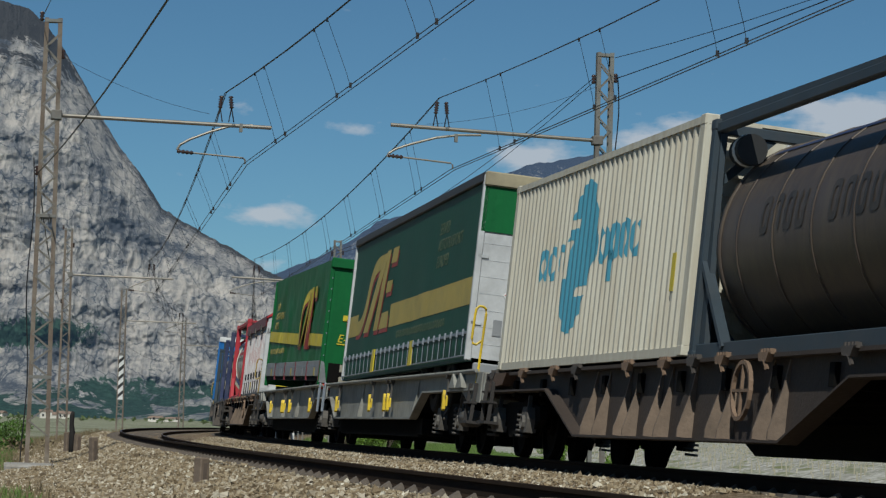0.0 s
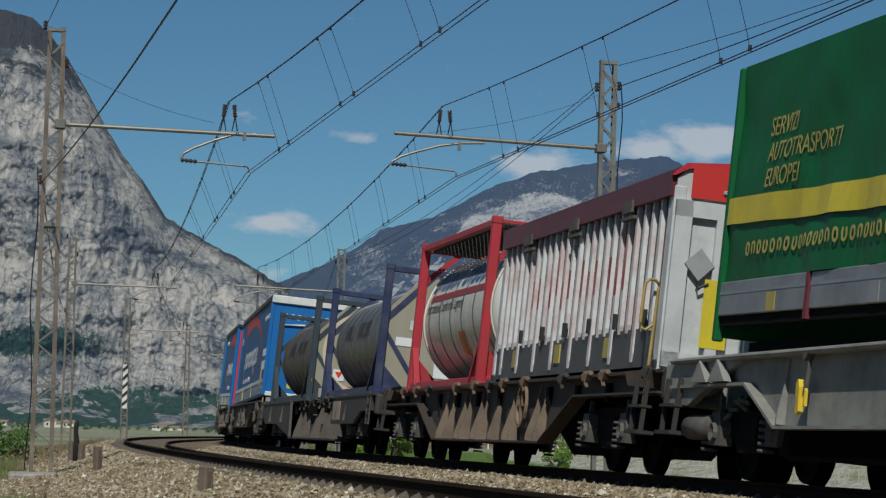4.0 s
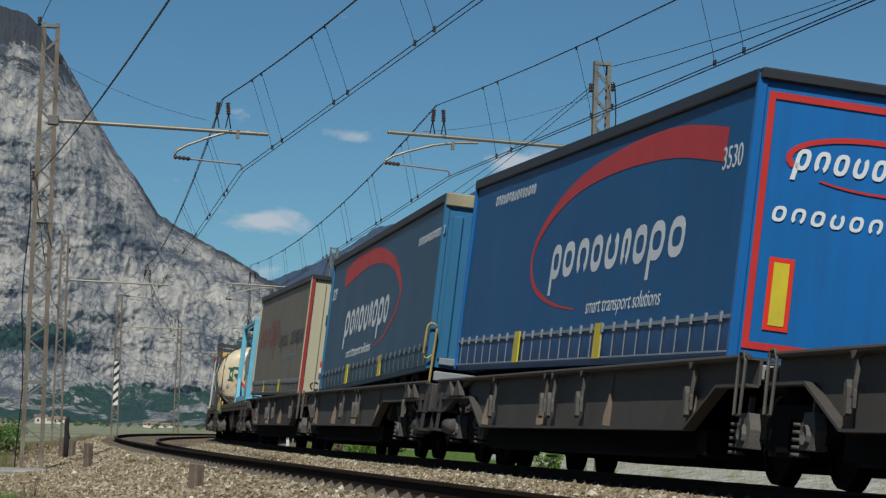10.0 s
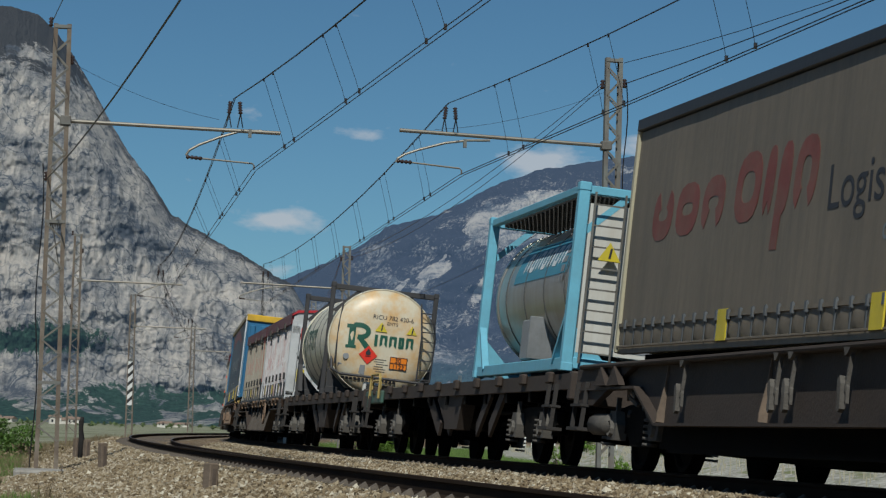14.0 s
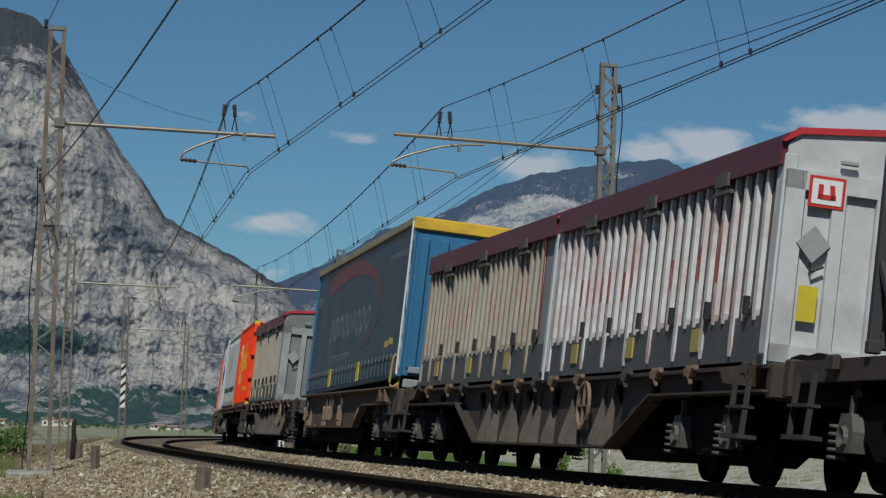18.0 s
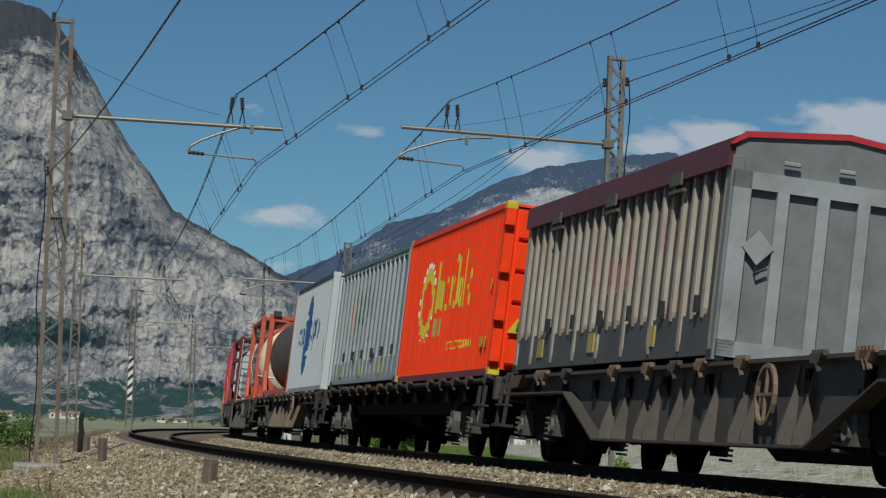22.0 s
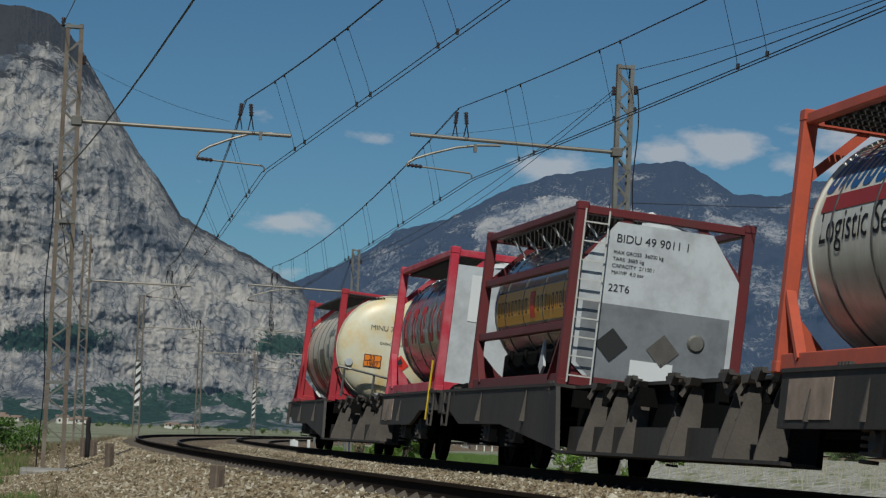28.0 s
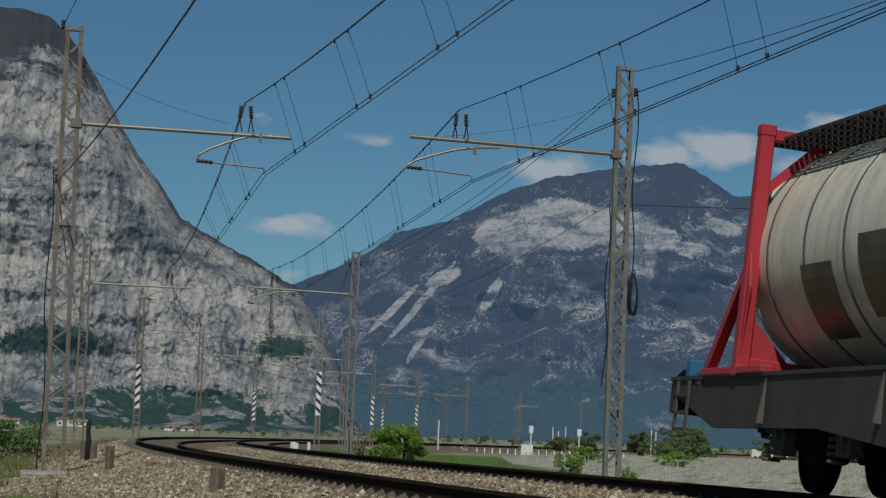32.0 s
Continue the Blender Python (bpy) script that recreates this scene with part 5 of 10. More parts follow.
def bush(name, p, rx, ry, h, leaves, material, label, size=0.06, seed=1, thin=0.0):
    """Stems with a crown of many small leaves in uneven clumps."""
    rng = np.random.default_rng(seed)
    ob = thing(name, label, "bush" if h < 3.2 else "tree", "bushes")
    g = Geo()
    tips = []
    for k in range(9):
        a, r = rng.uniform(0, 6.28), rng.uniform(0.25, 0.8)
        tip = Vector((math.cos(a) * rx * r, math.sin(a) * ry * r, h * rng.uniform(0.55, 0.95)))
        g.tube([(0.1 * math.cos(a), 0.1 * math.sin(a), -0.2), tip * 0.5 + Vector((0, 0, 0.1)), tip], [0.03 * h, 0.018 * h, 0.006 * h], 5)
        tips.append(tip)
    part("trunk" if h > 3.2 else "branchwork", g, M["bark"], ob, smooth=True)
    clumps = [(Vector((rng.normal(0, 0.42) * rx, rng.normal(0, 0.42) * ry, h * min(0.98, abs(rng.normal(0.50, 0.27))))), rng.uniform(0.14, 0.30)) for _ in range(26)] + [(t, 0.25) for t in tips]
    V, F, o = [], [], 0
    for k in range(leaves):
        c, r = clumps[rng.integers(len(clumps))]
        d = rng.normal(size=3)
        d /= np.linalg.norm(d)
        q = np.array(c) + d * r * np.array([rx, ry, h * 0.5]) * rng.uniform(0.4, 1.0) ** 0.5
        if q[2] < 0.02:
            q[2] = rng.uniform(0.02, 0.2)
        u = rng.normal(size=3)
        u /= np.linalg.norm(u)
        w = np.cross(u, rng.normal(size=3))
        w /= np.linalg.norm(w)
        sz = size * rng.uniform(0.6, 1.4)
        V += [q - u * sz, q + w * sz * 0.5, q + u * sz, q - w * sz * 0.5]
        F.append((o, o + 1, o + 2, o + 3))
        o += 4
    me = bpy.data.meshes.new("crown")
    me.from_pydata([tuple(v) for v in V], [], F)
    me.materials.append(material)
    cr = new("crown", me)
    cr.parent = ob
    ob.location = p
    return ob


def roadside():
    for s, off, h, lean in ((-1.0, 5.95, 0.27, 2), (15.9, 6.27, 0.44, -2), (28.8, 6.21, 0.40, 3), (30.8, 6.40, 0.48, 1), (-13.5, 5.15, 0.12, 0)):
        marker_post(s, off, h, lean)
    g = Geo().box(-1.6, 0.55, -2.0, 0.75, -0.5, 0.25, 0.04)
    ob = solid("footing_slab", g, M["concrete"], "worn concrete slab at the foot of the mast", "slab")
    ob.matrix_world = stand(19.6, MAST_L - 0.15, -0.66)
    # charred stump on a post
    g = Geo().tube([(0, 0, -0.5), (0.01, 0, 0.15), (0.02, 0.02, 0.34), (-0.01, 0.02, 0.52), (0, 0, 0.62)], [0.075, 0.065, 0.05, 0.055, 0.035], 8)
    ob = solid("burnt_stake", g, M["charred"], "charred black wooden stake", "stake", smooth=True)
    ob.matrix_world = stand(28.9, 6.32, -0.03)
    # dry twigs lying on the stones
    g = Geo()
    rng = random.Random(3)
    for k in range(6):
        p = along(18.0 + rng.uniform(-2, 3), 6.6 + rng.uniform(-0.5, 0.5), 0)
        p.z = -0.42
        g.tube([p, p + Vector((rng.uniform(-0.6, 0.6), rng.uniform(-0.9, 0.9), rng.uniform(0.02, 0.10)))], 0.010, 4)
    solid("dry_twigs", g, M["wood"], "dry twigs lying on the ballast", "twigs", kind="stuff")
    # stack of planks, boards and white pegs beside the far masts
    g = Geo()
    for k in range(6):
        g.beam((k * 0.14 - 0.2, k * 0.06, -0.2), (-0.25 + k * 0.10, -0.2, 1.10 + 0.1 * (k % 2)), 0.03, 0.13)
    ob = solid("leaning_boards", g, M["ladder"], "pale boards leaning together beside the mast", "boards")
    ob.location = (-3.14, 99.95, -0.45)
    for s, off, h in ((70, -1.75, 0.5), (84, -1.8, 0.42), (86, -1.9, 0.40), (88, -1.7, 0.42), (92, -1.9, 0.45), (75, -3.6, 1.4)):
        g = Geo().box(-0.06, 0.06, -0.06, 0.06, -0.4, h, 0.01)
        ob = solid("white_peg", g, M["board_white"], "white marker peg beside the track", "peg", "white pegs")
        ob.matrix_world = stand(s, off, bed_z(off, s))
    for s in (8.0, 22.0, 36.0, 50.0):
        g = Geo().box(-0.05, 0.05, -0.16, 0.16, -0.05, 0.07, 0.01)
        ob = solid("white_block", g, M["board_white"], "low white painted block beside the rail", "block", "white blocks")
        ob.matrix_world = stand(s, -1.72, bed_z(-1.72, s) + 0.06)


roadside()
bush("bush", (-12.1, 72.0, -1.15), 1.9, 1.4, 1.5, 15000, M["leaf_dark"], "round dark green bush at the edge of the path", 0.036, 2)
bush("bush", (-10.6, 70.0, -1.1), 0.9, 0.8, 0.9, 500, M["dry_grass"], "dry leafless shrub beside the green bush", 0.05, 12)
bush("bush", (-1.45, 101.0, -1.25), 1.5, 1.0, 1.95, 26000, M["leaf"], "bright green bush behind the track", 0.034, 3)
bush("bush", (-2.9, 100.0, -1.2), 0.5, 0.5, 1.5, 500, M["dry_grass"], "thin dry shrub beside the green bush", 0.05, 13)
bush("bush", (4.75, 92.0, -1.2), 0.6, 0.5, 1.15, 5000, M["leaf"], "small fresh green shrub", 0.03, 4)
bush("bush", (6.0, 80.0, -1.2), 0.35, 0.35, 0.95, 2500, M["leaf"], "small weed clump by the mast", 0.028, 5)
for x, y, r, h, sd in ((43.0, 450.0, 3.4, 5.4, 6), (36.0, 455.0, 2.4, 4.2, 7), (47.0, 460.0, 2.6, 4.0, 8), (61.0, 470.0, 4.2, 3.8, 9), (76.0, 470.0, 4.6, 4.4, 14)):
    bush("tree", (x, y, plain_z(x, y) - 0.1), r, r, h, 14000, M["leaf_far"], "dense green tree standing in the fields", 0.13, sd)


def tufts():
    """Grass and dry weeds on the slope, along the far side and at the field edge."""
    rng = np.random.default_rng(9)
    for nm, material, regions, label in (
            ("grass_tufts", M["grass"], ((-10, 62, 7.6, 14.0, 60, 0.15), (40, 200, -15.5, -3.4, 22, 0.34), (5, 40, -9, -4.0, 8, 0.22), (60, 150, 8.5, 12.0, 8, 0.2)), "fresh green grass tufts"),
            ("dry_weeds", M["dry_grass"], ((-10, 90, 7.4, 12.0, 14, 0.20), (20, 60, 6.8, 9.0, 8, 0.18), (60, 140, 5.8, 9.5, 14, 0.30), (10, 90, -7.0, -3.2, 7, 0.25)), "dry straw-coloured weeds")):
        V, F, o = [], [], 0
        for s0, s1, o0, o1, dens, h in regions:
            for s, f in zip(rng.uniform(s0, s1, int((s1 - s0) * (o1 - o0) * dens)), rng.uniform(o0, o1, 10 ** 6)):
                if noise.noise((s * 0.25, f * 0.6, 4.0)) < -0.05:
                    continue
                p = along(s, f, bed_z(f, s))
                zz = max(p.z, plain_z(p.x, p.y))
                for b in range(3):
                    a, t = rng.uniform(0, 6.28), rng.uniform(0.4, 1.2) * h
                    dx, dy = math.cos(a) * 0.012, math.sin(a) * 0.012
                    lx, ly = rng.normal(0, 0.3) * t, rng.normal(0, 0.3) * t
                    V += [(p.x - dx, p.y - dy, zz - 0.02), (p.x + dx, p.y + dy, zz - 0.02), (p.x + lx, p.y + ly, zz + t)]
                    F.append((o, o + 1, o + 2))
                    o += 3
        me = bpy.data.meshes.new(nm)
        me.from_pydata(V, [], F)
        me.materials.append(material)
        tagged(new(nm, me), label, "grass", kind="stuff")


tufts()


def stony_field():
    """A pale stony field with low ridges to the right of the line."""
    g, n = Geo(), 60
    ss, oo = list(np.arange(-20, 120, 2.5)) + list(np.arange(120, 480, 8.0)), np.linspace(-130, -15, 370)
    for s in ss:
        for f in oo:
            p = along(s, f, 0)
            ridge = 0.15 * math.sin(f * 2.5 + 0.4 * noise.noise((s * 0.05, f * 0.1, 1)))
            p.z = plain_z(p.x, p.y) + 0.12 + ridge
            g.v.append(tuple(p))
    m = len(oo)
    for i in range(len(ss) - 1):
        for k in range(m - 1):
            g.f.append((i * m + k, i * m + k + 1, (i + 1) * m + k + 1, (i + 1) * m + k))
    solid("stony_field", g, M["field"], "pale grey stony field in low rows", "field", kind="structure")


stony_field()


def vine_stakes():
    """Rows of thin pale stakes for young vines in the stony field."""
    rng = np.random.default_rng(21)
    g = Geo()
    for f in np.arange(-110, -15.5, 2.513):
        for s in np.arange(30, 330, 1.6):
            if rng.random() < 0.25:
                continue
            p = along(s + rng.normal(0, 0.08), f + rng.normal(0, 0.05), 0)
            z, h, o = plain_z(p.x, p.y), rng.uniform(0.35, 0.75), len(g.v)
            lx, ly = rng.normal(0, 0.04, 2)
            for dx, dy in ((-0.022, -0.022), (0.022, -0.022), (0, 0.025)):
                g.v += [(p.x + dx, p.y + dy, z - 0.15), (p.x + dx + lx, p.y + dy + ly, z + h)]
            g.f += [(o, o + 2, o + 3, o + 1), (o + 2, o + 4, o + 5, o + 3), (o + 4, o, o + 1, o + 5), (o + 1, o + 3, o + 5)]
    solid("vine_stakes", g, M["ladder"], "rows of thin pale stakes in the stony field", "stakes", kind="stuff")


vine_stakes()


# ---- far end of the valley floor ----
def house(x, y, w, d, h, turn, seed):
    rng = random.Random(seed)
    ob = thing("house", "small far " + rng.choice(("white", "cream", "pale")) + " house with a tiled roof", "house", "village houses")
    part("wall", Geo().box(-w / 2, w / 2, -d / 2, d / 2, -2, h), M["house"], ob)
    part("roof", Geo().prism([(-d / 2 - 0.4, h), (d / 2 + 0.4, h), (0, h + d * 0.30)], -w / 2 - 0.4, w / 2 + 0.4, "x"), M["roof"], ob, "weathered tiled roof")
    for k in range(max(1, int(w // 3.0))):
        part("window", Geo().box(-w / 2 + 1.0 + k * 3.0, -w / 2 + 2.0 + k * 3.0, -d / 2 - 0.06, -d / 2 + 0.02, 1.0, 2.3), M["glass_dark"], ob)
    ob.matrix_world = pose(x, y, plain_z(x, y), 0, 0, turn)


def village():
    rng = random.Random(8)
    for k in range(20):
        a, d = rng.uniform(-10.6, -7.7), rng.uniform(1300, 1560)
        house(math.sin(radians(a)) * d, math.cos(radians(a)) * d, rng.uniform(3, 6.5), rng.uniform(3.5, 5), rng.uniform(1.8, 3.6), rng.uniform(-30, 30), k)
    for k in range(4):
        a, d = rng.uniform(-6.4, -5.0), rng.uniform(1200, 1500)
        house(math.sin(radians(a)) * d, math.cos(radians(a)) * d, rng.uniform(3, 8), rng.uniform(3, 4), rng.uniform(1.4, 2.0), rng.uniform(-20, 20), 50 + k)
    # far woods on the plain
    V, F, o = [], [], 0
    r2 = np.random.default_rng(4)
    for a0, a1, d0, d1, cnt, hh in ((-11, -2, 1000, 1650, 90, 1.7), (-2, 12, 900, 1900, 150, 2.8)):
        for _ in range(cnt):
            a, d = radians(r2.uniform(a0, a1)), r2.uniform(d0, d1)
            x, y = math.sin(a) * d, math.cos(a) * d
            z, h = plain_z(x, y), hh * r2.uniform(0.4, 1.2)
            for k in range(26):
                q = np.array([x, y, z + h * 0.55]) + r2.normal(0, 0.30, 3) * np.array([h * 1.2, h, h * 0.8])
                u = r2.normal(size=3) * h * 0.16
                w = r2.normal(size=3) * h * 0.16
                V += [q - u, q + w, q + u, q - w]
                F.append((o, o + 1, o + 2, o + 3))
                o += 4
    me = bpy.data.meshes.new("far_woods")
    me.from_pydata([tuple(v) for v in V], [], F)
    me.materials.append(M["leaf_far"])
    tagged(new("far_woods", me), "far rows of trees and bushes on the plain", "woods", kind="stuff")


village()


def far_signals():
    """Signals, white poles, a low fence and wagons of the station far along the line."""
    def at(az, d, z=0.0):
        x, y = math.sin(radians(az)) * d, math.cos(radians(az)) * d
        return Vector((x, y, plain_z(x, y) + z))
    for az, d, h in ((2.1, 330, 3.4), (3.16, 330, 3.2)):
        ob = thing("signal_post", "grey signal post with a round head", "signal", "signals")
        part("pole", Geo().tube([(0, 0, 0), (0, 0, h)], 0.09, 8), M["white"], ob)
        part("signal_head", Geo().box(-0.28, 0.28, -0.12, 0.12, h - 0.6, h + 0.35, 0.05), M["white"], ob)
        ob.location = at(az, d)
    for az, d, h in ((0.06, 300, 3.8), (-0.72, 280, 3.0), (2.58, 420, 4.2), (2.70, 424, 3.6), (2.86, 420, 4.4), (4.74, 430, 4.6), (4.84, 430, 4.2), (3.7, 380, 2.4)):
        g = Geo().tube([(0, 0, 0), (0, 0, h)], 0.10, 6)
        ob = solid("white_pole", g, M["white"], "slender white pole beside the line", "pole", "white poles")
        ob.location = at(az, d)
    g = Geo().box(-0.75, 0.75, -0.4, 0.4, -0.5, 1.35, 0.04)
    ob = solid("relay_cabinet", g, M["white"], "pale grey cabinet at the foot of the signal", "cabinet")
    ob.location = at(2.02, 329)
    for az, d, r, h, sd in ((2.75, 410, 2.6, 2.6, 31), (3.35, 390, 2.2, 3.4, 32), (5.0, 380, 4.0, 3.4, 33), (5.6, 330, 2.6, 2.4, 34), (3.3, 200, 1.3, 1.5, 35), (5.3, 190, 1.6, 1.4, 36)):
        p = at(az, d)
        bush("bush", (p.x, p.y, p.z - 0.1), r, r * 0.7, h, 5000, M["leaf_far"] if d > 250 else M["leaf"], "scrubby green bush at the edge of the field", 0.12 if d > 250 else 0.06, sd)
    ob = thing("line_fence", "low rail fence on white posts along the embankment", "fence")
    prev = None
    for k in range(26):
        p = at(-0.1 + k * 0.17, 330, 0.35)
        part("fence_post", Geo().box(p.x - 0.07, p.x + 0.07, p.y - 0.07, p.y + 0.07, p.z - 0.8, p.z + 0.35), M["board_white"], ob)
        if prev:
            part("fence_rail", Geo().beam(prev + Vector((0, 0.12, 0.25)), p + Vector((0, 0.12, 0.25)), 0.08, 0.14), M["wood"], ob)
        prev = p
    for az, d in ((7.15, 560), (7.5, 570)):
        p = at(az, d)
        ob = thing("parked_van", "white van parked far off in the fields", "van", "parked vans")
        part("body", Geo().prism([(-2.2, 0.4), (2.2, 0.4), (2.2, 1.1), (1.6, 2.1), (-2.2, 2.1)], -0.9, 0.9, "y"), M["white"], ob)
        part("window", Geo().box(0.2, 1.5, -0.93, -0.89, 1.2, 1.85), M["glass_dark"], ob)
        for wx in (-1.4, 1.4):
            part("wheel", Geo().lathe([(-0.1, 0.05), (-0.1, 0.36), (0.1, 0.36), (0.1, 0.05)], "y", (wx, -0.85, 0.36), 12), M["tyre"], ob)
        ob.location = p


far_signals()

# ---- wagons; x runs along the train towards its tail, y to the camera's side, z up from the rails ----
def make_bogie_meshes():
    side = Geo()
    for sd in (1, -1):
        y = sd * 1.0
        side.prism([(-1.35, 0.50), (-1.05, 0.36), (-0.62, 0.42), (-0.40, 0.26), (0.40, 0.26), (0.62, 0.42), (1.05, 0.36), (1.35, 0.50), (1.30, 0.66), (0.55, 0.74), (-0.55, 0.74), (-1.30, 0.66)], y - 0.05, y + 0.05)
        side.box(-0.16, 0.16, y - 0.07, y + 0.07, 0.30, 0.62)
    side.box(-0.22, 0.22, -0.95, 0.95, 0.42, 0.70)
    brakes = Geo().beam((0.30, 0, 0.30), (0.42, 0, 0.75), 0.09, 0.12)
    ws = Geo()
    for sd in (1, -1):
        ws.lathe([(sd * 0.655, 0.10), (sd * 0.655, 0.485), (sd * 0.685, 0.485), (sd * 0.695, 0.455), (sd * 0.79, 0.445), (sd * 0.79, 0.40), (sd * 0.745, 0.36), (sd * 0.745, 0.16), (sd * 0.80, 0.12), (sd * 0.80, 0.02)], "y", (0, 0, 0), 24)
    ws.lathe([(-0.95, 0.0), (-0.95, 0.075), (0.95, 0.075), (0.95, 0.0)], "y", (0, 0, 0), 10)
    box = Geo()
    for sd in (1,):
        box.prism([(-0.17, 0.32), (0.17, 0.32), (0.20, 0.50), (0.12, 0.66), (-0.12, 0.66), (-0.20, 0.50)], sd * 1.02, sd * 1.16)
        box.lathe([(sd * 1.15, 0.0), (sd * 1.20, 0.09), (sd * 1.15, 0.11)], "y", (0, 0, 0.45), 10)
        box.beam((0, sd * 1.1, 0.62), (0, sd * 1.1, 0.82), 0.05)
    spring = Geo()
    for sd in (1,):
        for x in (0.30,):
            for k in range(5):
                spring.lathe([(0.26 + k * 0.068, 0.055), (0.26 + k * 0.068, 0.088), (0.292 + k * 0.068, 0.088), (0.292 + k * 0.068, 0.055)], "z", (x, sd * 1.10, 0), 10)
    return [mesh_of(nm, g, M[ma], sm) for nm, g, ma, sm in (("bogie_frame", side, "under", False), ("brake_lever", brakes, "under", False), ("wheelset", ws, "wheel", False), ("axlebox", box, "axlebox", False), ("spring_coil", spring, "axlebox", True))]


BOGIE = make_bogie_meshes()
WHEELSETS = []


def bogie(parent, x):
    fr = new("bogie", BOGIE[0])
    fr.parent = parent
    fr.location = (x, 0, 0)
    for turn, y in ((0, 0.72), (0, -0.72), (180, 0.72), (180, -0.72)):
        br = new("brake_lever", BOGIE[1])
        br.parent = fr
        br.matrix_local = pose(0, y, 0, 0, 0, turn)
    for e in (-0.9, 0.9):
        w = new("wheelset", BOGIE[2])
        w.parent = fr
        w.location = (e, 0, 0.455)
        WHEELSETS.append(w)
        for k, nm in ((3, "axlebox"), (4, "spring_coil")):
            for sd in (1, -1):
                a = new(nm, BOGIE[k])
                a.parent = fr
                a.matrix_local = pose(e, 0, 0, 0, 0, 0 if sd > 0 else 180)


def buffers(parent, x, sgn):
    for sd in (1, -1):
        g = Geo().lathe([(0, 0.10), (sgn * 0.30, 0.10), (sgn * 0.30, 0.08), (sgn * 0.52, 0.08), (sgn * 0.52, 0.21), (sgn * 0.57, 0.22), (sgn * 0.59, 0.18), (sgn * 0.60, 0.0)], "x", (x, sd * 0.875, 1.04), 14)
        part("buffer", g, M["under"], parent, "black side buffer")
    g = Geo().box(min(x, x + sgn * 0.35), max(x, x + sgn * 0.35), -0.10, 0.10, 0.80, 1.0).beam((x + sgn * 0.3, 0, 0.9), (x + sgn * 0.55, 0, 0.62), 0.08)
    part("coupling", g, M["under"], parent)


def steps(parent, x, material, h=1.35):
    """A step hanging under the corner and a hoop handrail above it."""
    g = Geo()
    for e in (-0.22, 0.22):
        g.beam((x + e, 1.27, 1.0), (x + e, 1.30, 0.42), 0.035, 0.05)
    g.box(x - 0.27, x + 0.27, 1.16, 1.36, 0.41, 0.45)
    g.box(x - 0.25, x + 0.25, 1.20, 1.34, 0.70, 0.73)
    part("step", g, M["step_dark"], parent)
    if material:
        part("handrail", Geo().tube([(x, 1.24, 0.72), (x, 1.20, h - 0.10), (x, 1.21, h - 0.03), (x, 1.25, h), (x, 1.31, h), (x, 1.35, h - 0.04), (x, 1.36, h - 0.12), (x, 1.37, h - 0.48), (x, 1.35, h - 0.55), (x, 1.30, h - 0.56), (x, 1.23, h - 0.50)], 0.020, 6), M[material], parent, "hoop handrail")


def catches(parent, xs, z, material, size=1.0):
    """Folding container catches along the sill."""
    for i, x in enumerate(xs):
        g = Geo()
        g.prism([(x - 0.17 * size, z + 0.01), (x + 0.15 * size, z + 0.01), (x + 0.11 * size, z - 0.07), (x - 0.10 * size, z - 0.08)], 1.20, 1.27)
        g.box(x - 0.19 * size, x + 0.19 * size, 1.14, 1.25, z - 0.005, z + 0.018)
        for e in (-0.13, -0.045, 0.045, 0.13):
            g.box(x + e * size - 0.022, x + e * size + 0.022, 1.19, 1.25, z + 0.018, z + 0.05)
        g.beam((x - 0.05, 1.26, z - 0.06), (x - 0.09, 1.24, z - 0.15), 0.03)
        part("catch", g, M[material if i % 3 else "wagon_dark"], parent)


def latch(parent, x, z, material, pair=False):
    """Swing-out latch hanging on a bracket on the side wall."""
    for k in range(2 if pair else 1):
        xx = x + k * 0.42
        g = Geo().beam((xx - 0.05, 1.25, z + 0.34), (xx - 0.03, 1.27, z - 0.02), 0.03, 0.035)
        g.prism([(xx - 0.10, z + 0.36), (xx + 0.07, z + 0.38), (xx + 0.01, z + 0.29), (xx - 0.05, z + 0.31)], 1.22, 1.30)
        g.beam((xx - 0.02, 1.26, z + 0.12), (xx + 0.06, 1.27, z + 0.05), 0.025)
        br = part("bracket", g, M["axlebox"], parent)
        g = Geo().prism([(xx - 0.01, z + 0.05), (xx + 0.03, z + 0.12), (xx + 0.08, z + 0.09), (xx + 0.075, z + 0.0), (xx + 0.04, z - 0.06), (xx + 0.05, z - 0.17), (xx + 0.01, z - 0.20), (xx - 0.035, z - 0.17), (xx - 0.02, z - 0.05)], 1.27, 1.32)
        g.prism([(xx - 0.06, z + 0.02), (xx - 0.02, z + 0.10), (xx - 0.03, z - 0.10), (xx - 0.07, z - 0.12)], 1.25, 1.28)
        part("latch", g, M[material], br, "yellow latch" if "yellow" in material else "")


def sills(parent, poly, material, thick=0.06, y=1.18):
    """Side walls of the frame from an outline in (x, z)."""
    for sd in (1, -1):
        part("side_sill", Geo().prism(poly, sd * y - thick / 2, sd * y + thick / 2), M[material], parent)


def stiffener(g, x, z0, z1, y=1.2, d=0.20, w=0.025):
    """An upright web on the side of the frame, deeper at its foot."""
    g.prism([(y, z1), (y + 0.015, z1), (y + d * 0.35, (z0 + z1) / 2 + 0.1), (y + d, z0 + 0.08), (y + d, z0), (y, z0)], x - w, x + w, "x")


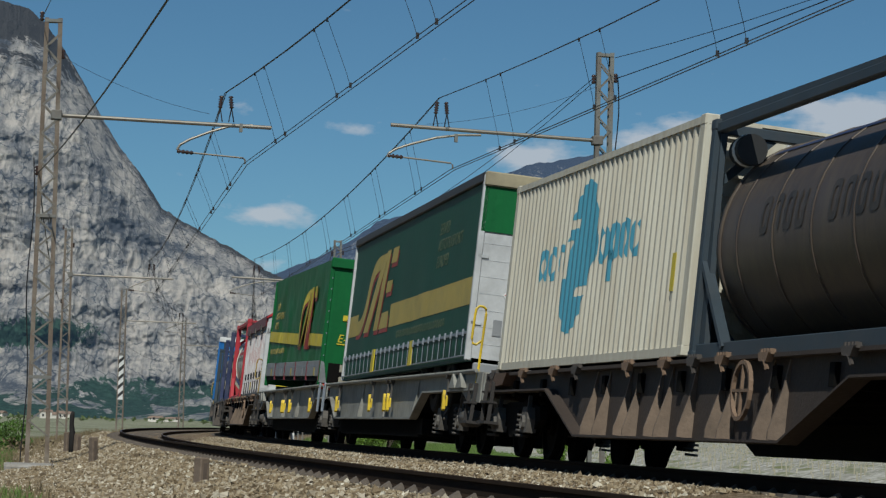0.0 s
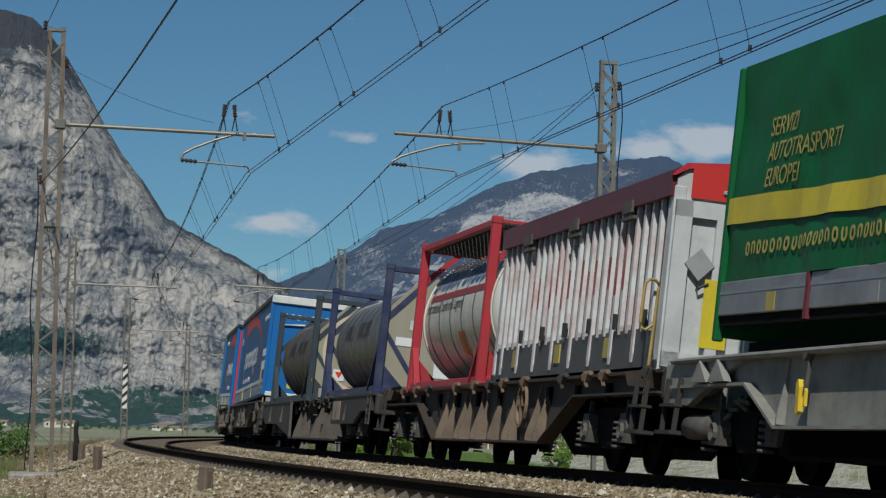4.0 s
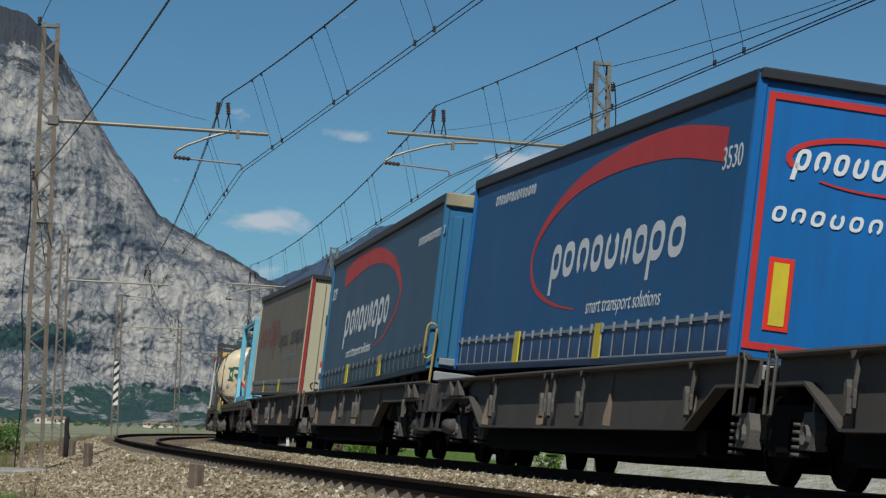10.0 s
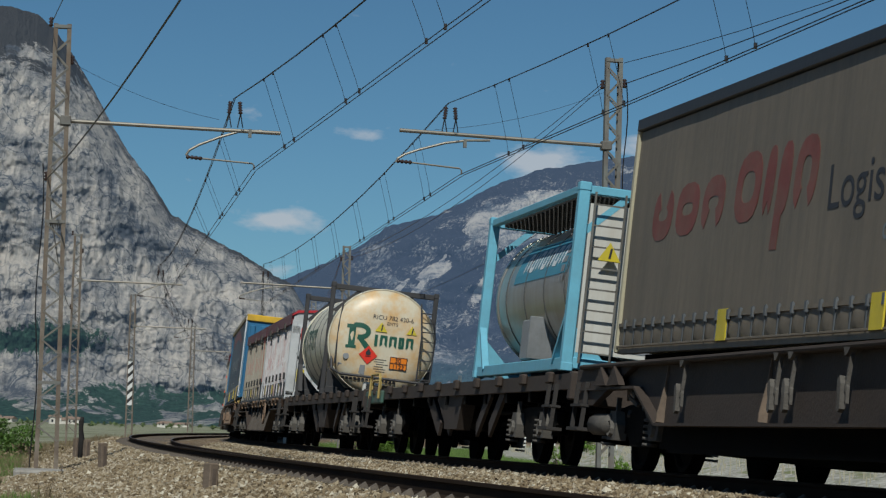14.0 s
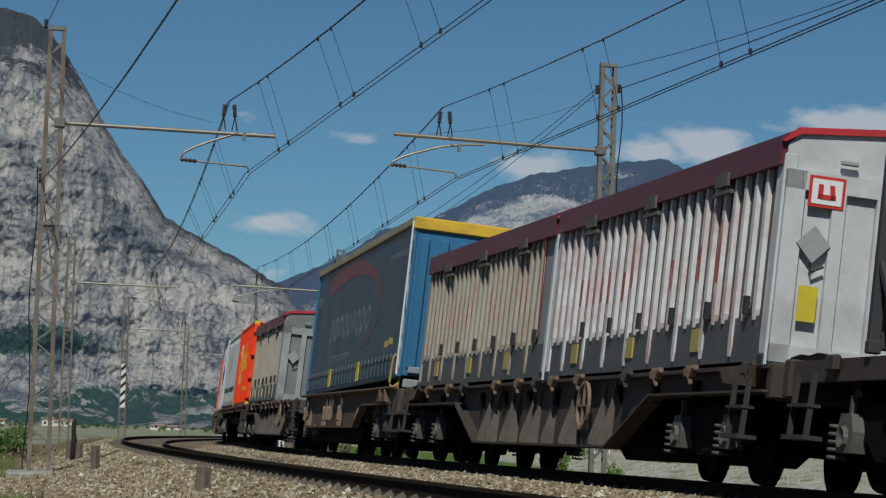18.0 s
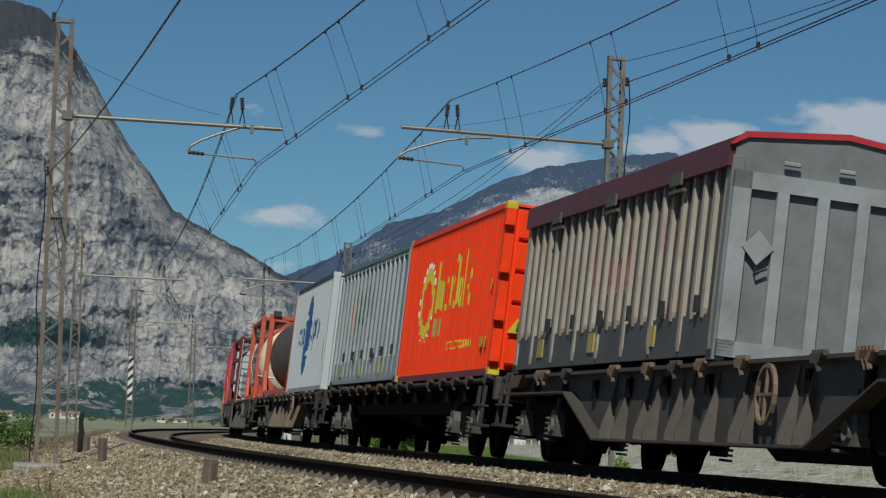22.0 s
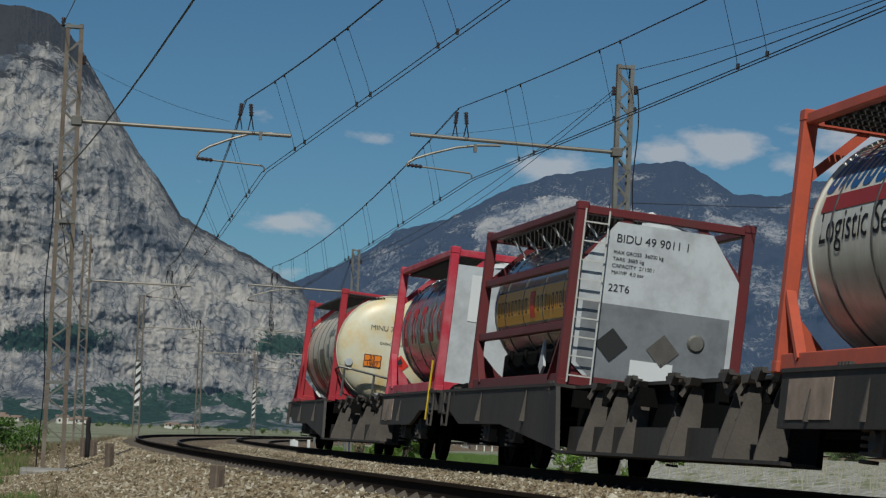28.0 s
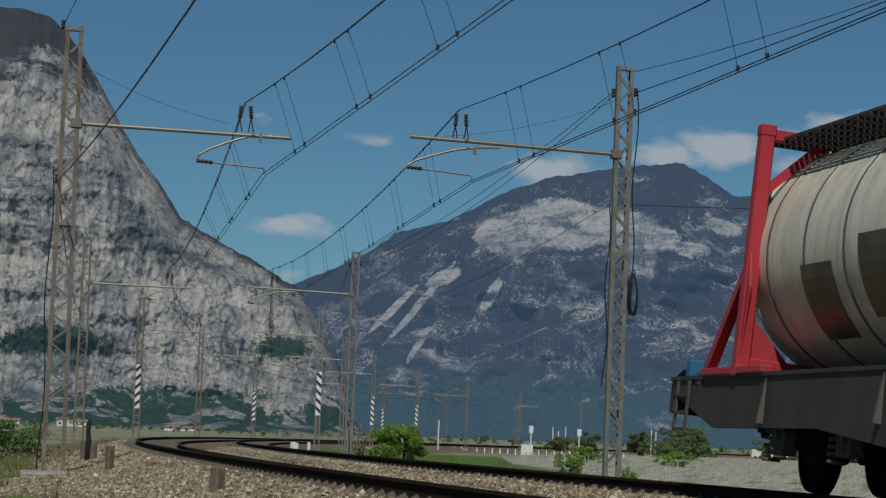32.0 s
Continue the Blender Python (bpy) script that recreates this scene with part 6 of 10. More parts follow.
def underbelly(parent, x0, x1, z0=0.55, deep=1.0):
    """Frame members, pipes and tanks in the dark between the bogies."""
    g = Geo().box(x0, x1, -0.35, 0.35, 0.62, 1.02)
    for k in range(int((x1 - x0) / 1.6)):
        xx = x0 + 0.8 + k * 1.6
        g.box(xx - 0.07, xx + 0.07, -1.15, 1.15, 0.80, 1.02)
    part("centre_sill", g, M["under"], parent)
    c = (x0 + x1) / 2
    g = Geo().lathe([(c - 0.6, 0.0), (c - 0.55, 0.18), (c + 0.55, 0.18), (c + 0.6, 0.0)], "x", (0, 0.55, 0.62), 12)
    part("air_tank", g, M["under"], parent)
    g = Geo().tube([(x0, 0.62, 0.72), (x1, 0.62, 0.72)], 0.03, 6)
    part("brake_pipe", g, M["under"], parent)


def wagon_belly(L, colour, bog, label, centre=0.0, tan="catch_tan", rail=None):
    """Container flat wagon with a fish-belly side: shallow over the bogies, deep between them."""
    ob = thing("container_wagon", label, "wagon", "freight wagons")
    h = L / 2
    b0, b1, r0, r1 = centre - 3.9, centre + 3.9, centre - 5.65, centre + 5.65
    sills(ob, [(-h, 0.88), (r0, 0.88), (b0, 0.30), (b1, 0.30), (r1, 0.88), (h, 0.88), (h, 1.12), (-h, 1.12)], colour, 0.03, 1.08)
    part("top_flange", Geo().box(-h, h, 1.06, 1.215, 1.09, 1.13).box(-h, h, -1.22, -1.06, 1.09, 1.13), M[colour], ob)
    fl = Geo()
    for p, q in (((-h, 0.87), (r0, 0.87)), ((r0, 0.87), (b0, 0.29)), ((b0, 0.29), (b1, 0.29)), ((b1, 0.29), (r1, 0.87)), ((r1, 0.87), (h, 0.87))):
        fl.beam((p[0], 1.16, p[1]), (q[0], 1.16, q[1]), 0.20, 0.025)
    part("bottom_flange", fl, M[colour], ob)
    st = [b0 + 0.3, b0 + 0.75, b0 + 1.9, b0 + 2.3, b0 + 3.3, b0 + 4.2, b0 + 4.6, b0 + 5.5, b0 + 5.9, b1 - 0.95, b1 - 0.35]
    for k, x in enumerate(st):
        g = Geo()
        stiffener(g, x, 0.31, 1.08, 1.09, 0.17, 0.018)
        part("stiffener", g, M["web_tan"] if tan else M["web"], ob)
    catches(ob, [-h + 0.6, -h + 2.6, -6.2, -4.9, -2.6, -1.2, -0.2, 0.9, 2.4, 4.8, 6.0, h - 2.4, h - 0.6], 1.12, "catch_tan")
    deck = Geo().box(-h, h, -1.06, 1.06, 1.04, 1.08)
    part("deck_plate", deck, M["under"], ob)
    underbelly(ob, -h + 0.3, h - 0.3)
    hw = Geo().lathe([(1.20, 0.26), (1.20, 0.30), (1.24, 0.30), (1.24, 0.26), (1.20, 0.26)], "y", (b0 + 1.35, 0, 0.78), 20)
    for a in range(4):
        hw.beam((b0 + 1.35, 1.22, 0.78), (b0 + 1.35 + 0.27 * math.cos(a * 1.57), 1.22, 0.78 + 0.27 * math.sin(a * 1.57)), 0.03)
    part("brake_wheel", hw, M["catch_tan"], ob, "dusty spoked hand wheel")
    for e in (-1, 1):
        buffers(ob, e * (h - 0.05), e)
        part("headstock", Geo().box(e * h - 0.09, e * h + 0.09, -1.2, 1.2, 0.80, 1.14, 0.02), M[colour], ob)
        steps(ob, e * (h - 0.6), rail if e < 0 else None, 2.12)
        part("end_bracket", Geo().prism([(e * (h - 1.5), 1.12), (e * (h - 0.4), 1.12), (e * (h - 0.5), 0.92), (e * (h - 1.3), 0.96)], 1.10, 1.26), M["wagon_rust"], ob, "rusty end bracket")
    for x in bog:
        bogie(ob, x)
    return ob


def wagon_straight(L, colour, bog, label):
    ob = thing("container_wagon", label, "wagon", "freight wagons")
    h = L / 2
    sills(ob, [(-h, 0.90), (-h + 3.4, 0.90), (-h + 4.0, 0.62), (h - 4.0, 0.62), (h - 3.4, 0.90), (h, 0.90), (h, 1.12), (-h, 1.12)], "under", 0.03, 0.98)
    part("top_flange", Geo().box(-h, h, 1.0, 1.20, 1.09, 1.13).box(-h, h, -1.2, -1.0, 1.09, 1.13), M[colour], ob)
    catches(ob, [-h + 0.5, -h + 2.0, -6.6, -5.4, -4.2, -2.0, -0.8, 0.4, 1.6, 3.2, 4.4, 5.6, 7.0, h - 1.2], 1.12, "wagon_rust", 1.2)
    part("deck_plate", Geo().box(-h, h, -1.0, 1.0, 1.04, 1.08), M["under"], ob)
    underbelly(ob, -h + 0.3, h - 0.3)
    for e in (-1, 1):
        buffers(ob, e * (h - 0.05), e)
        part("headstock", Geo().box(e * h - 0.09, e * h + 0.09, -1.2, 1.2, 0.80, 1.14, 0.02), M[colour], ob)
        steps(ob, e * (h - 0.5), None)
    for x in bog:
        bogie(ob, x)
    return ob


def wagon_panel(L, colour, label, end_rail=True):
    """Low container wagon: plated ends over the bogies and a deep middle with webs between."""
    ob = thing("container_wagon", label, "wagon", "freight wagons")
    h = L / 2
    n0 = -h + 2.4
    near = Geo().prism([(-h + 0.2, 0.78), (n0 - 0.6, 0.78), (n0 + 0.4, 0.54), (-h + 6.6, 0.54), (-h + 6.6, 1.06), (-h + 0.2, 1.06)], 1.22, 1.28)
    part("side_panel", near, M[colour], ob)
    far = Geo().prism([(h - 8.4, 0.24), (h - 4.7, 0.56), (h - 1.6, 0.56), (h - 0.1, 0.92), (h, 1.06), (h - 8.0, 1.06)], 1.20, 1.26)
    part("side_panel", far, M[colour], ob)
    part("side_panel", Geo().prism([(-h, 0.56), (h, 0.56), (h, 1.06), (-h, 1.06)], -1.26, -1.20), M[colour], ob)
    # near-black sill: the shade behind the webs is painted in
    part("inner_sill", Geo().box(-h + 6.4, h - 8.0, 0.86, 0.92, 0.22, 1.06), M["under"], ob)
    part("lower_panel", Geo().box(-h + 9.2, h - 8.2, 1.02, 1.06, 0.24, 0.56), M[colour], ob)
    part("bottom_flange", Geo().box(-h + 6.4, h - 8.2, 0.86, 1.26, 0.20, 0.235), M[colour], ob)
    part("top_flange", Geo().box(-h, -h + 6.6, 0.95, 1.30, 1.06, 1.10).box(-h + 6.6, h - 8.0, 0.90, 1.0, 1.06, 1.10).box(h - 8.0, h, 0.95, 1.28, 1.06, 1.10).box(-h, h, -1.3, -0.95, 1.06, 1.10), M[colour], ob)
    st = [-h + 7.3, -h + 8.3, -h + 8.7, -h + 10.4, -h + 10.75, -h + 12.6, -h + 13.6, -h + 14.6]
    for x in st:
        if x < h - 8.2:
            g = Geo()
            g.prism([(0.92, 1.06), (1.03, 1.06), (1.08, 0.92), (1.23, 0.36), (1.25, 0.235), (0.92, 0.235)], x - 0.018, x + 0.018, "x")
            part("stiffener", g, M["web"], ob)
            part("clamp_pad", Geo().prism([(x - 0.16, 1.10), (x + 0.16, 1.10), (x + 0.10, 1.0), (x - 0.10, 1.02)], 1.0, 1.12), M["web"], ob, "dusty container clamp")
            part("clamp_arm", Geo().beam((x + 0.05, 1.06, 1.08), (x + 0.14, 1.12, 0.90), 0.05, 0.07), M["web"], ob)
    for x in (-h + 4.2, -h + 5.7, h - 6.3, h - 3.2):
        part("web", Geo().prism([(1.26, 0.60), (1.33, 0.60), (1.27, 1.05)], x - 0.02, x + 0.02, "x"), M["web"], ob)
    part("data_plate", Geo().box(-h + 6.0 - 0.9, -h + 6.0 + 0.35, 1.28, 1.29, 0.62, 1.0), M["plate"], ob, "faded pinkish data plate")
    catches(ob, [-h + 1.0, -h + 5.0, -h + 7.5, -h + 8.6, -h + 10.6, -h + 12.4, h - 7.6, h - 1.0], 1.09, "wagon_dark")
    part("deck_plate", Geo().box(-h, h, -0.95, 0.95, 1.0, 1.05), M["under"], ob)
    underbelly(ob, -h + 0.3, h - 0.3)
    for e in (-1, 1):
        buffers(ob, e * (h - 0.05), e)
        part("headstock", Geo().box(e * h - 0.09, e * h + 0.09, -1.24, 1.24, 0.72, 1.08, 0.02), M[colour], ob)
        g = Geo()
        g.beam((e * (h - 0.35), 1.29, 1.05), (e * (h - 0.35), 1.29, 0.52), 0.03)
        g.beam((e * (h - 0.75), 1.29, 1.05), (e * (h - 0.75), 1.29, 0.52), 0.03)
        for z in (0.54, 0.72, 0.9):
            g.beam((e * (h - 0.35), 1.29, z), (e * (h - 0.75), 1.29, z), 0.03)
        part("ladder_step", g, M["wagon_dark"], ob)
    if end_rail:
        part("handrail", Geo().tube([(-h + 0.9, 1.30, 0.62), (-h + 0.86, 1.30, 1.60)], 0.018, 6), M["catch_yellow"], ob, "upright yellow handrail")
    for x in (-h + 3.3, h - 4.3):
        bogie(ob, x)
    return ob


def wagon_pocket(L, colour, latches, front, bog, label, joint_near=False, joint_far=False, rail="handrail_yellow", rail_h=2.12):
    """Pocket wagon for road trailers: a deep plain side wall between the bogies, raised over them."""
    ob = thing("pocket_wagon", label, "wagon", "freight wagons")
    h = L / 2
    a, b = (-h + 5.9, h - 2.3) if joint_far else (-h + 2.3, h - 3.8) if joint_near else (-h + 5.55, h - 1.9)
    sl = 1.0
    sills(ob, [(-h + 0.3, 0.92), (a - sl, 0.92), (a, 0.50), (b, 0.50), (b + sl, 0.92), (h - 0.3, 0.92), (h - 0.3, 1.16), (-h + 0.3, 1.16)], colour, 0.03, 1.15)
    fl = Geo()
    for p, q in (((-h + 0.3, 0.91), (a - sl, 0.91)), ((a - sl, 0.91), (a, 0.49)), ((a, 0.49), (b, 0.49)), ((b, 0.49), (b + sl, 0.91)), ((b + sl, 0.91), (h - 0.3, 0.91))):
        fl.beam((p[0], 1.215, p[1]), (q[0], 1.215, q[1]), 0.13, 0.03)
    part("bottom_flange", fl, M[colour], ob)
    part("top_rail", Geo().tube([(-h + 0.3, 1.275, 1.18), (h - 0.3, 1.275, 1.18)], 0.03, 8), M[colour], ob)
    part("top_flange", Geo().box(-h + 0.3, h - 0.3, -1.24, -1.0, 1.14, 1.18).box(-h + 0.3, h - 0.3, 1.0, 1.28, 1.155, 1.175), M[colour], ob)
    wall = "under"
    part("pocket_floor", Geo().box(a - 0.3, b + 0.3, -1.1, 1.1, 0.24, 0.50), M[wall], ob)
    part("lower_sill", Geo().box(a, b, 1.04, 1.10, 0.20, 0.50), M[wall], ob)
    for x, double in ((-6.0, False), (-1.35, False), (0.15, True), (3.7, False)) if joint_near else ((-6.25, False), (-0.55, True), (1.7, False), (6.3, False)) if joint_far else ((0.05, False), (1.5, True), (2.5, False), (6.1, False)):
        latch(ob, x, 0.80, latches, double)
    for x in np.linspace(a, b, 4):
        g = Geo()
        stiffener(g, float(x), 0.52, 1.14, 1.163, 0.09, 0.015)
        part("stiffener", g, M["web_tan"] if colour != "wagon_grey" else M[colour], ob)
    e = -1 if not joint_near else 1
    if not (joint_near and joint_far):
        buffers(ob, e * (h - 0.05), e)
        part("end_frame", Geo().prism([(e * (h - 2.6), 1.16), (e * h, 1.16), (e * h, 0.72), (e * (h - 0.9), 0.72), (e * (h - 1.6), 0.92)], 1.16, 1.24), M[front], ob, "end frame with stiffening wedges")
        for k in (1.4, 2.0):
            part("wedge", Geo().prism([(e * (h - k), 1.16), (e * (h - k - 0.3), 0.94), (e * (h - k + 0.25), 0.94)], 1.24, 1.32), M[front], ob)
        part("headstock", Geo().box(e * h - 0.1, e * h + 0.1, -1.22, 1.22, 0.74, 1.16, 0.02), M[front], ob)
        steps(ob, e * (h - 0.45), rail if e < 0 else None, rail_h)
        part("air_reservoir", Geo().lathe([(e * (h - 1.15) - 0.45, 0.0), (e * (h - 1.15) - 0.4, 0.13), (e * (h - 1.15) + 0.4, 0.13), (e * (h - 1.15) + 0.45, 0.0)], "x", (0, 1.12, 0.50), 10), M["axlebox"], ob, smooth=True)
        rng = random.Random(int(L * 100))
        for k in range(10):
            x, z = e * (h - rng.uniform(1.6, 3.4)), rng.uniform(0.55, 0.9)
            part("brake_pipe", Geo().beam((x, 1.1, z), (x + rng.uniform(-0.35, 0.35), 1.14, z + rng.uniform(-0.2, 0.2)), 0.035), M["axlebox"], ob)
    j = -1 if joint_near else (1 if joint_far else 0)
    if j:
        for k in (0.45,):
            g = Geo()
            x = j * (h - k)
            g.tube([(x - 0.1, 1.30, 0.62), (x - 0.12, 1.30, 1.14), (x - 0.06, 1.30, 1.22), (x + 0.06, 1.30, 1.22), (x + 0.10, 1.30, 1.12), (x + 0.08, 1.30, 0.62), (x - 0.1, 1.30, 0.62)], 0.017, 6)
            part("handrail", g, M["strap_pale"] if latches == "catch_yellow" else M["axlebox"], ob, "loop grab rail")
        part("joint_cover", Geo().box(j * h - 0.35, j * h + 0.35, -1.1, 1.1, 0.85, 1.10, 0.03), M["under"], ob)
    part("centre_sill", Geo().box(-h + 0.4, h - 0.4, -0.3, 0.3, 0.50, 0.95), M["under"], ob)
    for x in bog:
        bogie(ob, x)
    return ob


def wagon_flat(L, colour, bog, label, platform=False):
    """Older flat wagon with slanting braces under a shallow frame."""
    ob = thing("flat_wagon", label, "wagon", "freight wagons")
    h = L / 2
    sills(ob, [(-h, 0.94), (h, 0.94), (h, 1.14), (-h, 1.14)], colour, 0.08, 1.14)
    part("deck_plate", Geo().box(-h, h, -1.1, 1.1, 1.05, 1.09), M["under"], ob)
    for x in np.linspace(-h + 1.2, h - 1.2, 10):
        part("lashing_ring", Geo().box(float(x) - 0.12, float(x) + 0.12, 1.18, 1.26, 1.02, 1.17, 0.02), M[colour], ob)
    for k, x in enumerate((-4.2, -3.2, 1.2, 2.2)):
        part("brace", Geo().beam((x, 1.10, 1.0), (x + 1.1 * (1 if k < 2 else -1), 1.05, 0.42), 0.05, 0.24), M["wagon_brown"], ob)
    part("tool_box", Geo().prism([(-1.0, 0.95), (0.7, 0.95), (0.4, 0.42), (-0.7, 0.42)], 0.9, 1.12), M["wagon_brown"], ob)
    underbelly(ob, -h + 0.3, h - 0.3)
    for e in (-1, 1):
        buffers(ob, e * (h - 0.05), e)
        part("headstock", Geo().box(e * h - 0.09, e * h + 0.09, -1.22, 1.22, 0.80, 1.16, 0.02), M[colour], ob)
        steps(ob, e * (h - 0.7), None)
    if platform:
        part("brake_platform", Geo().box(h - 2.1, h - 0.1, 1.18, 1.24, 0.86, 1.10, 0.02), M["green_panel"], ob, "green painted platform side")
        part("platform_leg", Geo().box(h - 0.75, h - 0.67, 1.24, 1.28, 0.48, 1.10), M["green_panel"], ob)
        for x, d, y, top in ((h - 1.30, 0.56, 1.26, 1.40), (h - 0.68, 0.50, 1.14, 1.30)):
            part("handrail", Geo().tube([(x - d, y, 0.95), (x - d, y, top - 0.08), (x - d + 0.08, y, top), (x + d - 0.08, y, top), (x + d, y, top - 0.08), (x + d, y, 0.95)], 0.025, 6), M["handrail_yellow"], ob, "yellow hoop handrail")
    for x in bog:
        bogie(ob, x)
    return ob

# ---- loads ----
def corrugated(L, z0, z1, y, pitch, depth):
    """A side sheet of trapezoid corrugations, ribs running up and down."""
    g = Geo()
    n = int(round(L / pitch))
    p = L / n
    xs = []
    for k in range(n):
        x = -L / 2 + k * p
        xs += [(x, 0), (x + p * 0.30, 0), (x + p * 0.5, -depth), (x + p * 0.80, -depth)]
    xs.append((L / 2, 0))
    for x, d in xs:
        s = 1 if y > 0 else -1
        g.v += [(x, y + s * d, z0), (x, y + s * d, z1)]
    for i in range(len(xs) - 1):
        g.f.append((2 * i, 2 * i + 2, 2 * i + 3, 2 * i + 1))
    return g


def on_corrugation(polys, L, y, pitch, depth, x0):
    """Paint following a corrugated side: convex outlines and strips cut along its folds."""
    n = int(round(L / pitch))
    p = L / n
    xs = []
    for k in range(n):
        x = -L / 2 + k * p
        xs += [(x, 0), (x + p * 0.30, 0), (x + p * 0.5, -depth), (x + p * 0.80, -depth)]
    xs.append((L / 2, 0))
    quads = []
    for q in polys:
        if q[0] == "strip":
            quads += [[a[0], a[1], b[1], b[0]] for a, b in zip(q[1], q[1][1:])]
        else:
            quads.append(list(q))
    g = Geo()

    def cut(poly, lim, sgn):
        out = []
        for a, b in zip(poly, poly[1:] + poly[:1]):
            ia, ib = sgn * (a[0] - lim) >= 0, sgn * (b[0] - lim) >= 0
            if ia:
                out.append(a)
            if ia != ib:
                f = (lim - a[0]) / (b[0] - a[0])
                out.append((lim, a[1] + (b[1] - a[1]) * f))
        return out

    for q in quads:
        q = [(x0 - x, z) for x, z in q]
        lo, hi = min(v[0] for v in q), max(v[0] for v in q)
        for (xa, da), (xb, db) in zip(xs, xs[1:]):
            if xb < lo or xa > hi:
                continue
            c = cut(cut(q, xa, 1), xb, -1)
            if len(c) >= 3:
                g.add([(x, y + 0.003 + da + (db - da) * (x - xa) / (xb - xa), z) for x, z in c], [tuple(range(len(c)))])
    return g


def clipped(p, lo, hi):
    """The part of a polygon between two upright lines."""
    for lim, sg in ((lo, 1), (hi, -1)):
        q = []
        for i in range(len(p)):
            a, b = p[i - 1], p[i]
            ia, ib = (a[0] - lim) * sg >= 0, (b[0] - lim) * sg >= 0
            if ia != ib:
                f = (lim - a[0]) / (b[0] - a[0])
                q.append((lim, a[1] + f * (b[1] - a[1])))
            if ib:
                q.append(b)
        p = q
        if len(p) < 3:
            return []
    return p


def rib_paint(name, polys, L, nribs, w, material, ob, label=""):
    """Paint that runs over the panels and over the faces of the upright ribs of a side."""
    flats = []
    for p in polys:
        if p[0] == "strip":
            pr = p[1]
            flats += [[pr[i][0], pr[i + 1][0], pr[i + 1][1], pr[i][1]] for i in range(len(pr) - 1)]
        else:
            flats.append(p)
    part(name, flat(flats, (L / 2, 1.1735, 0), "side", 0.002), M[material], ob, label)
    faces = []
    for k in range(nribs):
        c = L / 2 - (-L / 2 + 0.14 + (L - 0.28) * k / (nribs - 1))
        faces += [q for q in (clipped(p, c - w * 0.47, c + w * 0.47) for p in flats) if q]
    if faces:
        part(name, flat(faces, (L / 2, 1.2215, 0), "side", 0.002), M[material], ob, label)


def castings(parent, L, H, W, material, base=0.0):
    for e in (-1, 1):
        for sd in (1, -1):
            for z in (base, H - 0.12):
                x = e * (L / 2 - 0.09)
                part("corner_casting", Geo().box(x - 0.09, x + 0.095, sd * (W / 2 - 0.08) - 0.085, sd * (W / 2 - 0.08) + 0.085, z, z + 0.12, 0.012), M[material], parent)


def box_container(L, H, colour, label, pitch=0.235, end="ladder", cast=None, dark_top=False):
    """Thirty-foot bulk container with corrugated sides, corner posts and a door end."""
    W = 2.44
    ob = thing("bulk_container", label, "container", "containers")
    ma = M[colour]
    for sd in (1, -1):
        part("side_wall", corrugated(L - 0.36, 0.10, H - 0.10, sd * (W / 2 - 0.012), pitch, 0.036), ma, ob)
        g = Geo().box(-L / 2 + 0.1, L / 2 - 0.1, sd * (W / 2 - 0.04) - 0.04, sd * (W / 2 - 0.04) + 0.03, 0.0, 0.10)
        part("bottom_rail", g, M[{"white_box": "grey_box", "red_box": "stanchion"}.get(colour, colour)], ob)
        part("top_rail", Geo().box(-L / 2 + 0.1, L / 2 - 0.1, sd * (W / 2 - 0.03) - 0.03, sd * (W / 2 - 0.03) + 0.03, H - 0.10, H - 0.02), M["pelmet"] if dark_top else ma, ob)
        for e in (-1, 1):
            x = e * (L / 2 - 0.09)
            part("corner_post", Geo().box(x - 0.09, x + 0.085, sd * (W / 2 - 0.08) - 0.08, sd * (W / 2 - 0.08) + 0.08, 0.1, H - 0.1, 0.015), ma, ob)
    part("roof", Geo().box(-L / 2 + 0.1, L / 2 - 0.1, -W / 2 + 0.06, W / 2 - 0.06, H - 0.06, H - 0.025), ma, ob)
    part("floor", Geo().box(-L / 2 + 0.1, L / 2 - 0.1, -W / 2 + 0.06, W / 2 - 0.06, 0.05, 0.16), M["under"], ob)
    for e in (-1, 1):
        x = e * (L / 2 - 0.06)
        part("end_wall", Geo().box(x - 0.03, x + 0.03, -W / 2 + 0.12, W / 2 - 0.12, 0.1, H - 0.1), ma, ob)
    x = -L / 2
    if end == "ladder":
        for k in range(11):
            z = 0.30 + k * 0.205
            part("rung", Geo().box(x - 0.07, x - 0.03, W / 2 - 0.62, W / 2 - 0.24, z, z + 0.035), ma, ob)
            part("rung_plate", Geo().box(x - 0.035, x - 0.02, W / 2 - 0.62, W / 2 - 0.24, z + 0.04, z + 0.17), ma, ob)
        for y in (0.3, -0.3):
            part("lock_bar", Geo().tube([(x - 0.06, y, 0.2), (x - 0.06, y, H - 0.2)], 0.02, 6), M["silver"], ob)
    else:
        for k in range(5):
            z = 0.18 + k * 0.46
            part("door_rib", Geo().box(x - 0.05, x - 0.02, -W / 2 + 0.2, W / 2 - 0.2, z, z + 0.41, 0.02), ma, ob)
            part("rib_slot", Geo().box(x - 0.075, x - 0.045, 0.25, 0.80, z + 0.22, z + 0.25, 0.008), ma, ob)
        for y in (-0.35, -0.95):
            part("lock_bar", Geo().tube([(x - 0.085, y, 0.1), (x - 0.085, y, H - 0.12)], 0.02, 6), ma, ob)
        for z in (0.2, 0.8, 1.5, 2.2):
            part("hinge", Geo().box(x - 0.10, x + 0.02, W / 2 - 0.10, W / 2 + 0.03, z, z + 0.10), ma, ob)
    castings(ob, L, H, W, cast or colour)
    return ob


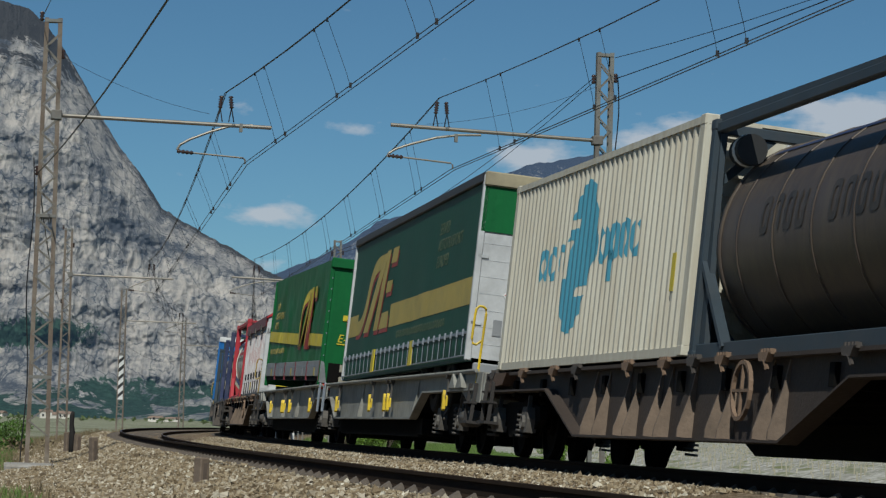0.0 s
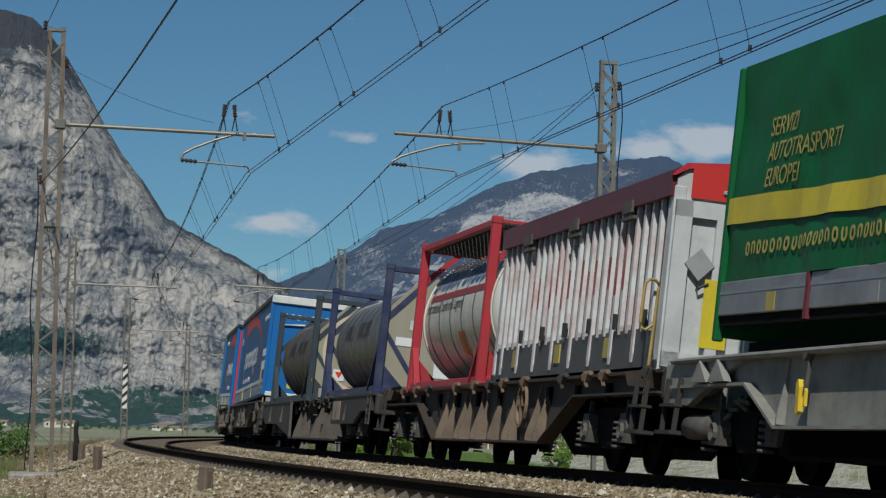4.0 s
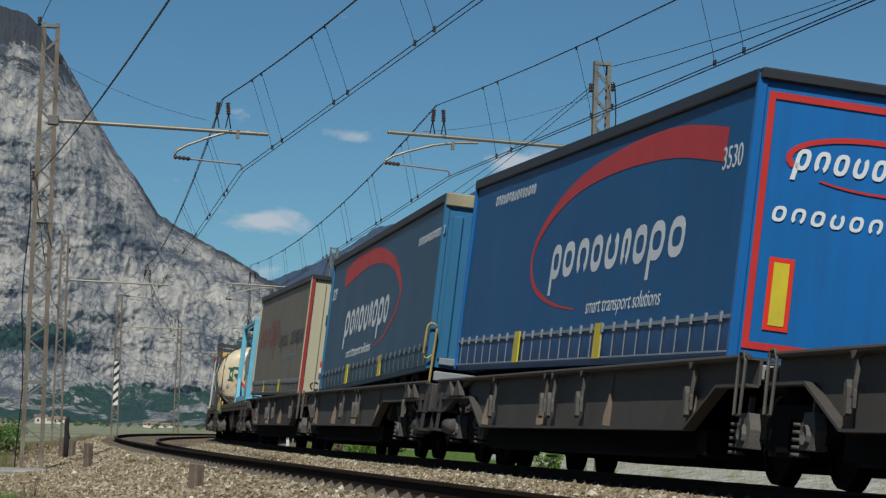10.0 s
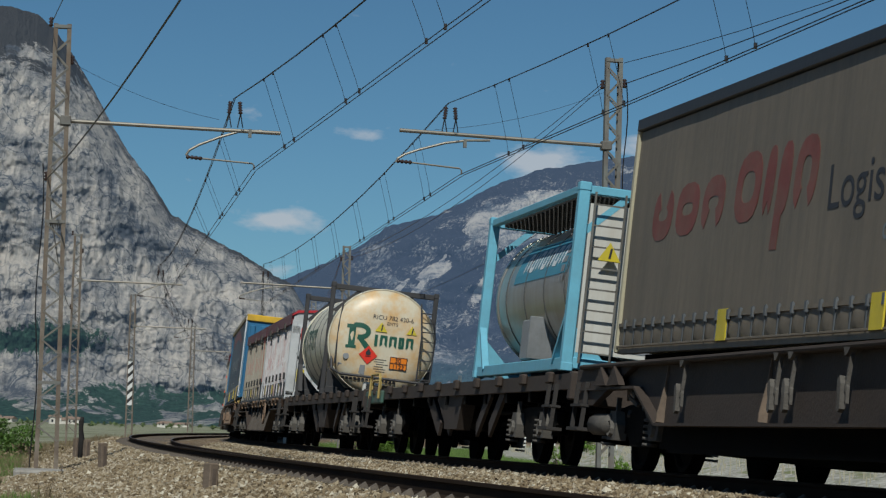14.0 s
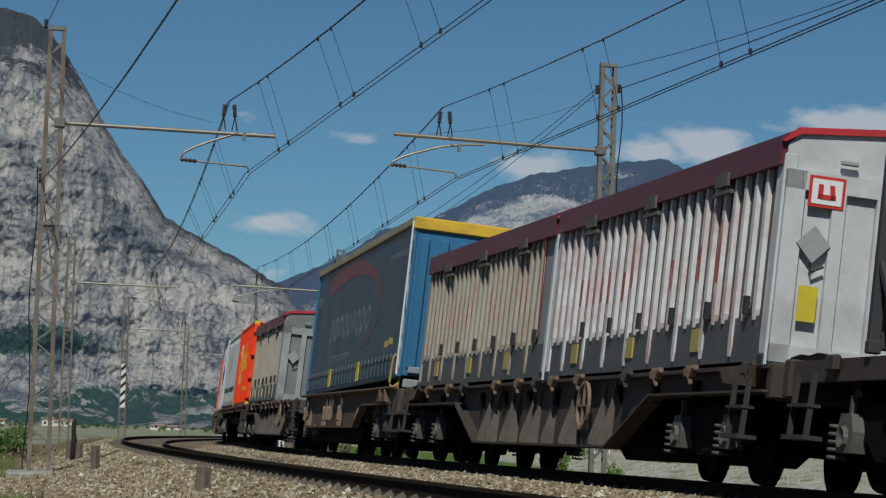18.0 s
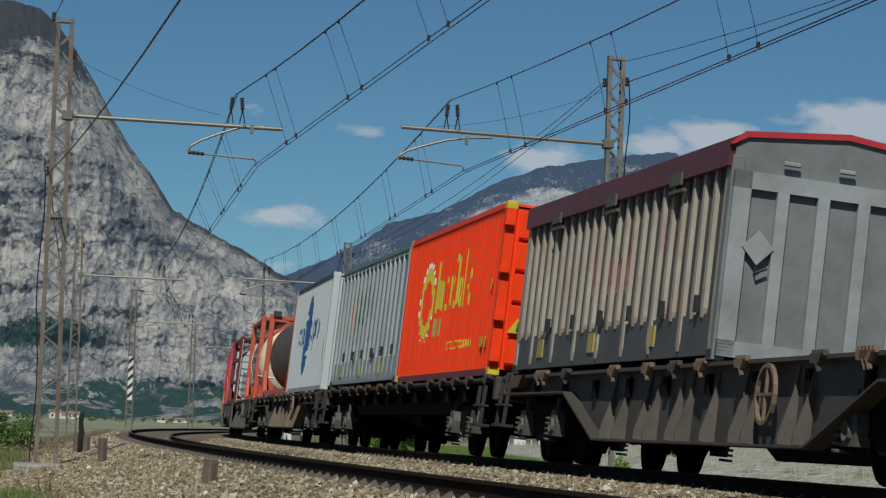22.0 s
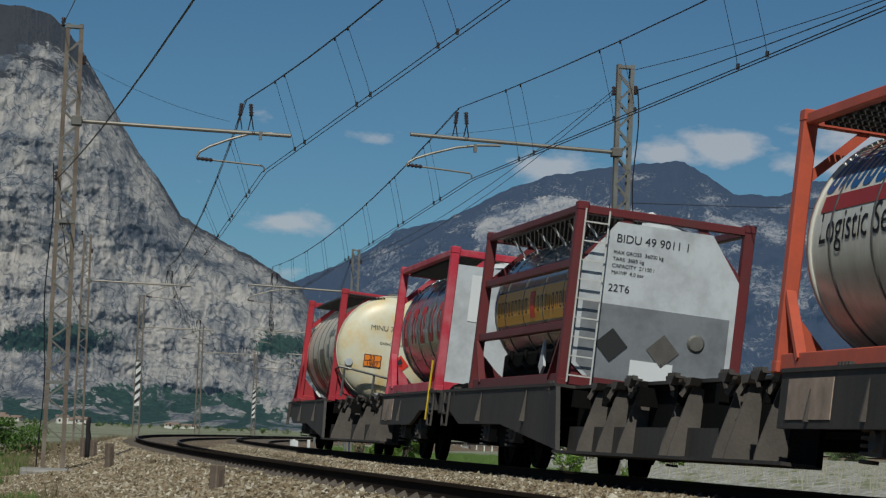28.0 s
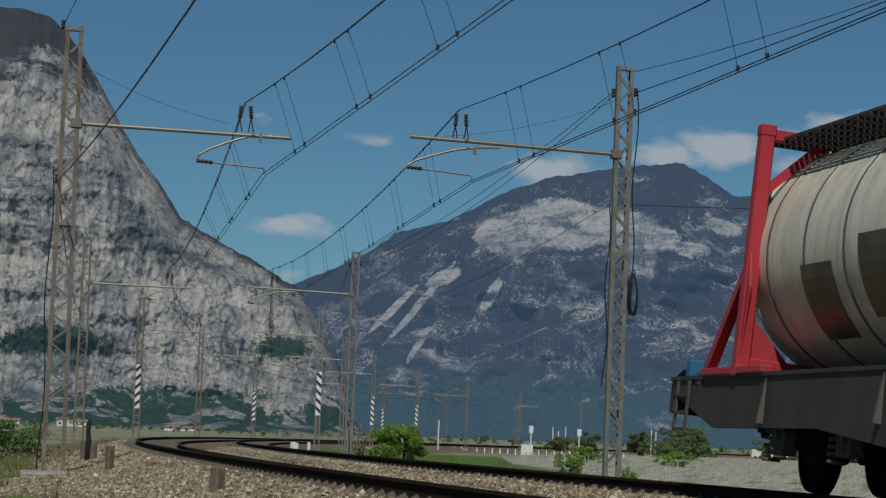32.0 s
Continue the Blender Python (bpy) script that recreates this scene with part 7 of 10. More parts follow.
def ribbed_container(L, H, label, rib, panel, nribs, tarp=True, door="door_white", cover="tarp_red", base="bulk_base", tall_rib=0.095, reds=None, plain=0.0):
    """Open-top bulk container: slender upright ribs on dark panels, a base band, a tarpaulin roof and a braced door end."""
    W = 2.46
    ob = thing("bulk_container", label, "container", "containers")
    top = H - (0.42 if tarp else 0.20)
    for sd in (1, -1):
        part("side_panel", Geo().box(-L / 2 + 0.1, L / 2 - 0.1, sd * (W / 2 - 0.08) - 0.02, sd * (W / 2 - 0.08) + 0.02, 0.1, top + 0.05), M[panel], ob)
        part("base_band", Geo().box(-L / 2 + 0.08, L / 2 - 0.08, sd * (W / 2 - 0.05) - 0.02, sd * (W / 2 - 0.05) + 0.02, 0.06, 0.50), M[base], ob)
    for k in range(nribs):
        x = -L / 2 + 0.14 + (L - 0.28) * k / (nribs - 1)
        if x < -L / 2 + plain:
            continue
        foot = 0.46 if tarp and k % 3 else 0.12
        g = Geo().prism([(x - tall_rib * 0.25, foot), (x + tall_rib * 0.25, foot), (x + tall_rib * 0.55, foot + 0.10), (x + tall_rib * 0.45, top - 0.10), (x, top + 0.04), (x - tall_rib * 0.45, top - 0.12), (x - tall_rib * 0.55, foot + 0.10)], W / 2 - 0.062, W / 2 - 0.010)
        rb = part("rib", g, M[rib], ob)
        if reds and reds[0] <= k <= reds[1]:
            word = noise.noise((k * 0.55, reds[2] * 3.0, 1.0))
            z, h = reds[2] + 0.20 * noise.noise((k * 0.9, reds[2], 6.0)), 0.30 + 0.55 * abs(noise.noise((k * 0.7, reds[2], 9.0)))
            if word > -0.16:
                part("red_mark", Geo().box(x - tall_rib * 0.42, x + tall_rib * 0.42, W / 2 - 0.02, W / 2 - 0.007, z, z + h).box(x + tall_rib, x + (L - 0.28) / (nribs - 1) - tall_rib, W / 2 - 0.07, W / 2 - 0.057, z - 0.1, z + h * 0.8), M["red_faded"], rb, "patch of faded red writing")
    part("far_side_rib", Geo().box(-L / 2 + 0.14, L / 2 - 0.14, -W / 2 + 0.005, -W / 2 + 0.03, 0.1, top), M[rib], ob)
    if tarp:
        g = Geo().prism([(W / 2 + 0.035, top - 0.02), (W / 2 + 0.03, top + 0.26), (W / 2 - 0.12, H - 0.08), (0, H + 0.04), (-W / 2 + 0.12, H - 0.08), (-W / 2 - 0.03, top + 0.26), (-W / 2 - 0.035, top - 0.02)], -L / 2 + 0.01, L / 2 + 0.02, "x")
        tp = part("tarpaulin", g, M[cover], ob, "dark red rolled tarpaulin roof")
        g = Geo().prism([(W / 2 + 0.04, top + 0.20), (W / 2 - 0.11, H - 0.07), (0, H + 0.05), (-W / 2 + 0.11, H - 0.07), (-W / 2 - 0.04, top + 0.20), (-W / 2 - 0.01, top + 0.20), (-W / 2 + 0.14, H - 0.13), (0, H - 0.015), (W / 2 - 0.14, H - 0.13), (W / 2 + 0.01, top + 0.20)], -L / 2 - 0.05, -L / 2 + 0.01, "x")
        part("tarpaulin_edge", g, M["tarp_bright"], tp, "brighter red folded edge")
        for k in range(3):
            x = -L / 2 + L * (0.2 + 0.3 * k)
            part("tarpaulin_catch", Geo().box(x - 0.22, x + 0.22, W / 2 + 0.03, W / 2 + 0.06, top - 0.08, top + 0.06).box(x - 0.30, x + 0.3, W / 2, W / 2 + 0.045, top - 0.16, top - 0.12), M["axlebox"], ob)
    else:
        part("top_rail", Geo().box(-L / 2, L / 2, W / 2 - 0.14, W / 2 - 0.02, top - 0.02, top + 0.06).box(-L / 2, L / 2, -W / 2 + 0.02, -W / 2 + 0.14, top - 0.02, top + 0.06), M[rib], ob)
        part("roof_cover", Geo().prism([(W / 2, top + 0.06), (W / 2 - 0.05, H - 0.04), (W / 2 - 0.2, H), (-W / 2 + 0.2, H), (-W / 2, top + 0.06)], -L / 2, L / 2, "x"), M[cover], ob, "dark green rolled cover")
    rng = random.Random(int(L * 1000 + nribs))
    for k in range(6):
        x = -L / 2 + 0.7 + k * (L - 1.2) / 6
        part("side_latch", Geo().box(x - 0.04, x + 0.04, W / 2 - 0.02, W / 2 + 0.03, 0.52, 0.70), M["board_black"], ob)
        if k % 2:
            part("placard", Geo().box(x + 0.25, x + 0.55, W / 2 - 0.03, W / 2 - 0.012, 0.2, 0.44), M["sand_yellow"], ob, "yellow data placard")
    for e in (-1, 1):
        x = e * (L / 2 - 0.05)
        for sd in (1, -1):
            part("corner_post", Geo().box(x - 0.07, x + 0.07, sd * (W / 2 - 0.08) - 0.07, sd * (W / 2 - 0.08) + 0.07, 0, top + 0.1, 0.015), M[door if e < 0 else rib], ob)
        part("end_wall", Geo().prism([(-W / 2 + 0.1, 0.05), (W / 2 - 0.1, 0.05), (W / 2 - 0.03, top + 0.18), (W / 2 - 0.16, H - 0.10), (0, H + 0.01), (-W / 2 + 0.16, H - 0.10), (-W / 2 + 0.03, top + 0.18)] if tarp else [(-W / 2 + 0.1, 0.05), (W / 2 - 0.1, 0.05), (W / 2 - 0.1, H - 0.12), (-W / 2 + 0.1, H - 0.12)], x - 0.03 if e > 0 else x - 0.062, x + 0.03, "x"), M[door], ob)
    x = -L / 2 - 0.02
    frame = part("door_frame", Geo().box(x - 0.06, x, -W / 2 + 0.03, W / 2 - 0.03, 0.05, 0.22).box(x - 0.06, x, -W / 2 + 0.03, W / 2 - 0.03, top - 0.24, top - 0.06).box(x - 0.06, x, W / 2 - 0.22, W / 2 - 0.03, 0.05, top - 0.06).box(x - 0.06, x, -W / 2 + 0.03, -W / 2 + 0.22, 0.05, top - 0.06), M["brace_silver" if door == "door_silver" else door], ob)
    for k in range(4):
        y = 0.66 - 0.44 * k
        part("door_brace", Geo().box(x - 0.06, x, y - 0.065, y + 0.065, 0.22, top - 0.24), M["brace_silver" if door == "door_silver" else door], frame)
    for y in (0.88, -0.85):
        g = Geo().prism([(y - 0.17, 1.20), (y, 1.38), (y + 0.17, 1.20), (y, 1.02)], x - 0.078, x - 0.061, "x")
        part("tipping_plate", g, M["brace_silver"], frame, "diamond-shaped steel plate")
        part("plate_hook", Geo().tube([(x - 0.07, y + 0.02, 1.02), (x - 0.075, y, 0.94), (x - 0.07, y - 0.12, 1.00)], 0.016, 5), M["board_black"], frame)
    for y in (0.6, 0.0, -0.6):
        part("door_clamp", Geo().box(x - 0.08, x - 0.04, y - 0.09, y + 0.09, top + 0.04, top + 0.09, 0.012), M["brace_silver"], frame)
    castings(ob, L, 0.13, W, "bulk_base")
    return ob


CLOTH = {}


def cloth_y(key, x, z):
    """How far a curtain stands out at a point: long shallow waves and soft unevenness."""
    L, cb, ctop, ph, loose = key
    j = (z - cb) / (ctop - cb)
    return 1.255 + (1 - max(0.0, j) ** 6) * (0.006 * math.sin(x * 3.0 + ph) * (1 - 0.6 * j) + 0.012 * noise.noise((x * 0.8, z * 0.7, ph)) + (0.060 * noise.noise((x * 1.1 + z * 0.5, z * 1.2, ph)) + 0.026 * noise.noise((x * 2.4 - z * 1.4, z * 1.8, ph + 4)) + 0.010 * math.sin(x * 4.7 + z * 1.8 + ph) if loose else 0.0))


def cloth(name, polys, material, ob, z=0.0, label="", lift=0.003):
    """Print on a curtain, following its waves; outlines read from the far end of the trailer."""
    key = CLOTH[ob.name]
    lift += 0.022 if key[4] else 0.0
    cut = []
    for p in polys:
        if p[0] != "strip" and len(p) == 4 and abs(p[1][0] - p[0][0]) > 0.4:
            m = int(abs(p[1][0] - p[0][0]) / 0.22) + 1
            mixp = lambda a, b, f: (a[0] + (b[0] - a[0]) * f, a[1] + (b[1] - a[1]) * f)
            cut.append(("strip", [(mixp(p[0], p[1], k / m), mixp(p[3], p[2], k / m)) for k in range(m + 1)]))
        else:
            cut.append(p)
    for one in ([[p] for p in cut] if name.startswith(("brand", "address", "yellow_band")) else [cut]):
        g = flat(one, (key[0] / 2, 0.0, z), "side", 0.002)
        g.v = [(x, cloth_y(key, x, zz) + y + lift, zz) for x, y, zz in g.v]
        part(name, g, M[material], ob, label)


def cloth_words(name, words, material, ob, x, z, size, slant=0.0, squeeze=1.0):
    key = CLOTH[ob.name]
    t = lettering(name, words, M[material], ob, (key[0] / 2 - x, 0.0, z), size, slant, squeeze=squeeze)
    for v in t.data.vertices:
        v.co.y += cloth_y(key, v.co.x, v.co.z) + (0.016 if key[4] else 0.004)
    return t


def wrap_end(ob, xe, xa, zc, r):
    """Lay the prints of a tank's near end on its dished surface."""
    def curve(y, z):
        c = min(1.0, math.hypot(y, z - zc) / r) ** (1 / 0.55)
        return xa + (xe - xa) * (1 - c * c) ** 0.6
    done = set()
    for ch in list(ob.children_recursive):
        if ch.type == "MESH" and ch.name.split(".")[0] in ("brand_shape", "lettering", "hazard_plate", "plate_line", "plate_numbers", "hazard_diamond", "flame", "warning_triangle", "warning_mark", "small_print_bars", "grey_patch", "name_bars"):
            if ch.data.name in done or max(v.co.x for v in ch.data.vertices) > xe + 0.06:
                continue
            done.add(ch.data.name)
            off = 0.004 if ch.name.startswith(("lettering", "small", "brand")) else 0.014
            for v in ch.data.vertices:
                v.co.x = curve(v.co.y, v.co.z) + (v.co.x - (xe - 0.02)) - off


def trailer(L, H, label, side, end, hem, roof_edge="pelmet", straps="strap", hem_h=0.34, n_straps=26, roof="pelmet", kind="panels", boards=False, border=None, lift=0.0):
    """Curtain-sided road trailer: pelmet, curtain with gentle waves, strapped hem, end doors, chassis and wheels."""
    W = 2.55
    ob = thing("road_trailer", label, "trailer", "trailers")
    b = 0.0
    board_h = 0.55 if boards else 0.0
    ctop = H - (0.14 if roof_edge else 0.02)
    cb = b + (board_h if boards else hem_h)
    nx, nz = (160, 22) if boards else (110, 14)
    rng = random.Random(int(L * 977 + H * 31))
    ph = rng.uniform(0, 9)
    CLOTH[ob.name] = key = (L, cb, ctop, ph, boards)
    for sd in (1, -1):
        g = Geo()
        for i in range(nx + 1):
            for j in range(nz + 1):
                x, z = -L / 2 + 0.06 + (L - 0.12) * i / nx, cb + (ctop - cb) * j / nz
                g.v.append((x, sd * cloth_y(key, x, z), z))
        for i in range(nx):
            for j in range(nz):
                g.f.append((i * (nz + 1) + j, (i + 1) * (nz + 1) + j, (i + 1) * (nz + 1) + j + 1, i * (nz + 1) + j + 1))
        part("curtain", g, M[side], ob, smooth=True)
    if roof_edge:
        part("pelmet_rail", Geo().box(-L / 2, L / 2, W / 2 - 0.06, W / 2 + 0.03, H - 0.13, H + 0.01, 0.012).box(-L / 2, L / 2, -W / 2 - 0.03, -W / 2 + 0.06, H - 0.13, H + 0.01, 0.012), M[roof_edge], ob)
    part("roof", Geo().prism([(W / 2 - 0.02, H - 0.02), (W / 2 - 0.25, H + 0.02), (-W / 2 + 0.25, H + 0.02), (-W / 2 + 0.02, H - 0.02)], -L / 2 + 0.02, L / 2 - 0.02, "x"), M[roof], ob)
    if boards:
        nb = 5
        for k in range(nb):
            x0, x1 = -L / 2 + k * L / nb, -L / 2 + (k + 1) * L / nb - 0.07
            part("drop_board", Geo().box(x0 + 0.06, x1, W / 2 - 0.03, W / 2 + 0.01, b + 0.21, b + board_h, 0.01), M["alu"], ob, "aluminium drop side board")
            part("board_post", Geo().box(x0 - 0.04, x0 + 0.05, W / 2 - 0.03, W / 2 + 0.02, b + 0.12, b + board_h), M["stanchion"], ob, "dark red stanchion")
            part("board_stripe", Geo().box(x0 + 0.06, x1, W / 2 + 0.01, W / 2 + 0.014, b + 0.42, b + 0.45), M["strap_pale"], ob, "pale stripe along the boards")
            part("board_plate", Geo().box(x0 + 0.9, x0 + 1.15, W / 2 + 0.01, W / 2 + 0.016, b + 0.22, b + 0.40), M["grey_patch"] if k % 2 else M["sand_yellow"], ob, "small plate on the boards")
    else:
        g, m = Geo(), 4 * n_straps
        for i in range(m + 1):
            x = -L / 2 + 0.05 + (L - 0.1) * i / m
            bulge = 0.012 * math.sin(i * 1.5708) + 0.010 * noise.noise((x * 2.3, ph, 2.0))
            for f, o in ((0.0, -0.030), (0.35, -0.010 + bulge), (0.7, -0.012 + bulge * 0.7), (1.0, -0.012)):
                g.v.append((x, W / 2 + o, b + 0.02 + hem_h * f))
        for i in range(m):
            for k in range(3):
                g.f.append((4 * i + k, 4 * i + 4 + k, 4 * i + 5 + k, 4 * i + 1 + k))
        part("hem", g, M[hem], ob, smooth=True)
        part("hem_rod", Geo().tube([(-L / 2 + 0.05, W / 2 + 0.004, b + 0.03), (L / 2 - 0.05, W / 2 + 0.004, b + 0.03)], 0.014, 5), M["strap_pale"] if straps == "strap_pale" else M[hem], ob)
        part("hem_band", Geo().box(-L / 2 + 0.05, L / 2 - 0.05, W / 2 - 0.012, W / 2 + 0.010, b + hem_h + 0.02, b + hem_h + 0.06), M["strap_pale"] if straps == "strap_pale" else M[hem], ob)
        for k in range(n_straps):
            x = -L / 2 + 0.35 + (L - 0.7) * k / (n_straps - 1)
            g = Geo().beam((x, W / 2 + 0.012, b + hem_h + 0.10), (x + 0.03, W / 2 + 0.004, b + 0.04), 0.022, 0.010)
            g.box(x - 0.026, x + 0.026, W / 2, W / 2 + 0.028, b + hem_h - 0.01, b + hem_h + 0.09)
            part("strap", g, M[straps], ob)
        for f in (0.30, 0.62):
            x = L / 2 - f * L
            part("grab_plate", Geo().box(x - 0.16, x + 0.16, W / 2 + 0.004, W / 2 + 0.022, b + 0.02, b + hem_h + 0.10), M["yellow"], ob, "yellow lifting mark")
    rz = b + (0.16 if boards else 0.0)
    part("side_rave", Geo().box(-L / 2, L / 2, W / 2 - 0.10, W / 2 - 0.02, rz - 0.05, rz + 0.04).box(-L / 2, L / 2, -W / 2 + 0.02, -W / 2 + 0.10, rz - 0.05, rz + 0.04), M["under"] if boards else M[hem], ob)
    # ends
    for e in (-1, 1):
        x = e * L / 2
        part("end_wall", Geo().box(x - 0.03, x + 0.03, -W / 2 + 0.05, W / 2 - 0.05, b, H - 0.03), M[end], ob)
        for sd in (1, -1):
            part("corner_post", Geo().box(x - 0.05, x + 0.05, sd * (W / 2 - 0.03) - 0.05, sd * (W / 2 - 0.03) + 0.045, b - 0.04, H - 0.03, 0.012), M[end], ob)
    x = -L / 2 - 0.035
    if kind == "ribs":
        for k in range(7):
            y = 1.05 - k * 0.35
            part("panel_rib", Geo().box(x - 0.05, x + 0.005, y - 0.085, y + 0.085, b + 0.12, H - 0.34, 0.02), M[end], ob)
        part("end_bumper", Geo().box(x - 0.06, x + 0.02, -1.1, 1.1, b + 0.04, b + 0.16, 0.015), M["strap_pale"], ob)
    elif kind == "doors":
        part("door_gap", Geo().box(x - 0.004, x + 0.003, -0.008, 0.008, b + 0.06, H - 0.2), M["board_black"], ob)
        for y in (0.95, 0.25, -0.25, -0.95):
            part("lock_bar", Geo().tube([(x - 0.03, y, b + 0.05), (x - 0.03, y, H - 0.18)], 0.016, 6), M[end], ob)
        for z in (0.3, 0.9, 1.5, 2.1):
            part("hinge", Geo().box(x - 0.03, x + 0.03, W / 2 - 0.09, W / 2 + 0.02, b + z, b + z + 0.09), M[end], ob)
    if border:
        g = flat([rect(0.0, 0.0, 2.34, 0.07), rect(0.0, H - 0.35, 2.34, 0.07), rect(0.0, 0.07, 0.07, H - 0.42), rect(2.27, 0.07, 0.07, H - 0.42)], (x - 0.008, 1.17, b + 0.08), "end")
        part("border_stripe", g, M[border], ob, "red border stripe")
    # header at the near end
    part("header", Geo().box(-L / 2 - 0.10, -L / 2 + 0.06, -W / 2 - 0.005, W / 2 + 0.005, H - 0.20 if roof != "pelmet" else H - 0.10, H + 0.02, 0.02), M[roof], ob)
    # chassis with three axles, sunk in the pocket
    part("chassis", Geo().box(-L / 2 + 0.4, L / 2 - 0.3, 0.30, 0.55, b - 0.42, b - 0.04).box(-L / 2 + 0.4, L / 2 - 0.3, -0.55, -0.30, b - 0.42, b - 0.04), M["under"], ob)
    # near-black sheet standing in for the shade under the trailer
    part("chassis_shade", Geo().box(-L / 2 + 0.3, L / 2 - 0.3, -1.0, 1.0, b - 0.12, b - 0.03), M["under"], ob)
    for k in range(3):
        for sd in (1, -1):
            g = Geo().lathe([(sd * 0.80, 0.2), (sd * 0.80, 0.44), (sd * 1.08, 0.44), (sd * 1.10, 0.40), (sd * 1.10, 0.24), (sd * 1.02, 0.20), (sd * 1.02, 0.0)], "y", (-L / 2 + 2.2 + 1.25 * k, 0, b - 0.32), 16)
            part("wheel", g, M["tyre"], ob)
    part("bumper", Geo().box(-L / 2 - 0.05, -L / 2 + 0.05, -1.15, 1.15, b - 0.22, b - 0.06, 0.02), M["grey_patch"], ob)
    return ob


def tank(L, label, shell, dome, frame, r=1.15, zc=1.36, H=2.55, posts=6.06, braces="foot", bands=6, walkway=True, ladder=True, protrude=0.0, top_rails=True, base_rails=True, pw=0.072, tail=0.0, knee=(0.58, 0.54), low_knee=None):
    """Tank container: banded barrel with dished ends in an open frame of posts, rails and braces."""
    ob = thing("tank_container", label, "tank container", "containers")
    W = 2.44
    x0, x1 = -posts / 2 + 0.14 - protrude, posts / 2 - 0.14 + tail
    barrel0, barrel1 = x0 + 0.32, x1 - 0.32
    part("barrel", Geo().lathe([(barrel0, r), (barrel1, r)], "x", (0, 0, zc), 48), M[shell], ob, smooth=True)
    for e, xa, xb in ((-1, barrel0, x0), (1, barrel1, x1)):
        prof = [(xa, r)]
        for k in range(1, 9):
            a = k / 8 * 1.5708
            prof.append((xa + (xb - xa) * math.sin(a) ** 1.2, r * (math.cos(a) ** 0.55 if k < 8 else 0.0)))
        part("dished_end", Geo().lathe(prof, "x", (0, 0, zc), 48), M[dome if e < 0 else shell], ob, smooth=True)
        part("end_ring", Geo().lathe([(xa - 0.05, r), (xa - 0.05, r + 0.018), (xa + 0.05, r + 0.018), (xa + 0.05, r)], "x", (0, 0, zc), 48), M[shell], ob, smooth=True)
    for k in range(bands):
        x = barrel0 + (barrel1 - barrel0) * (k + 0.5) / bands
        part("band", Geo().lathe([(x - 0.025, r), (x - 0.022, r + 0.010), (x + 0.022, r + 0.010), (x + 0.025, r)], "x", (0, 0, zc), 48), M["band"] if shell != "tank_dark" else M[shell], ob, smooth=True)
    for e in (-1, 1):
        x = e * (posts / 2 - pw)
        W = 2.62 if tail and e > 0 else 2.44
        for sd in (1, -1):
            part("corner_post", Geo().box(x - pw, x + pw, sd * (W / 2 - pw) - pw, sd * (W / 2 - pw) + pw, 0.05, H, 0.012), M[frame], ob)
            part("corner_casting", Geo().box(x - pw - 0.01, x + pw + 0.01, sd * (W / 2 - pw) - pw - 0.006, sd * (W / 2 - pw) + pw + 0.006, H - 0.02, H + 0.10, 0.012), M[frame], ob)
            part("corner_casting", Geo().box(x - pw - 0.01, x + pw + 0.01, sd * (W / 2 - pw) - pw - 0.006, sd * (W / 2 - pw) + pw + 0.006, -0.02, 0.10, 0.012), M[frame], ob)
        part("end_top_rail", Geo().box(x - 0.06, x + 0.06, -W / 2 + 0.1, W / 2 - 0.1, H - 0.06, H + 0.06, 0.012), M[frame], ob)
        part("end_bottom_rail", Geo().box(x - 0.06, x + 0.06, -W / 2 + 0.1, W / 2 - 0.1, 0.02, 0.18, 0.012), M[frame], ob)
        for sd in (1, -1):
            # gussets at the upper corners of the end frame
            part("knee_brace", Geo().beam((x, sd * (W / 2 - 0.12), H - knee[0]), (x, sd * (W / 2 - 0.12 - knee[1]), H - 0.04), 0.05, 0.11 if knee[0] > 0.6 else 0.09), M[frame], ob)
            if low_knee:
                part("knee_brace", Geo().beam((x, sd * (W / 2 - 0.12), low_knee[0]), (x, sd * (W / 2 - 0.12 - low_knee[1]), 0.14), 0.05, 0.09), M[frame], ob)
            part("gusset", Geo().prism([(sd * (W / 2 - 0.12), 0.12), (sd * (W / 2 - 0.12), 0.62), (sd * (W / 2 - 0.60), 0.12)], x - 0.02, x + 0.02, "x"), M[frame], ob)
            # diagonal foot inwards from the post
            if tail and e > 0:
                # this end frame stands inboard of its feet, with braces leaning in to the posts
                part("brace", Geo().beam((x + 1.0, sd * (W / 2 - 0.07), 0.08), (x + 0.04, sd * (W / 2 - 0.07), 1.12), 0.10, 0.10), M[frame], ob)
                part("foot_rail", Geo().box(x - 0.85, x + 1.08, sd * (W / 2 - 0.07) - 0.07, sd * (W / 2 - 0.07) + 0.07, 0.0, 0.08, 0.012), M[frame], ob)
                part("post_gusset", Geo().prism([(x - 0.06, 0.1), (x - 0.16, 0.9), (x - 0.06, 1.3)], sd * (W / 2 - 0.03) - 0.012, sd * (W / 2 - 0.03) + 0.012, "y"), M[frame], ob)
            elif braces == "foot":
                part("brace", Geo().beam((x - e * 0.05, sd * (W / 2 - 0.06), 0.78), (x - e * 0.62, sd * (W / 2 - 0.06), 0.10), 0.10, 0.06), M[frame], ob)
            elif braces == "tall":
                part("brace", Geo().beam((x - e * 0.05, sd * (W / 2 - 0.06), 1.05), (x - e * 1.05, sd * (W / 2 - 0.06), 0.10), 0.11, 0.06), M[frame], ob)
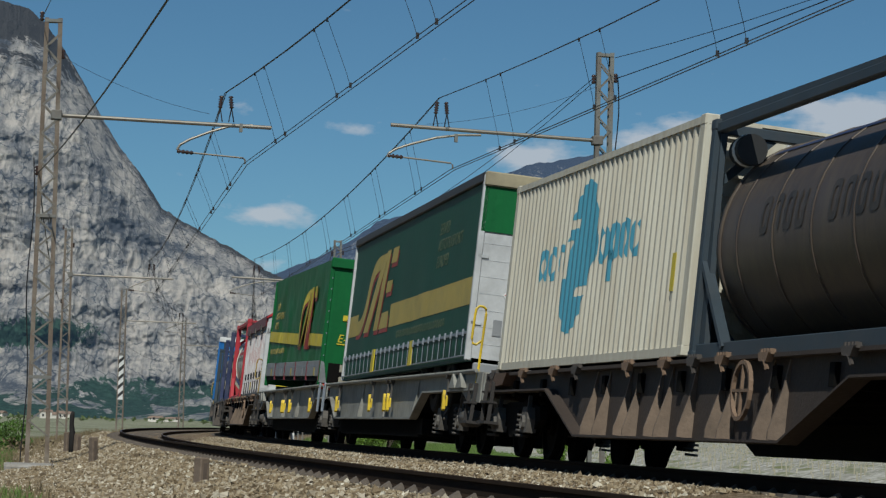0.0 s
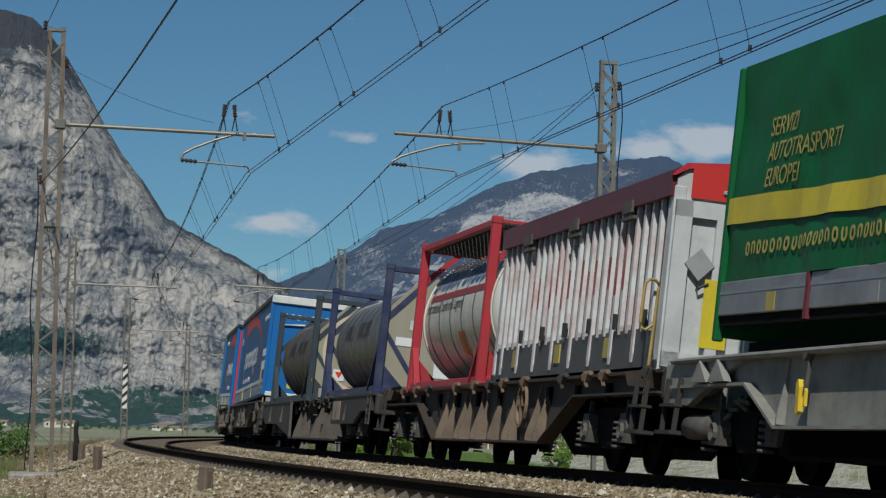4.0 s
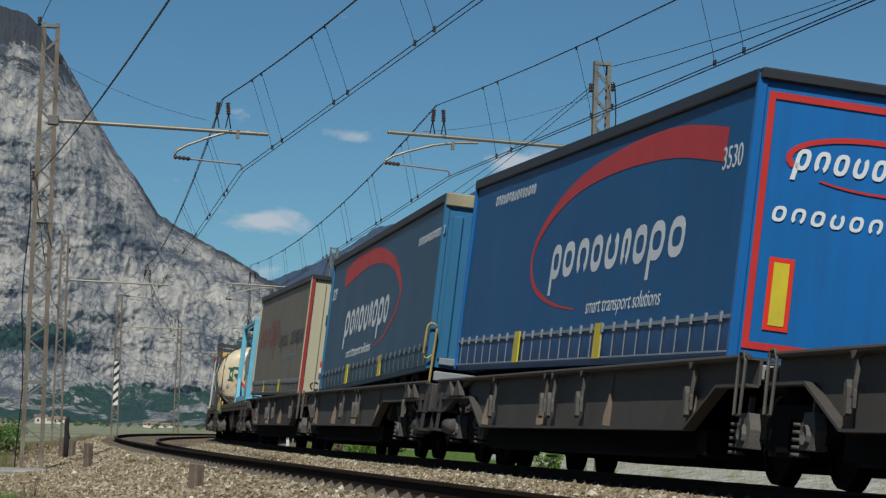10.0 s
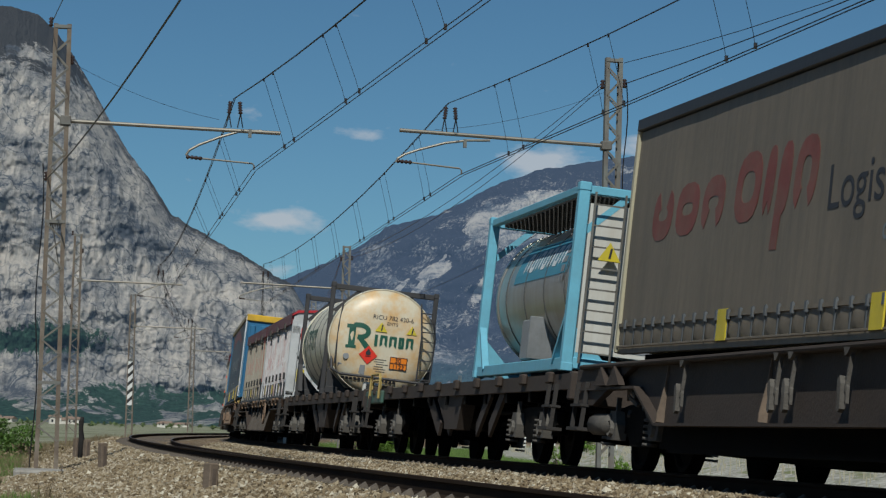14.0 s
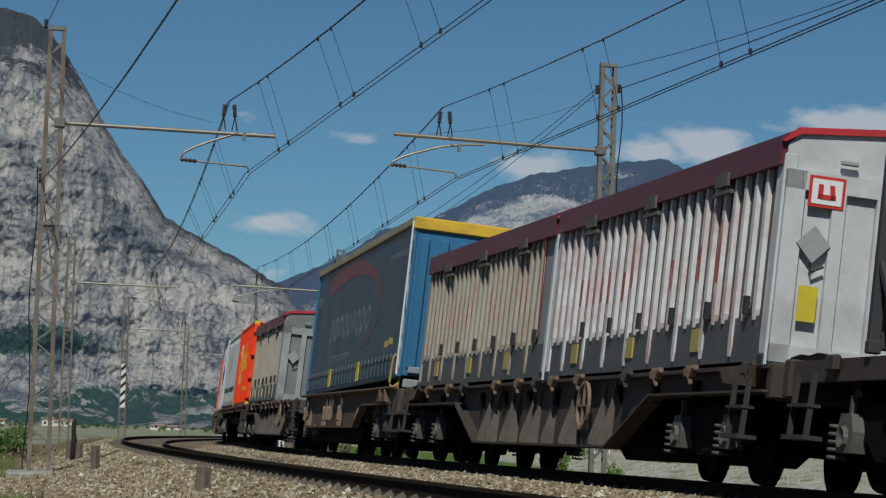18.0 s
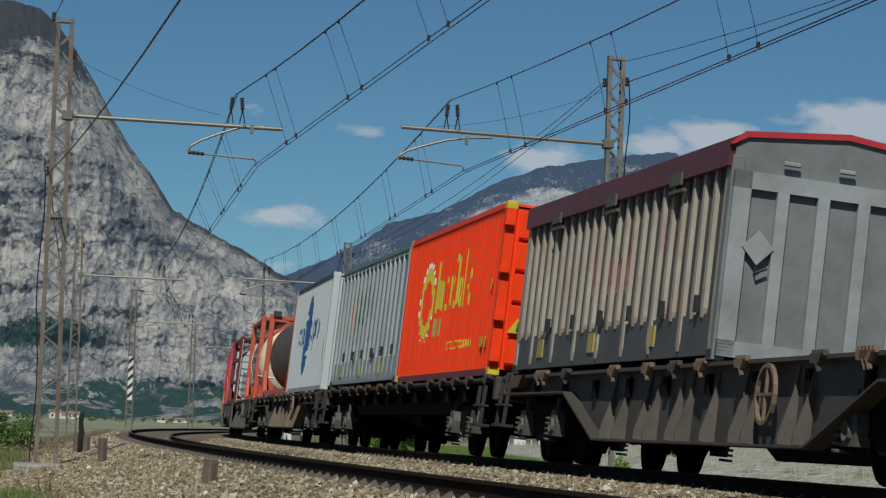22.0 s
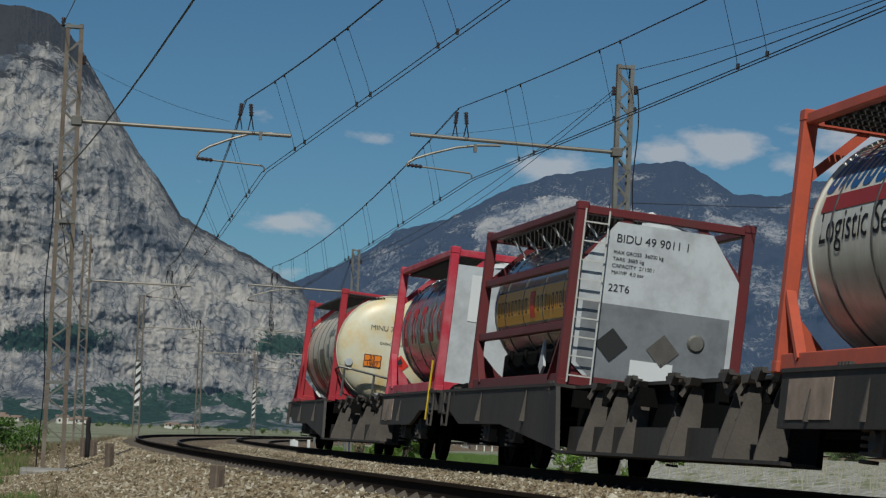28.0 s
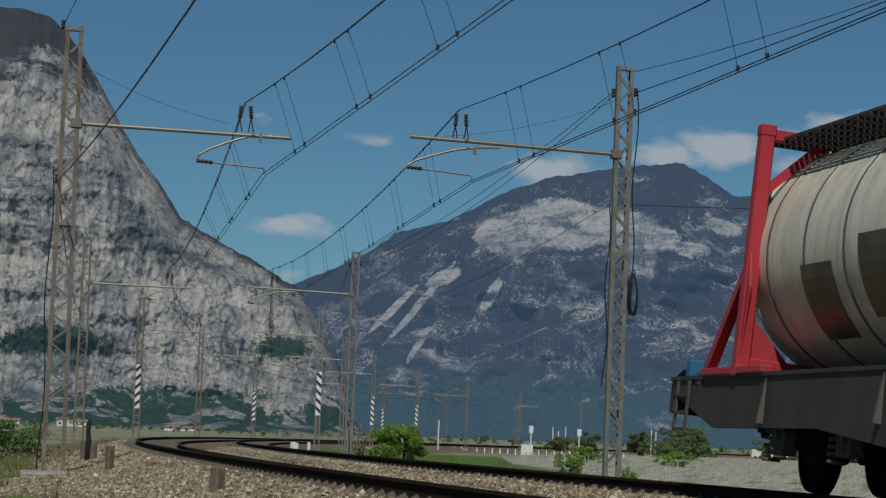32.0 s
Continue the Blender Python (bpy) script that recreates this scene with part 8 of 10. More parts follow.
    for sd in (1, -1):
        if base_rails:
            part("bottom_side_rail", Geo().box(-posts / 2 + 0.16, posts / 2 - 0.16, sd * (W / 2 - 0.09) - 0.06, sd * (W / 2 - 0.09) + 0.06, 0.0, 0.17, 0.012), M[frame], ob)
        if top_rails:
            part("top_side_rail", Geo().box(-posts / 2 + 0.1, posts / 2 - 0.1, sd * (W / 2 - 0.07) - 0.05, sd * (W / 2 - 0.07) + 0.05, H - 0.05, H + 0.06, 0.012), M[frame], ob)
    part("cradle", Geo().box(barrel0 + 0.2, barrel1 - 0.2, -0.5, 0.5, 0.08, zc - r + 0.04), M["under"], ob)
    if walkway:
        g = Geo()
        for k in range(13):
            g.box(x0 + 0.2, x1 - 0.2, 0.28 + k * 0.066, 0.322 + k * 0.066, H - 0.04, H - 0.01)
        for k in range(20):
            x = x0 + 0.25 + (x1 - x0 - 0.5) * k / 19
            g.box(x - 0.012, x + 0.012, 0.26, 1.12, H - 0.07, H - 0.04)
        part("walkway", g, M["walkway"], ob, "dark grated walkway")
        g = Geo()
        for k in range(3):
            x = x0 + (x1 - x0) * (0.25 + 0.25 * k)
            g.lathe([(zc + r - 0.05, 0.25), (zc + r + 0.12, 0.25), (zc + r + 0.16, 0.2), (zc + r + 0.17, 0.0)], "z", (x, -0.2, 0), 16)
        part("manhole", g, M["grating"], ob)
    if ladder:
        xe = x0 - 0.10
        g = Geo()
        for y in (-0.55, -0.93):
            g.beam((xe, y, 0.1), (xe + 0.02, y, H + 0.05), 0.035, 0.035)
        for k in range(8):
            g.beam((xe, -0.55, 0.3 + k * 0.3), (xe, -0.93, 0.3 + k * 0.3), 0.03, 0.045)
        part("ladder", g, M["ladder"], ob, "steel end ladder")
    return ob


def diamond(r):
    return [(0, -r), (r, 0), (0, r), (-r, 0)]


def hazard(ob, x, y, z, numbers=None, diamond_at=None, turn="end", size=1.0):
    """Orange number plate with its numbers and a red flame diamond."""
    if numbers:
        g = flat([rect(0, 0, 0.42 * size, 0.30 * size)], (x, y, z), turn)
        pl = part("hazard_plate", g, M["hazard_orange"], ob, "orange hazard number plate")
        part("plate_line", flat([rect(0, 0.142 * size, 0.42 * size, 0.014), rect(0, 0, 0.42 * size, 0.014), rect(0, 0.286 * size, 0.42 * size, 0.014), rect(0, 0, 0.014, 0.30 * size), rect(0.406 * size, 0, 0.014, 0.30 * size)], (x - 0.005, y, z), turn), M["black_print"], pl)
        lettering("plate_numbers", numbers[0], M["black_print"], pl, (x - 0.006, y - 0.12 * size, z + 0.172 * size), 0.15 * size, turn=turn)
        lettering("plate_numbers", numbers[1], M["black_print"], pl, (x - 0.006, y - 0.06 * size, z + 0.025 * size), 0.15 * size, turn=turn)
    if diamond_at:
        y2, z2 = diamond_at
        g = flat([diamond(0.22 * size)], (x, y2, z2), turn)
        di = part("hazard_diamond", g, M["hazard_red"], ob, "red diamond hazard placard")
        part("flame", flat([[(-0.05, -0.02), (0.05, -0.02), (0.06, 0.04), (0.0, 0.13), (-0.06, 0.04)], rect(-0.06, -0.055, 0.12, 0.015)], (x - 0.006, y2, z2 + 0.02), turn), M["black_print"], di)


def warning(ob, x, y, z, r=0.16):
    g = flat([[(-r, -r * 0.6), (r, -r * 0.6), (0, r)]], (x, y, z), "end")
    w = part("warning_triangle", g, M["yellow"], ob, "yellow warning triangle")
    part("warning_mark", flat([rect(-0.012, -0.06, 0.03, 0.14, 0.15)], (x - 0.006, y, z), "end"), M["black_print"], w)


def on_barrel(polys, x, zc, r, tilt0, scale=1.0):
    """Plain shapes wrapped on the camera's side of a barrel: outlines in metres round it, from height angle tilt0 (degrees)."""
    g = Geo()
    for poly in polys:
        # split tall outlines so that they follow the curve
        if poly[0] == "strip":
            vs = [(x - px, (r + 0.005) * math.cos(radians(tilt0) + pz / r), zc + (r + 0.005) * math.sin(radians(tilt0) + pz / r)) for pair in poly[1] for px, pz in pair]
            g.add(vs, [(2 * i, 2 * i + 1, 2 * i + 3, 2 * i + 2) for i in range(len(poly[1]) - 1)])
            continue
        zmin, zmax = min(p[1] for p in poly), max(p[1] for p in poly)
        rows_ = max(1, int((zmax - zmin) / 0.12))
        if len(poly) == 4 and abs(poly[0][1] - poly[1][1]) < 1e-6:
            (xa, za), (xb, _), (xc, zc2), (xd, _) = poly
            vs = []
            for k in range(rows_ + 1):
                f = k / rows_
                for xx in (xa + (xd - xa) * f, xb + (xc - xb) * f):
                    a = radians(tilt0) + (za + (zc2 - za) * f) / r
                    vs.append((x - xx, (r + 0.006) * math.cos(a), zc + (r + 0.006) * math.sin(a)))
            g.add(vs, [(2 * k, 2 * k + 1, 2 * k + 3, 2 * k + 2) for k in range(rows_)])
        else:
            vs = [(x - px, (r + 0.006) * math.cos(radians(tilt0) + pz / r), zc + (r + 0.006) * math.sin(radians(tilt0) + pz / r)) for px, pz in poly]
            g.add(vs, [tuple(range(len(vs)))])
    return g


def shapes_on_barrel(polys, x, zc, r, tilt0, material, ob, label):
    """Each shape as a part of its own."""
    for p in polys:
        part("brand_shape", on_barrel([p], x, zc, r, tilt0), M[material], ob, label)


def words_on_barrel(ob, words, x, zc, r, tilt0, size, material, squeeze=1.0, slant=0.0):
    """Lettering wrapped on the camera's side of a barrel."""
    t = lettering("lettering", words, M[material], ob, (0, 0, 0), size, slant, squeeze=squeeze)
    for v in t.data.vertices:
        a = radians(tilt0) + v.co.z / r
        v.co = Vector((x + v.co.x, (r + 0.006) * math.cos(a), zc + (r + 0.006) * math.sin(a)))
    return t

# ---- the train: stations in metres from its reference point, growing towards the tail ----
WAGONS, LOADS = [], []


def wagon(ob, u0, u1, pivot=0.36):
    WAGONS.append((ob, (u0 + u1) / 2, (u1 - u0) * pivot))
    return len(WAGONS) - 1


def load(ob, u0, u1, w, z=1.13, far=None):
    """Set a load on wagon w between stations u0 and u1, z over the rails; far: the height of its other end, where it slopes."""
    far = z if far is None else far
    LOADS.append((ob, (u0 + u1) / 2 - WAGONS[w][1], w, (z + far) / 2, -math.degrees(math.atan2(far - z, u1 - u0))))


FRAME_PARTS = ("corner_post", "corner_casting", "end_top_rail", "end_bottom_rail", "knee_brace", "gusset", "brace", "foot_rail", "post_gusset", "bottom_side_rail", "top_side_rail", "end_plate", "side_rail", "lifting_rail", "end_shield", "ladder")


def squat(ob, f):
    """A tank container f times as tall; its barrel stays round."""
    done = set()
    for ch in ob.children_recursive:
        if ch.type == "MESH" and ch.data.name not in done:
            done.add(ch.data.name)
            ch.data.transform(Matrix.Diagonal((1, 1 if ch.name.split(".")[0] in FRAME_PARTS else f, f, 1)))


def freight_swoosh(ob, z0, mirrored=False, red="red_print", white="white_print", number="", slogan=True, k=1.0):
    """Red tapering loop, a row of pale hollow shapes for the branded word, and the slogan under it; heights from the rails less z0."""
    if mirrored:
        way = [(13.0, 3.46, 0.36), (11.2, 3.66, 0.35), (9.2, 3.70, 0.29), (7.2, 3.60, 0.22), (5.6, 3.34, 0.16), (4.68, 2.98, 0.12), (4.44, 2.62, 0.10), (4.8, 2.30, 0.08), (5.7, 2.08, 0.05), (7.1, 1.95, 0.02)]
        x0, x1, za, zb, sx, nx, nz = 5.55, 11.95, 2.38, 2.83, 7.7, 13.2, 3.20
    else:
        way = [(2.2, 3.56, 0.40), (4.0, 3.70, 0.40), (6.0, 3.74, 0.34), (7.8, 3.62, 0.27), (9.4, 3.36, 0.20), (10.3, 3.0, 0.15), (10.48, 2.70, 0.12), (10.1, 2.40, 0.09), (9.2, 2.14, 0.06), (7.7, 1.94, 0.02)]
        x0, x1, za, zb, sx, nx, nz = 3.05, 9.35, 2.32, 2.84, 3.36, 0.55, 3.22
    way, x0, x1 = [(p[0] * k, p[1], p[2]) for p in way], x0 * k, x1 * k
    cloth("swoosh", sweep(way), red, ob, -z0, "faded red tapering loop")
    w = (x1 - x0) / 9
    cloth("brand_shape", moved(loops([w * 0.76] * 5 + [w * 0.50] + [w * 0.82] * 3, zb - za, 0.115, w * 0.24, 0.14, (0, 7), 2.6, 14, "oonounooo"), x0, za), white, ob, -z0, "hollow pale rounded shape")
    if slogan:
        cloth_words("slogan", "smart transport solutions", white, ob, sx, 1.88 - z0, 0.27, 0.15, 1.22)
    cloth("address_bar", moved(loops([0.12] * 15, 0.15, 0.035, 0.055, 0.2), (1.5 if mirrored else 11.2), (3.62 if mirrored else 3.45)), white, ob, -z0, "row of small pale shapes")
    if number:
        cloth_words("fleet_number", number, white, ob, nx - 0.3, nz - z0, 0.34, 0.0, 1.0)
    if not mirrored and k == 1.0 and red != "faded_loop":
        cloth("plate", [rect(12.0, 2.02, 1.2, 0.26)], "paper", ob, -z0, "pale data plate")
        cloth("code_bars", moved(bars([0.14] * 8, 0.2, 0.3), 12.0, 2.42), white, ob, -z0)


def green_emblem(ob, z0, x0, x1, za, zb, bands, faded, thick=0.27):
    """Yellow bands and three tall slanted blocks with a red edge; heights from the rails less z0."""
    ye, k, h = "sand_yellow" if faded else "yellow", (x1 - x0) / 3.45, (zb - za) / 1.38
    cloth("yellow_band", [[(a, z1), (b, z2), (b, z2 + thick), (a, z1 + thick)] for a, b, z1, z2 in bands], ye, ob, -z0, "yellow band")
    first = sweep([(0.0, 0.13, 0.26), (0.45, 0.16, 0.27), (0.85, 0.45, 0.27), (1.15, 0.95, 0.27), (1.55, 1.18, 0.27), (2.05, 1.22, 0.26)], 20)
    base = [[(0.85, 0), (1.30, 0), (2.55, 1.35), (2.10, 1.35)], [(1.75, 0), (2.15, 0), (2.75, 1.38), (2.40, 1.38)],
            [(2.25, 0), (3.1, 0), (3.1, 0.28), (2.45, 0.28)], [(2.62, 0.62), (3.1, 0.62), (3.2, 0.82), (2.7, 0.82)], [(2.85, 1.12), (3.35, 1.12), (3.45, 1.38), (2.95, 1.38)]]
    shapes = [("strip", [tuple((x0 + px * k, za + pz * h) for px, pz in pair) for pair in first[0][1]])] + [[(x0 + px * k, za + pz * h) for px, pz in p] for p in base]
    cloth("emblem_edge", moved(shapes, 0.05, -0.08), "dark_red_print", ob, -z0, "dark red drop edge", 0.005)
    cloth("emblem", shapes, ye, ob, -z0, "yellow slanted blocks", 0.011)


def compass_mark(ob, L, pitch, colour):
    """Tall rounded emblem with two slots, crossed by a row of hollow shapes, painted on the folds of the side."""
    x, c = L / 2, 3.98

    def wide(z):
        f = (z - 1.36) / 0.97
        return 0.76 * math.sqrt(max(0.0, 1 - abs(f) ** 2.3)) * (1.0 - 0.16 * abs(f))

    def piece(z0, z1, lo=-1.0, hi=1.0):
        pr = []
        for k in range(9):
            z = z0 + (z1 - z0) * k / 8
            w, lean = wide(z), 0.26 * (z - 1.36)
            pr.append(((c + lo * w + lean, z), (c + hi * w + lean, z)))
        return ("strip", pr)

    body = [piece(0.39, 0.86), piece(0.86, 0.98, -1.0, 0.2), piece(0.98, 1.12), piece(1.60, 1.74), piece(1.74, 1.86, -0.2, 1.0), piece(1.86, 2.33), piece(1.12, 1.60, -0.62, 1.0)]
    part("emblem", on_corrugation(body, L - 0.36, 1.208, pitch, 0.036, x), M[colour], ob, "tall rounded painted emblem")
    words = moved(loops([0.44, 0.38, 0.38], 0.46, 0.10, 0.10, 0.0, (), 2.6, 14, "no"), c - 2.1, 1.12) + moved(loops([0.34, 0.38, 0.38, 0.38, 0.38], 0.50, 0.10, 0.10, 0.0, (2,), 2.6, 14, "nuo"), c + 0.6, 1.20)
    for q in words:
        part("brand_shape", on_corrugation([q], L - 0.36, 1.209, pitch, 0.036, x), M[colour], ob, "hollow painted shape")
    part("sticker", flat([rect(0, 0, 0.14, 0.42)], (x - (L - 0.75), 1.212, 0.72), "side"), M["yellow"], ob, "yellow sticker")


def build_train():
    G = "freight wagons"
    # first container wagon
    w = wagon(wagon_belly(20.3, "wagon_brown", (-8.2, 8.6), "rusty brown flat container wagon with a deep fish-belly frame", centre=0.65), -13.0, 7.3)
    ob = tank(9.1, "dark brown tank container in a slate blue frame", "tank_dark", "tank_dark", "frame_slate", 1.18, 1.30, 2.52, 8.9, braces="tall", bands=7, walkway=False, ladder=False)
    part("lifting_rail", Geo().beam((-4.4, 1.1, 2.56), (4.4, 1.1, 2.62), 0.12), M["frame_slate"], ob)
    part("end_shield", Geo().prism([(4.10, 0.10), (4.40, 0.10), (4.40, 2.50), (4.28, 2.50)], 1.10, 1.16), M["frame_slate"], ob, "slate blue end shield")
    part("strap", on_barrel([rect(0.35, 0, 8.0, 0.09)], 4.2, 1.30, 1.185, 52), M["frame_blue"], ob, "dark blue strap along the barrel")
    part("spare_drum", Geo().lathe([(3.9, 0.0), (3.9, 0.17), (4.2, 0.17), (4.2, 0.0)], "x", (0, 0.95, 2.28), 16), M["board_black"], ob, "black drum with a white band")
    part("drum_band", Geo().lathe([(4.0, 0.171), (4.0, 0.176), (4.08, 0.176), (4.08, 0.171)], "x", (0, 0.95, 2.28), 16), M["paper"], ob)
    shapes_on_barrel(loops([0.26] * 4, 0.40, 0.075, 0.10, 0.05, (), 4.0) + moved(loops([0.26] * 6, 0.40, 0.075, 0.10, 0.05, (), 4.0), 2.0, 0), 2.7, 1.30, 1.18, -3, "tank_letter", ob, "plain dark shape")
    squat(ob, 0.97)
    load(ob, -11.75, -2.72, w, 1.12)
    ob = box_container(9.12, 2.60, "cream_box", "cream bulk container with corrugated sides and a teal emblem", 0.222)
    compass_mark(ob, 9.12, 0.222, "teal_print")
    load(ob, -2.55, 6.62, w, 1.17)
    # green trailers
    w = wagon(wagon_pocket(17.8, "wagon_grey", "catch_yellow", "wagon_grey", (-6.05, 8.6), "light grey pocket wagon with yellow latches", joint_far=True, rail="catch_yellow"), 7.5, 25.3)
    ob = trailer(13.6, 2.78, "road trailer with a dark green curtain and white end", "sae_dark", "door_white", "sae_dark", straps="strap_pale", n_straps=26, roof="roof_tan")
    green_emblem(ob, 1.34, 1.2, 5.7, 2.15, 3.60, [(0.1, 1.3, 2.14, 2.14), (5.4, 13.5, 2.14, 2.15)], True, 0.42)
    for k, s_ in enumerate(("SERVIZI", "AUTOTRASPORTI", "EUROPEI")):
        cloth_words("lettering", s_, "faded_sand", ob, 9.9, 3.45 - 1.34 - k * 0.27, 0.28, 0.1, 1.0)
    cloth("small_print_bars", moved(loops([0.13] * 26, 0.14, 0.03, 0.06, 0.0), 6.4, 1.90), "faded_sand", ob, -1.34)
    part("green_header", Geo().box(-6.85, -6.80, -1.2, 1.26, 1.90, 2.58), M["sae_green"], ob, "bright green upper end panel")
    for z in (0.5, 1.5):
        part("hinge", Geo().box(-6.85, -6.80, 1.10, 1.26, z, z + 0.05), M["silver"], ob)
    part("placard", flat([diamond(0.2)], (-6.838, 0.62, 0.98), "end"), M["paper"], ob, "diamond placard with a red half")
    part("placard_face", flat([[(-0.17, 0.0), (0.17, 0.0), (0.0, 0.17)]], (-6.844, 0.62, 0.98), "end"), M["red_print"], ob)
    part("label_plate", flat([rect(0, 0, 0.13, 0.24)], (-6.838, 0.92, 0.36), "end"), M["grey_patch"], ob, "small grey plate")
    part("yellow_label", flat([rect(0, 0, 0.13, 0.09)], (-6.838, 0.76, 0.24), "end"), M["yellow"], ob)
    for k in range(7):
        part("panel_line", Geo().box(-6.834, -6.80, -1.14, 1.20, 0.22 + 0.25 * k, 0.226 + 0.25 * k), M["silver"], ob)
    part("door_seam", Geo().box(-6.852, -6.80, 0.0, 0.02, 0.05, 1.88), M["grey_patch"], ob)
    load(ob, 8.8, 22.5, w, 1.40, 1.28)
    w = wagon(wagon_pocket(16.5, "wagon_grey", "catch_yellow", "wagon_grey", (5.7,), "light grey pocket wagon half with yellow latches", joint_near=True), 25.3, 41.8)
    ob = trailer(13.6, 2.77, "road trailer with a loose bright green tarpaulin and aluminium boards", "sae_green", "sae_green", "alu", roof_edge=None, roof="sae_green", boards=True)
    green_emblem(ob, 1.29, 7.75, 11.35, 2.20, 3.53, [(0.05, 8.1, 2.42, 2.24), (10.9, 13.5, 2.20, 2.14)], False)
    for k, s_ in enumerate(("SERVIZI", "AUTOTRASPORTI", "EUROPEI")):
        cloth_words("lettering", s_, "sand_yellow", ob, 1.1, 3.22 - 1.28 - k * 0.25, 0.26, 0.2, 0.95)
    cloth("small_print_bars", moved(loops([0.12] * 22, 0.14, 0.03, 0.06, 0.0), 0.8, 2.06), "sand_yellow", ob, -1.28)
    part("emblem", flat([[(0.30, 1.45), (0.9, 1.45), (1.2, 1.8), (1.7, 1.8), (1.75, 1.95), (1.0, 1.95), (0.65, 1.55)], rect(0.30, 1.45, 2.0, 0.12)], (-6.845, 1.2, 0), "end"), M["yellow"], ob, "yellow emblem")
    part("emblem_edge", flat([rect(0.4, 1.34, 1.9, 0.09)], (-6.843, 1.2, 0), "end"), M["red_print"], ob)
    lettering("lettering", "E-Mail: in", M["yellow"], ob, (-6.845, 0.98, 0.98), 0.25, 0.2, "end")
    part("underline", flat([rect(0, 0, 1.9, 0.025)], (-6.845, 0.98, 0.93), "end"), M["yellow"], ob)
    # flat near-black plate painted as the shade inside a recess
    part("tail_recess", Geo().box(-6.86, -6.82, -1.22, 1.10, 0.10, 0.52, 0.01), M["under"], ob, "dark plate as the shade of a recess under the tarpaulin")
    part("tail_board", Geo().box(-6.88, -6.83, -1.20, 0.85, 0.34, 0.50, 0.01).box(-6.88, -6.83, -1.20, 0.85, 0.12, 0.24, 0.01), M["dome_beige"], ob, "dusty beige tail boards")
    part("corner_flap", Geo().prism([(1.27, 0.08), (1.27, 0.54), (1.20, 0.52), (1.11, 0.08)], -6.89, -6.82, "x"), M["alu"], ob, "pale corner flap")
    part("tail_lamp", Geo().box(-6.92, -6.82, 0.5, 1.2, -0.06, 0.05, 0.01), M["hazard_red"], ob, "red tail lamp bar")
    for k in range(9):
        part("eyelet", Geo().box(-6.86, -6.80, 1.215, 1.235, 0.65 + k * 0.24, 0.68 + k * 0.24), M["strap_pale"], ob, "pale lacing eyelet")
    load(ob, 26.4, 40.2, w, 1.18, 1.40)
    # ribbed container and red tank
    w = wagon(wagon_belly(19.3, "wagon_brown", (-7.0, 7.0), "rusty brown flat container wagon with a deep fish-belly frame", rail="handrail_yellow"), 42.0, 61.3)
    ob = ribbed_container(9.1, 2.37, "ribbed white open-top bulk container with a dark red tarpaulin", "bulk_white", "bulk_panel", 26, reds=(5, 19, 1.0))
    part("emblem", flat([rect(0, 0, 0.5, 0.36)], (-4.62, 1.05, 1.92), "end"), M["red_print"], ob, "red square emblem")
    part("sticker", flat([rect(0, 0, 0.3, 0.75)], (-4.63, 0.8, 0.3), "end"), M["yellow"], ob, "yellow sticker")
    load(ob, 42.25, 51.4, w, 1.11)
    ob = tank(6.06, "white tank container with a dark red stripe in a red frame", "tank_white", "dome_white", "frame_red", 1.16, 1.32, 2.56, 6.2, protrude=0.5)
    part("red_stripe", on_barrel([rect(0.6, 0, 4.7, 0.12)], 2.9, 1.32, 1.16, 12), M["dark_red_print"], ob, "dark red stripe")
    shapes_on_barrel(loops([0.30] * 6, 0.46, 0.09, 0.08, 0.15, (), 4.0) + moved(loops([0.30] * 5, 0.46, 0.09, 0.08, 0.15, (), 4.0), 2.55, 0), 2.5, 1.32, 1.16, 21, "blue_print", ob, "plain navy shape")
    words_on_barrel(ob, "Internationale Spedition & Lagerung", 2.4, 1.32, 1.16, 2, 0.27, "black_print", 0.82)
    part("placard", on_barrel([rect(0, 0, 0.5, 0.42)], -0.4, 1.32, 1.16, -38), M["hazard_orange"], ob, "weathered orange placard")
    squat(ob, 0.965)
    load(ob, 52.5, 58.8, w, 1.08)
    # two dark tanks on the low wagon
    w = wagon(wagon_panel(23.9, "wagon_black", "dark grey low container wagon with plated sides", False), 61.8, 85.7)
    for u0, u1, fr, dome, lab in ((62.45, 71.4, "frame_blue", "dome_beige", "dark grey tank container in a dark blue frame"), (74.6, 83.8, "frame_slate", "dome_beige", "dark brown tank container in a slate grey frame")):
        n = u1 - u0
        ob = tank(n, lab, "tank_grey" if fr == "frame_blue" else "tank_dark", dome, fr, 1.12, 1.28, 2.55, n, braces="tall", bands=8, walkway=False, ladder=False, protrude=-0.1, top_rails=False, knee=(1.0, 0.80), low_knee=(1.25, 0.75))
        part("end_plate", Geo().prism([(-1.1, 0.1), (1.1, 0.1), (1.1, 1.75), (0.5, 2.45), (-0.5, 2.45), (-1.1, 1.75)], -n / 2 + 0.06, -n / 2 + 0.10, "x"), M["dome_beige"], ob, "beige end plate")
        shapes_on_barrel(loops([0.26] * 4, 0.40, 0.075, 0.10, 0.05, (), 4.0) + moved(loops([0.26] * 6, 0.40, 0.075, 0.10, 0.05, (), 4.0), 2.0, 0), 2.7, 1.28, 1.12, 0, "tank_letter", ob, "plain dark shape")
        part("arrow_mark", on_barrel([[(0, 0), (0.22, 0), (0.16, 0.34)]], -n / 2 + 0.9, 1.28, 1.12, 34), M["paper"], ob, "pale triangular mark")
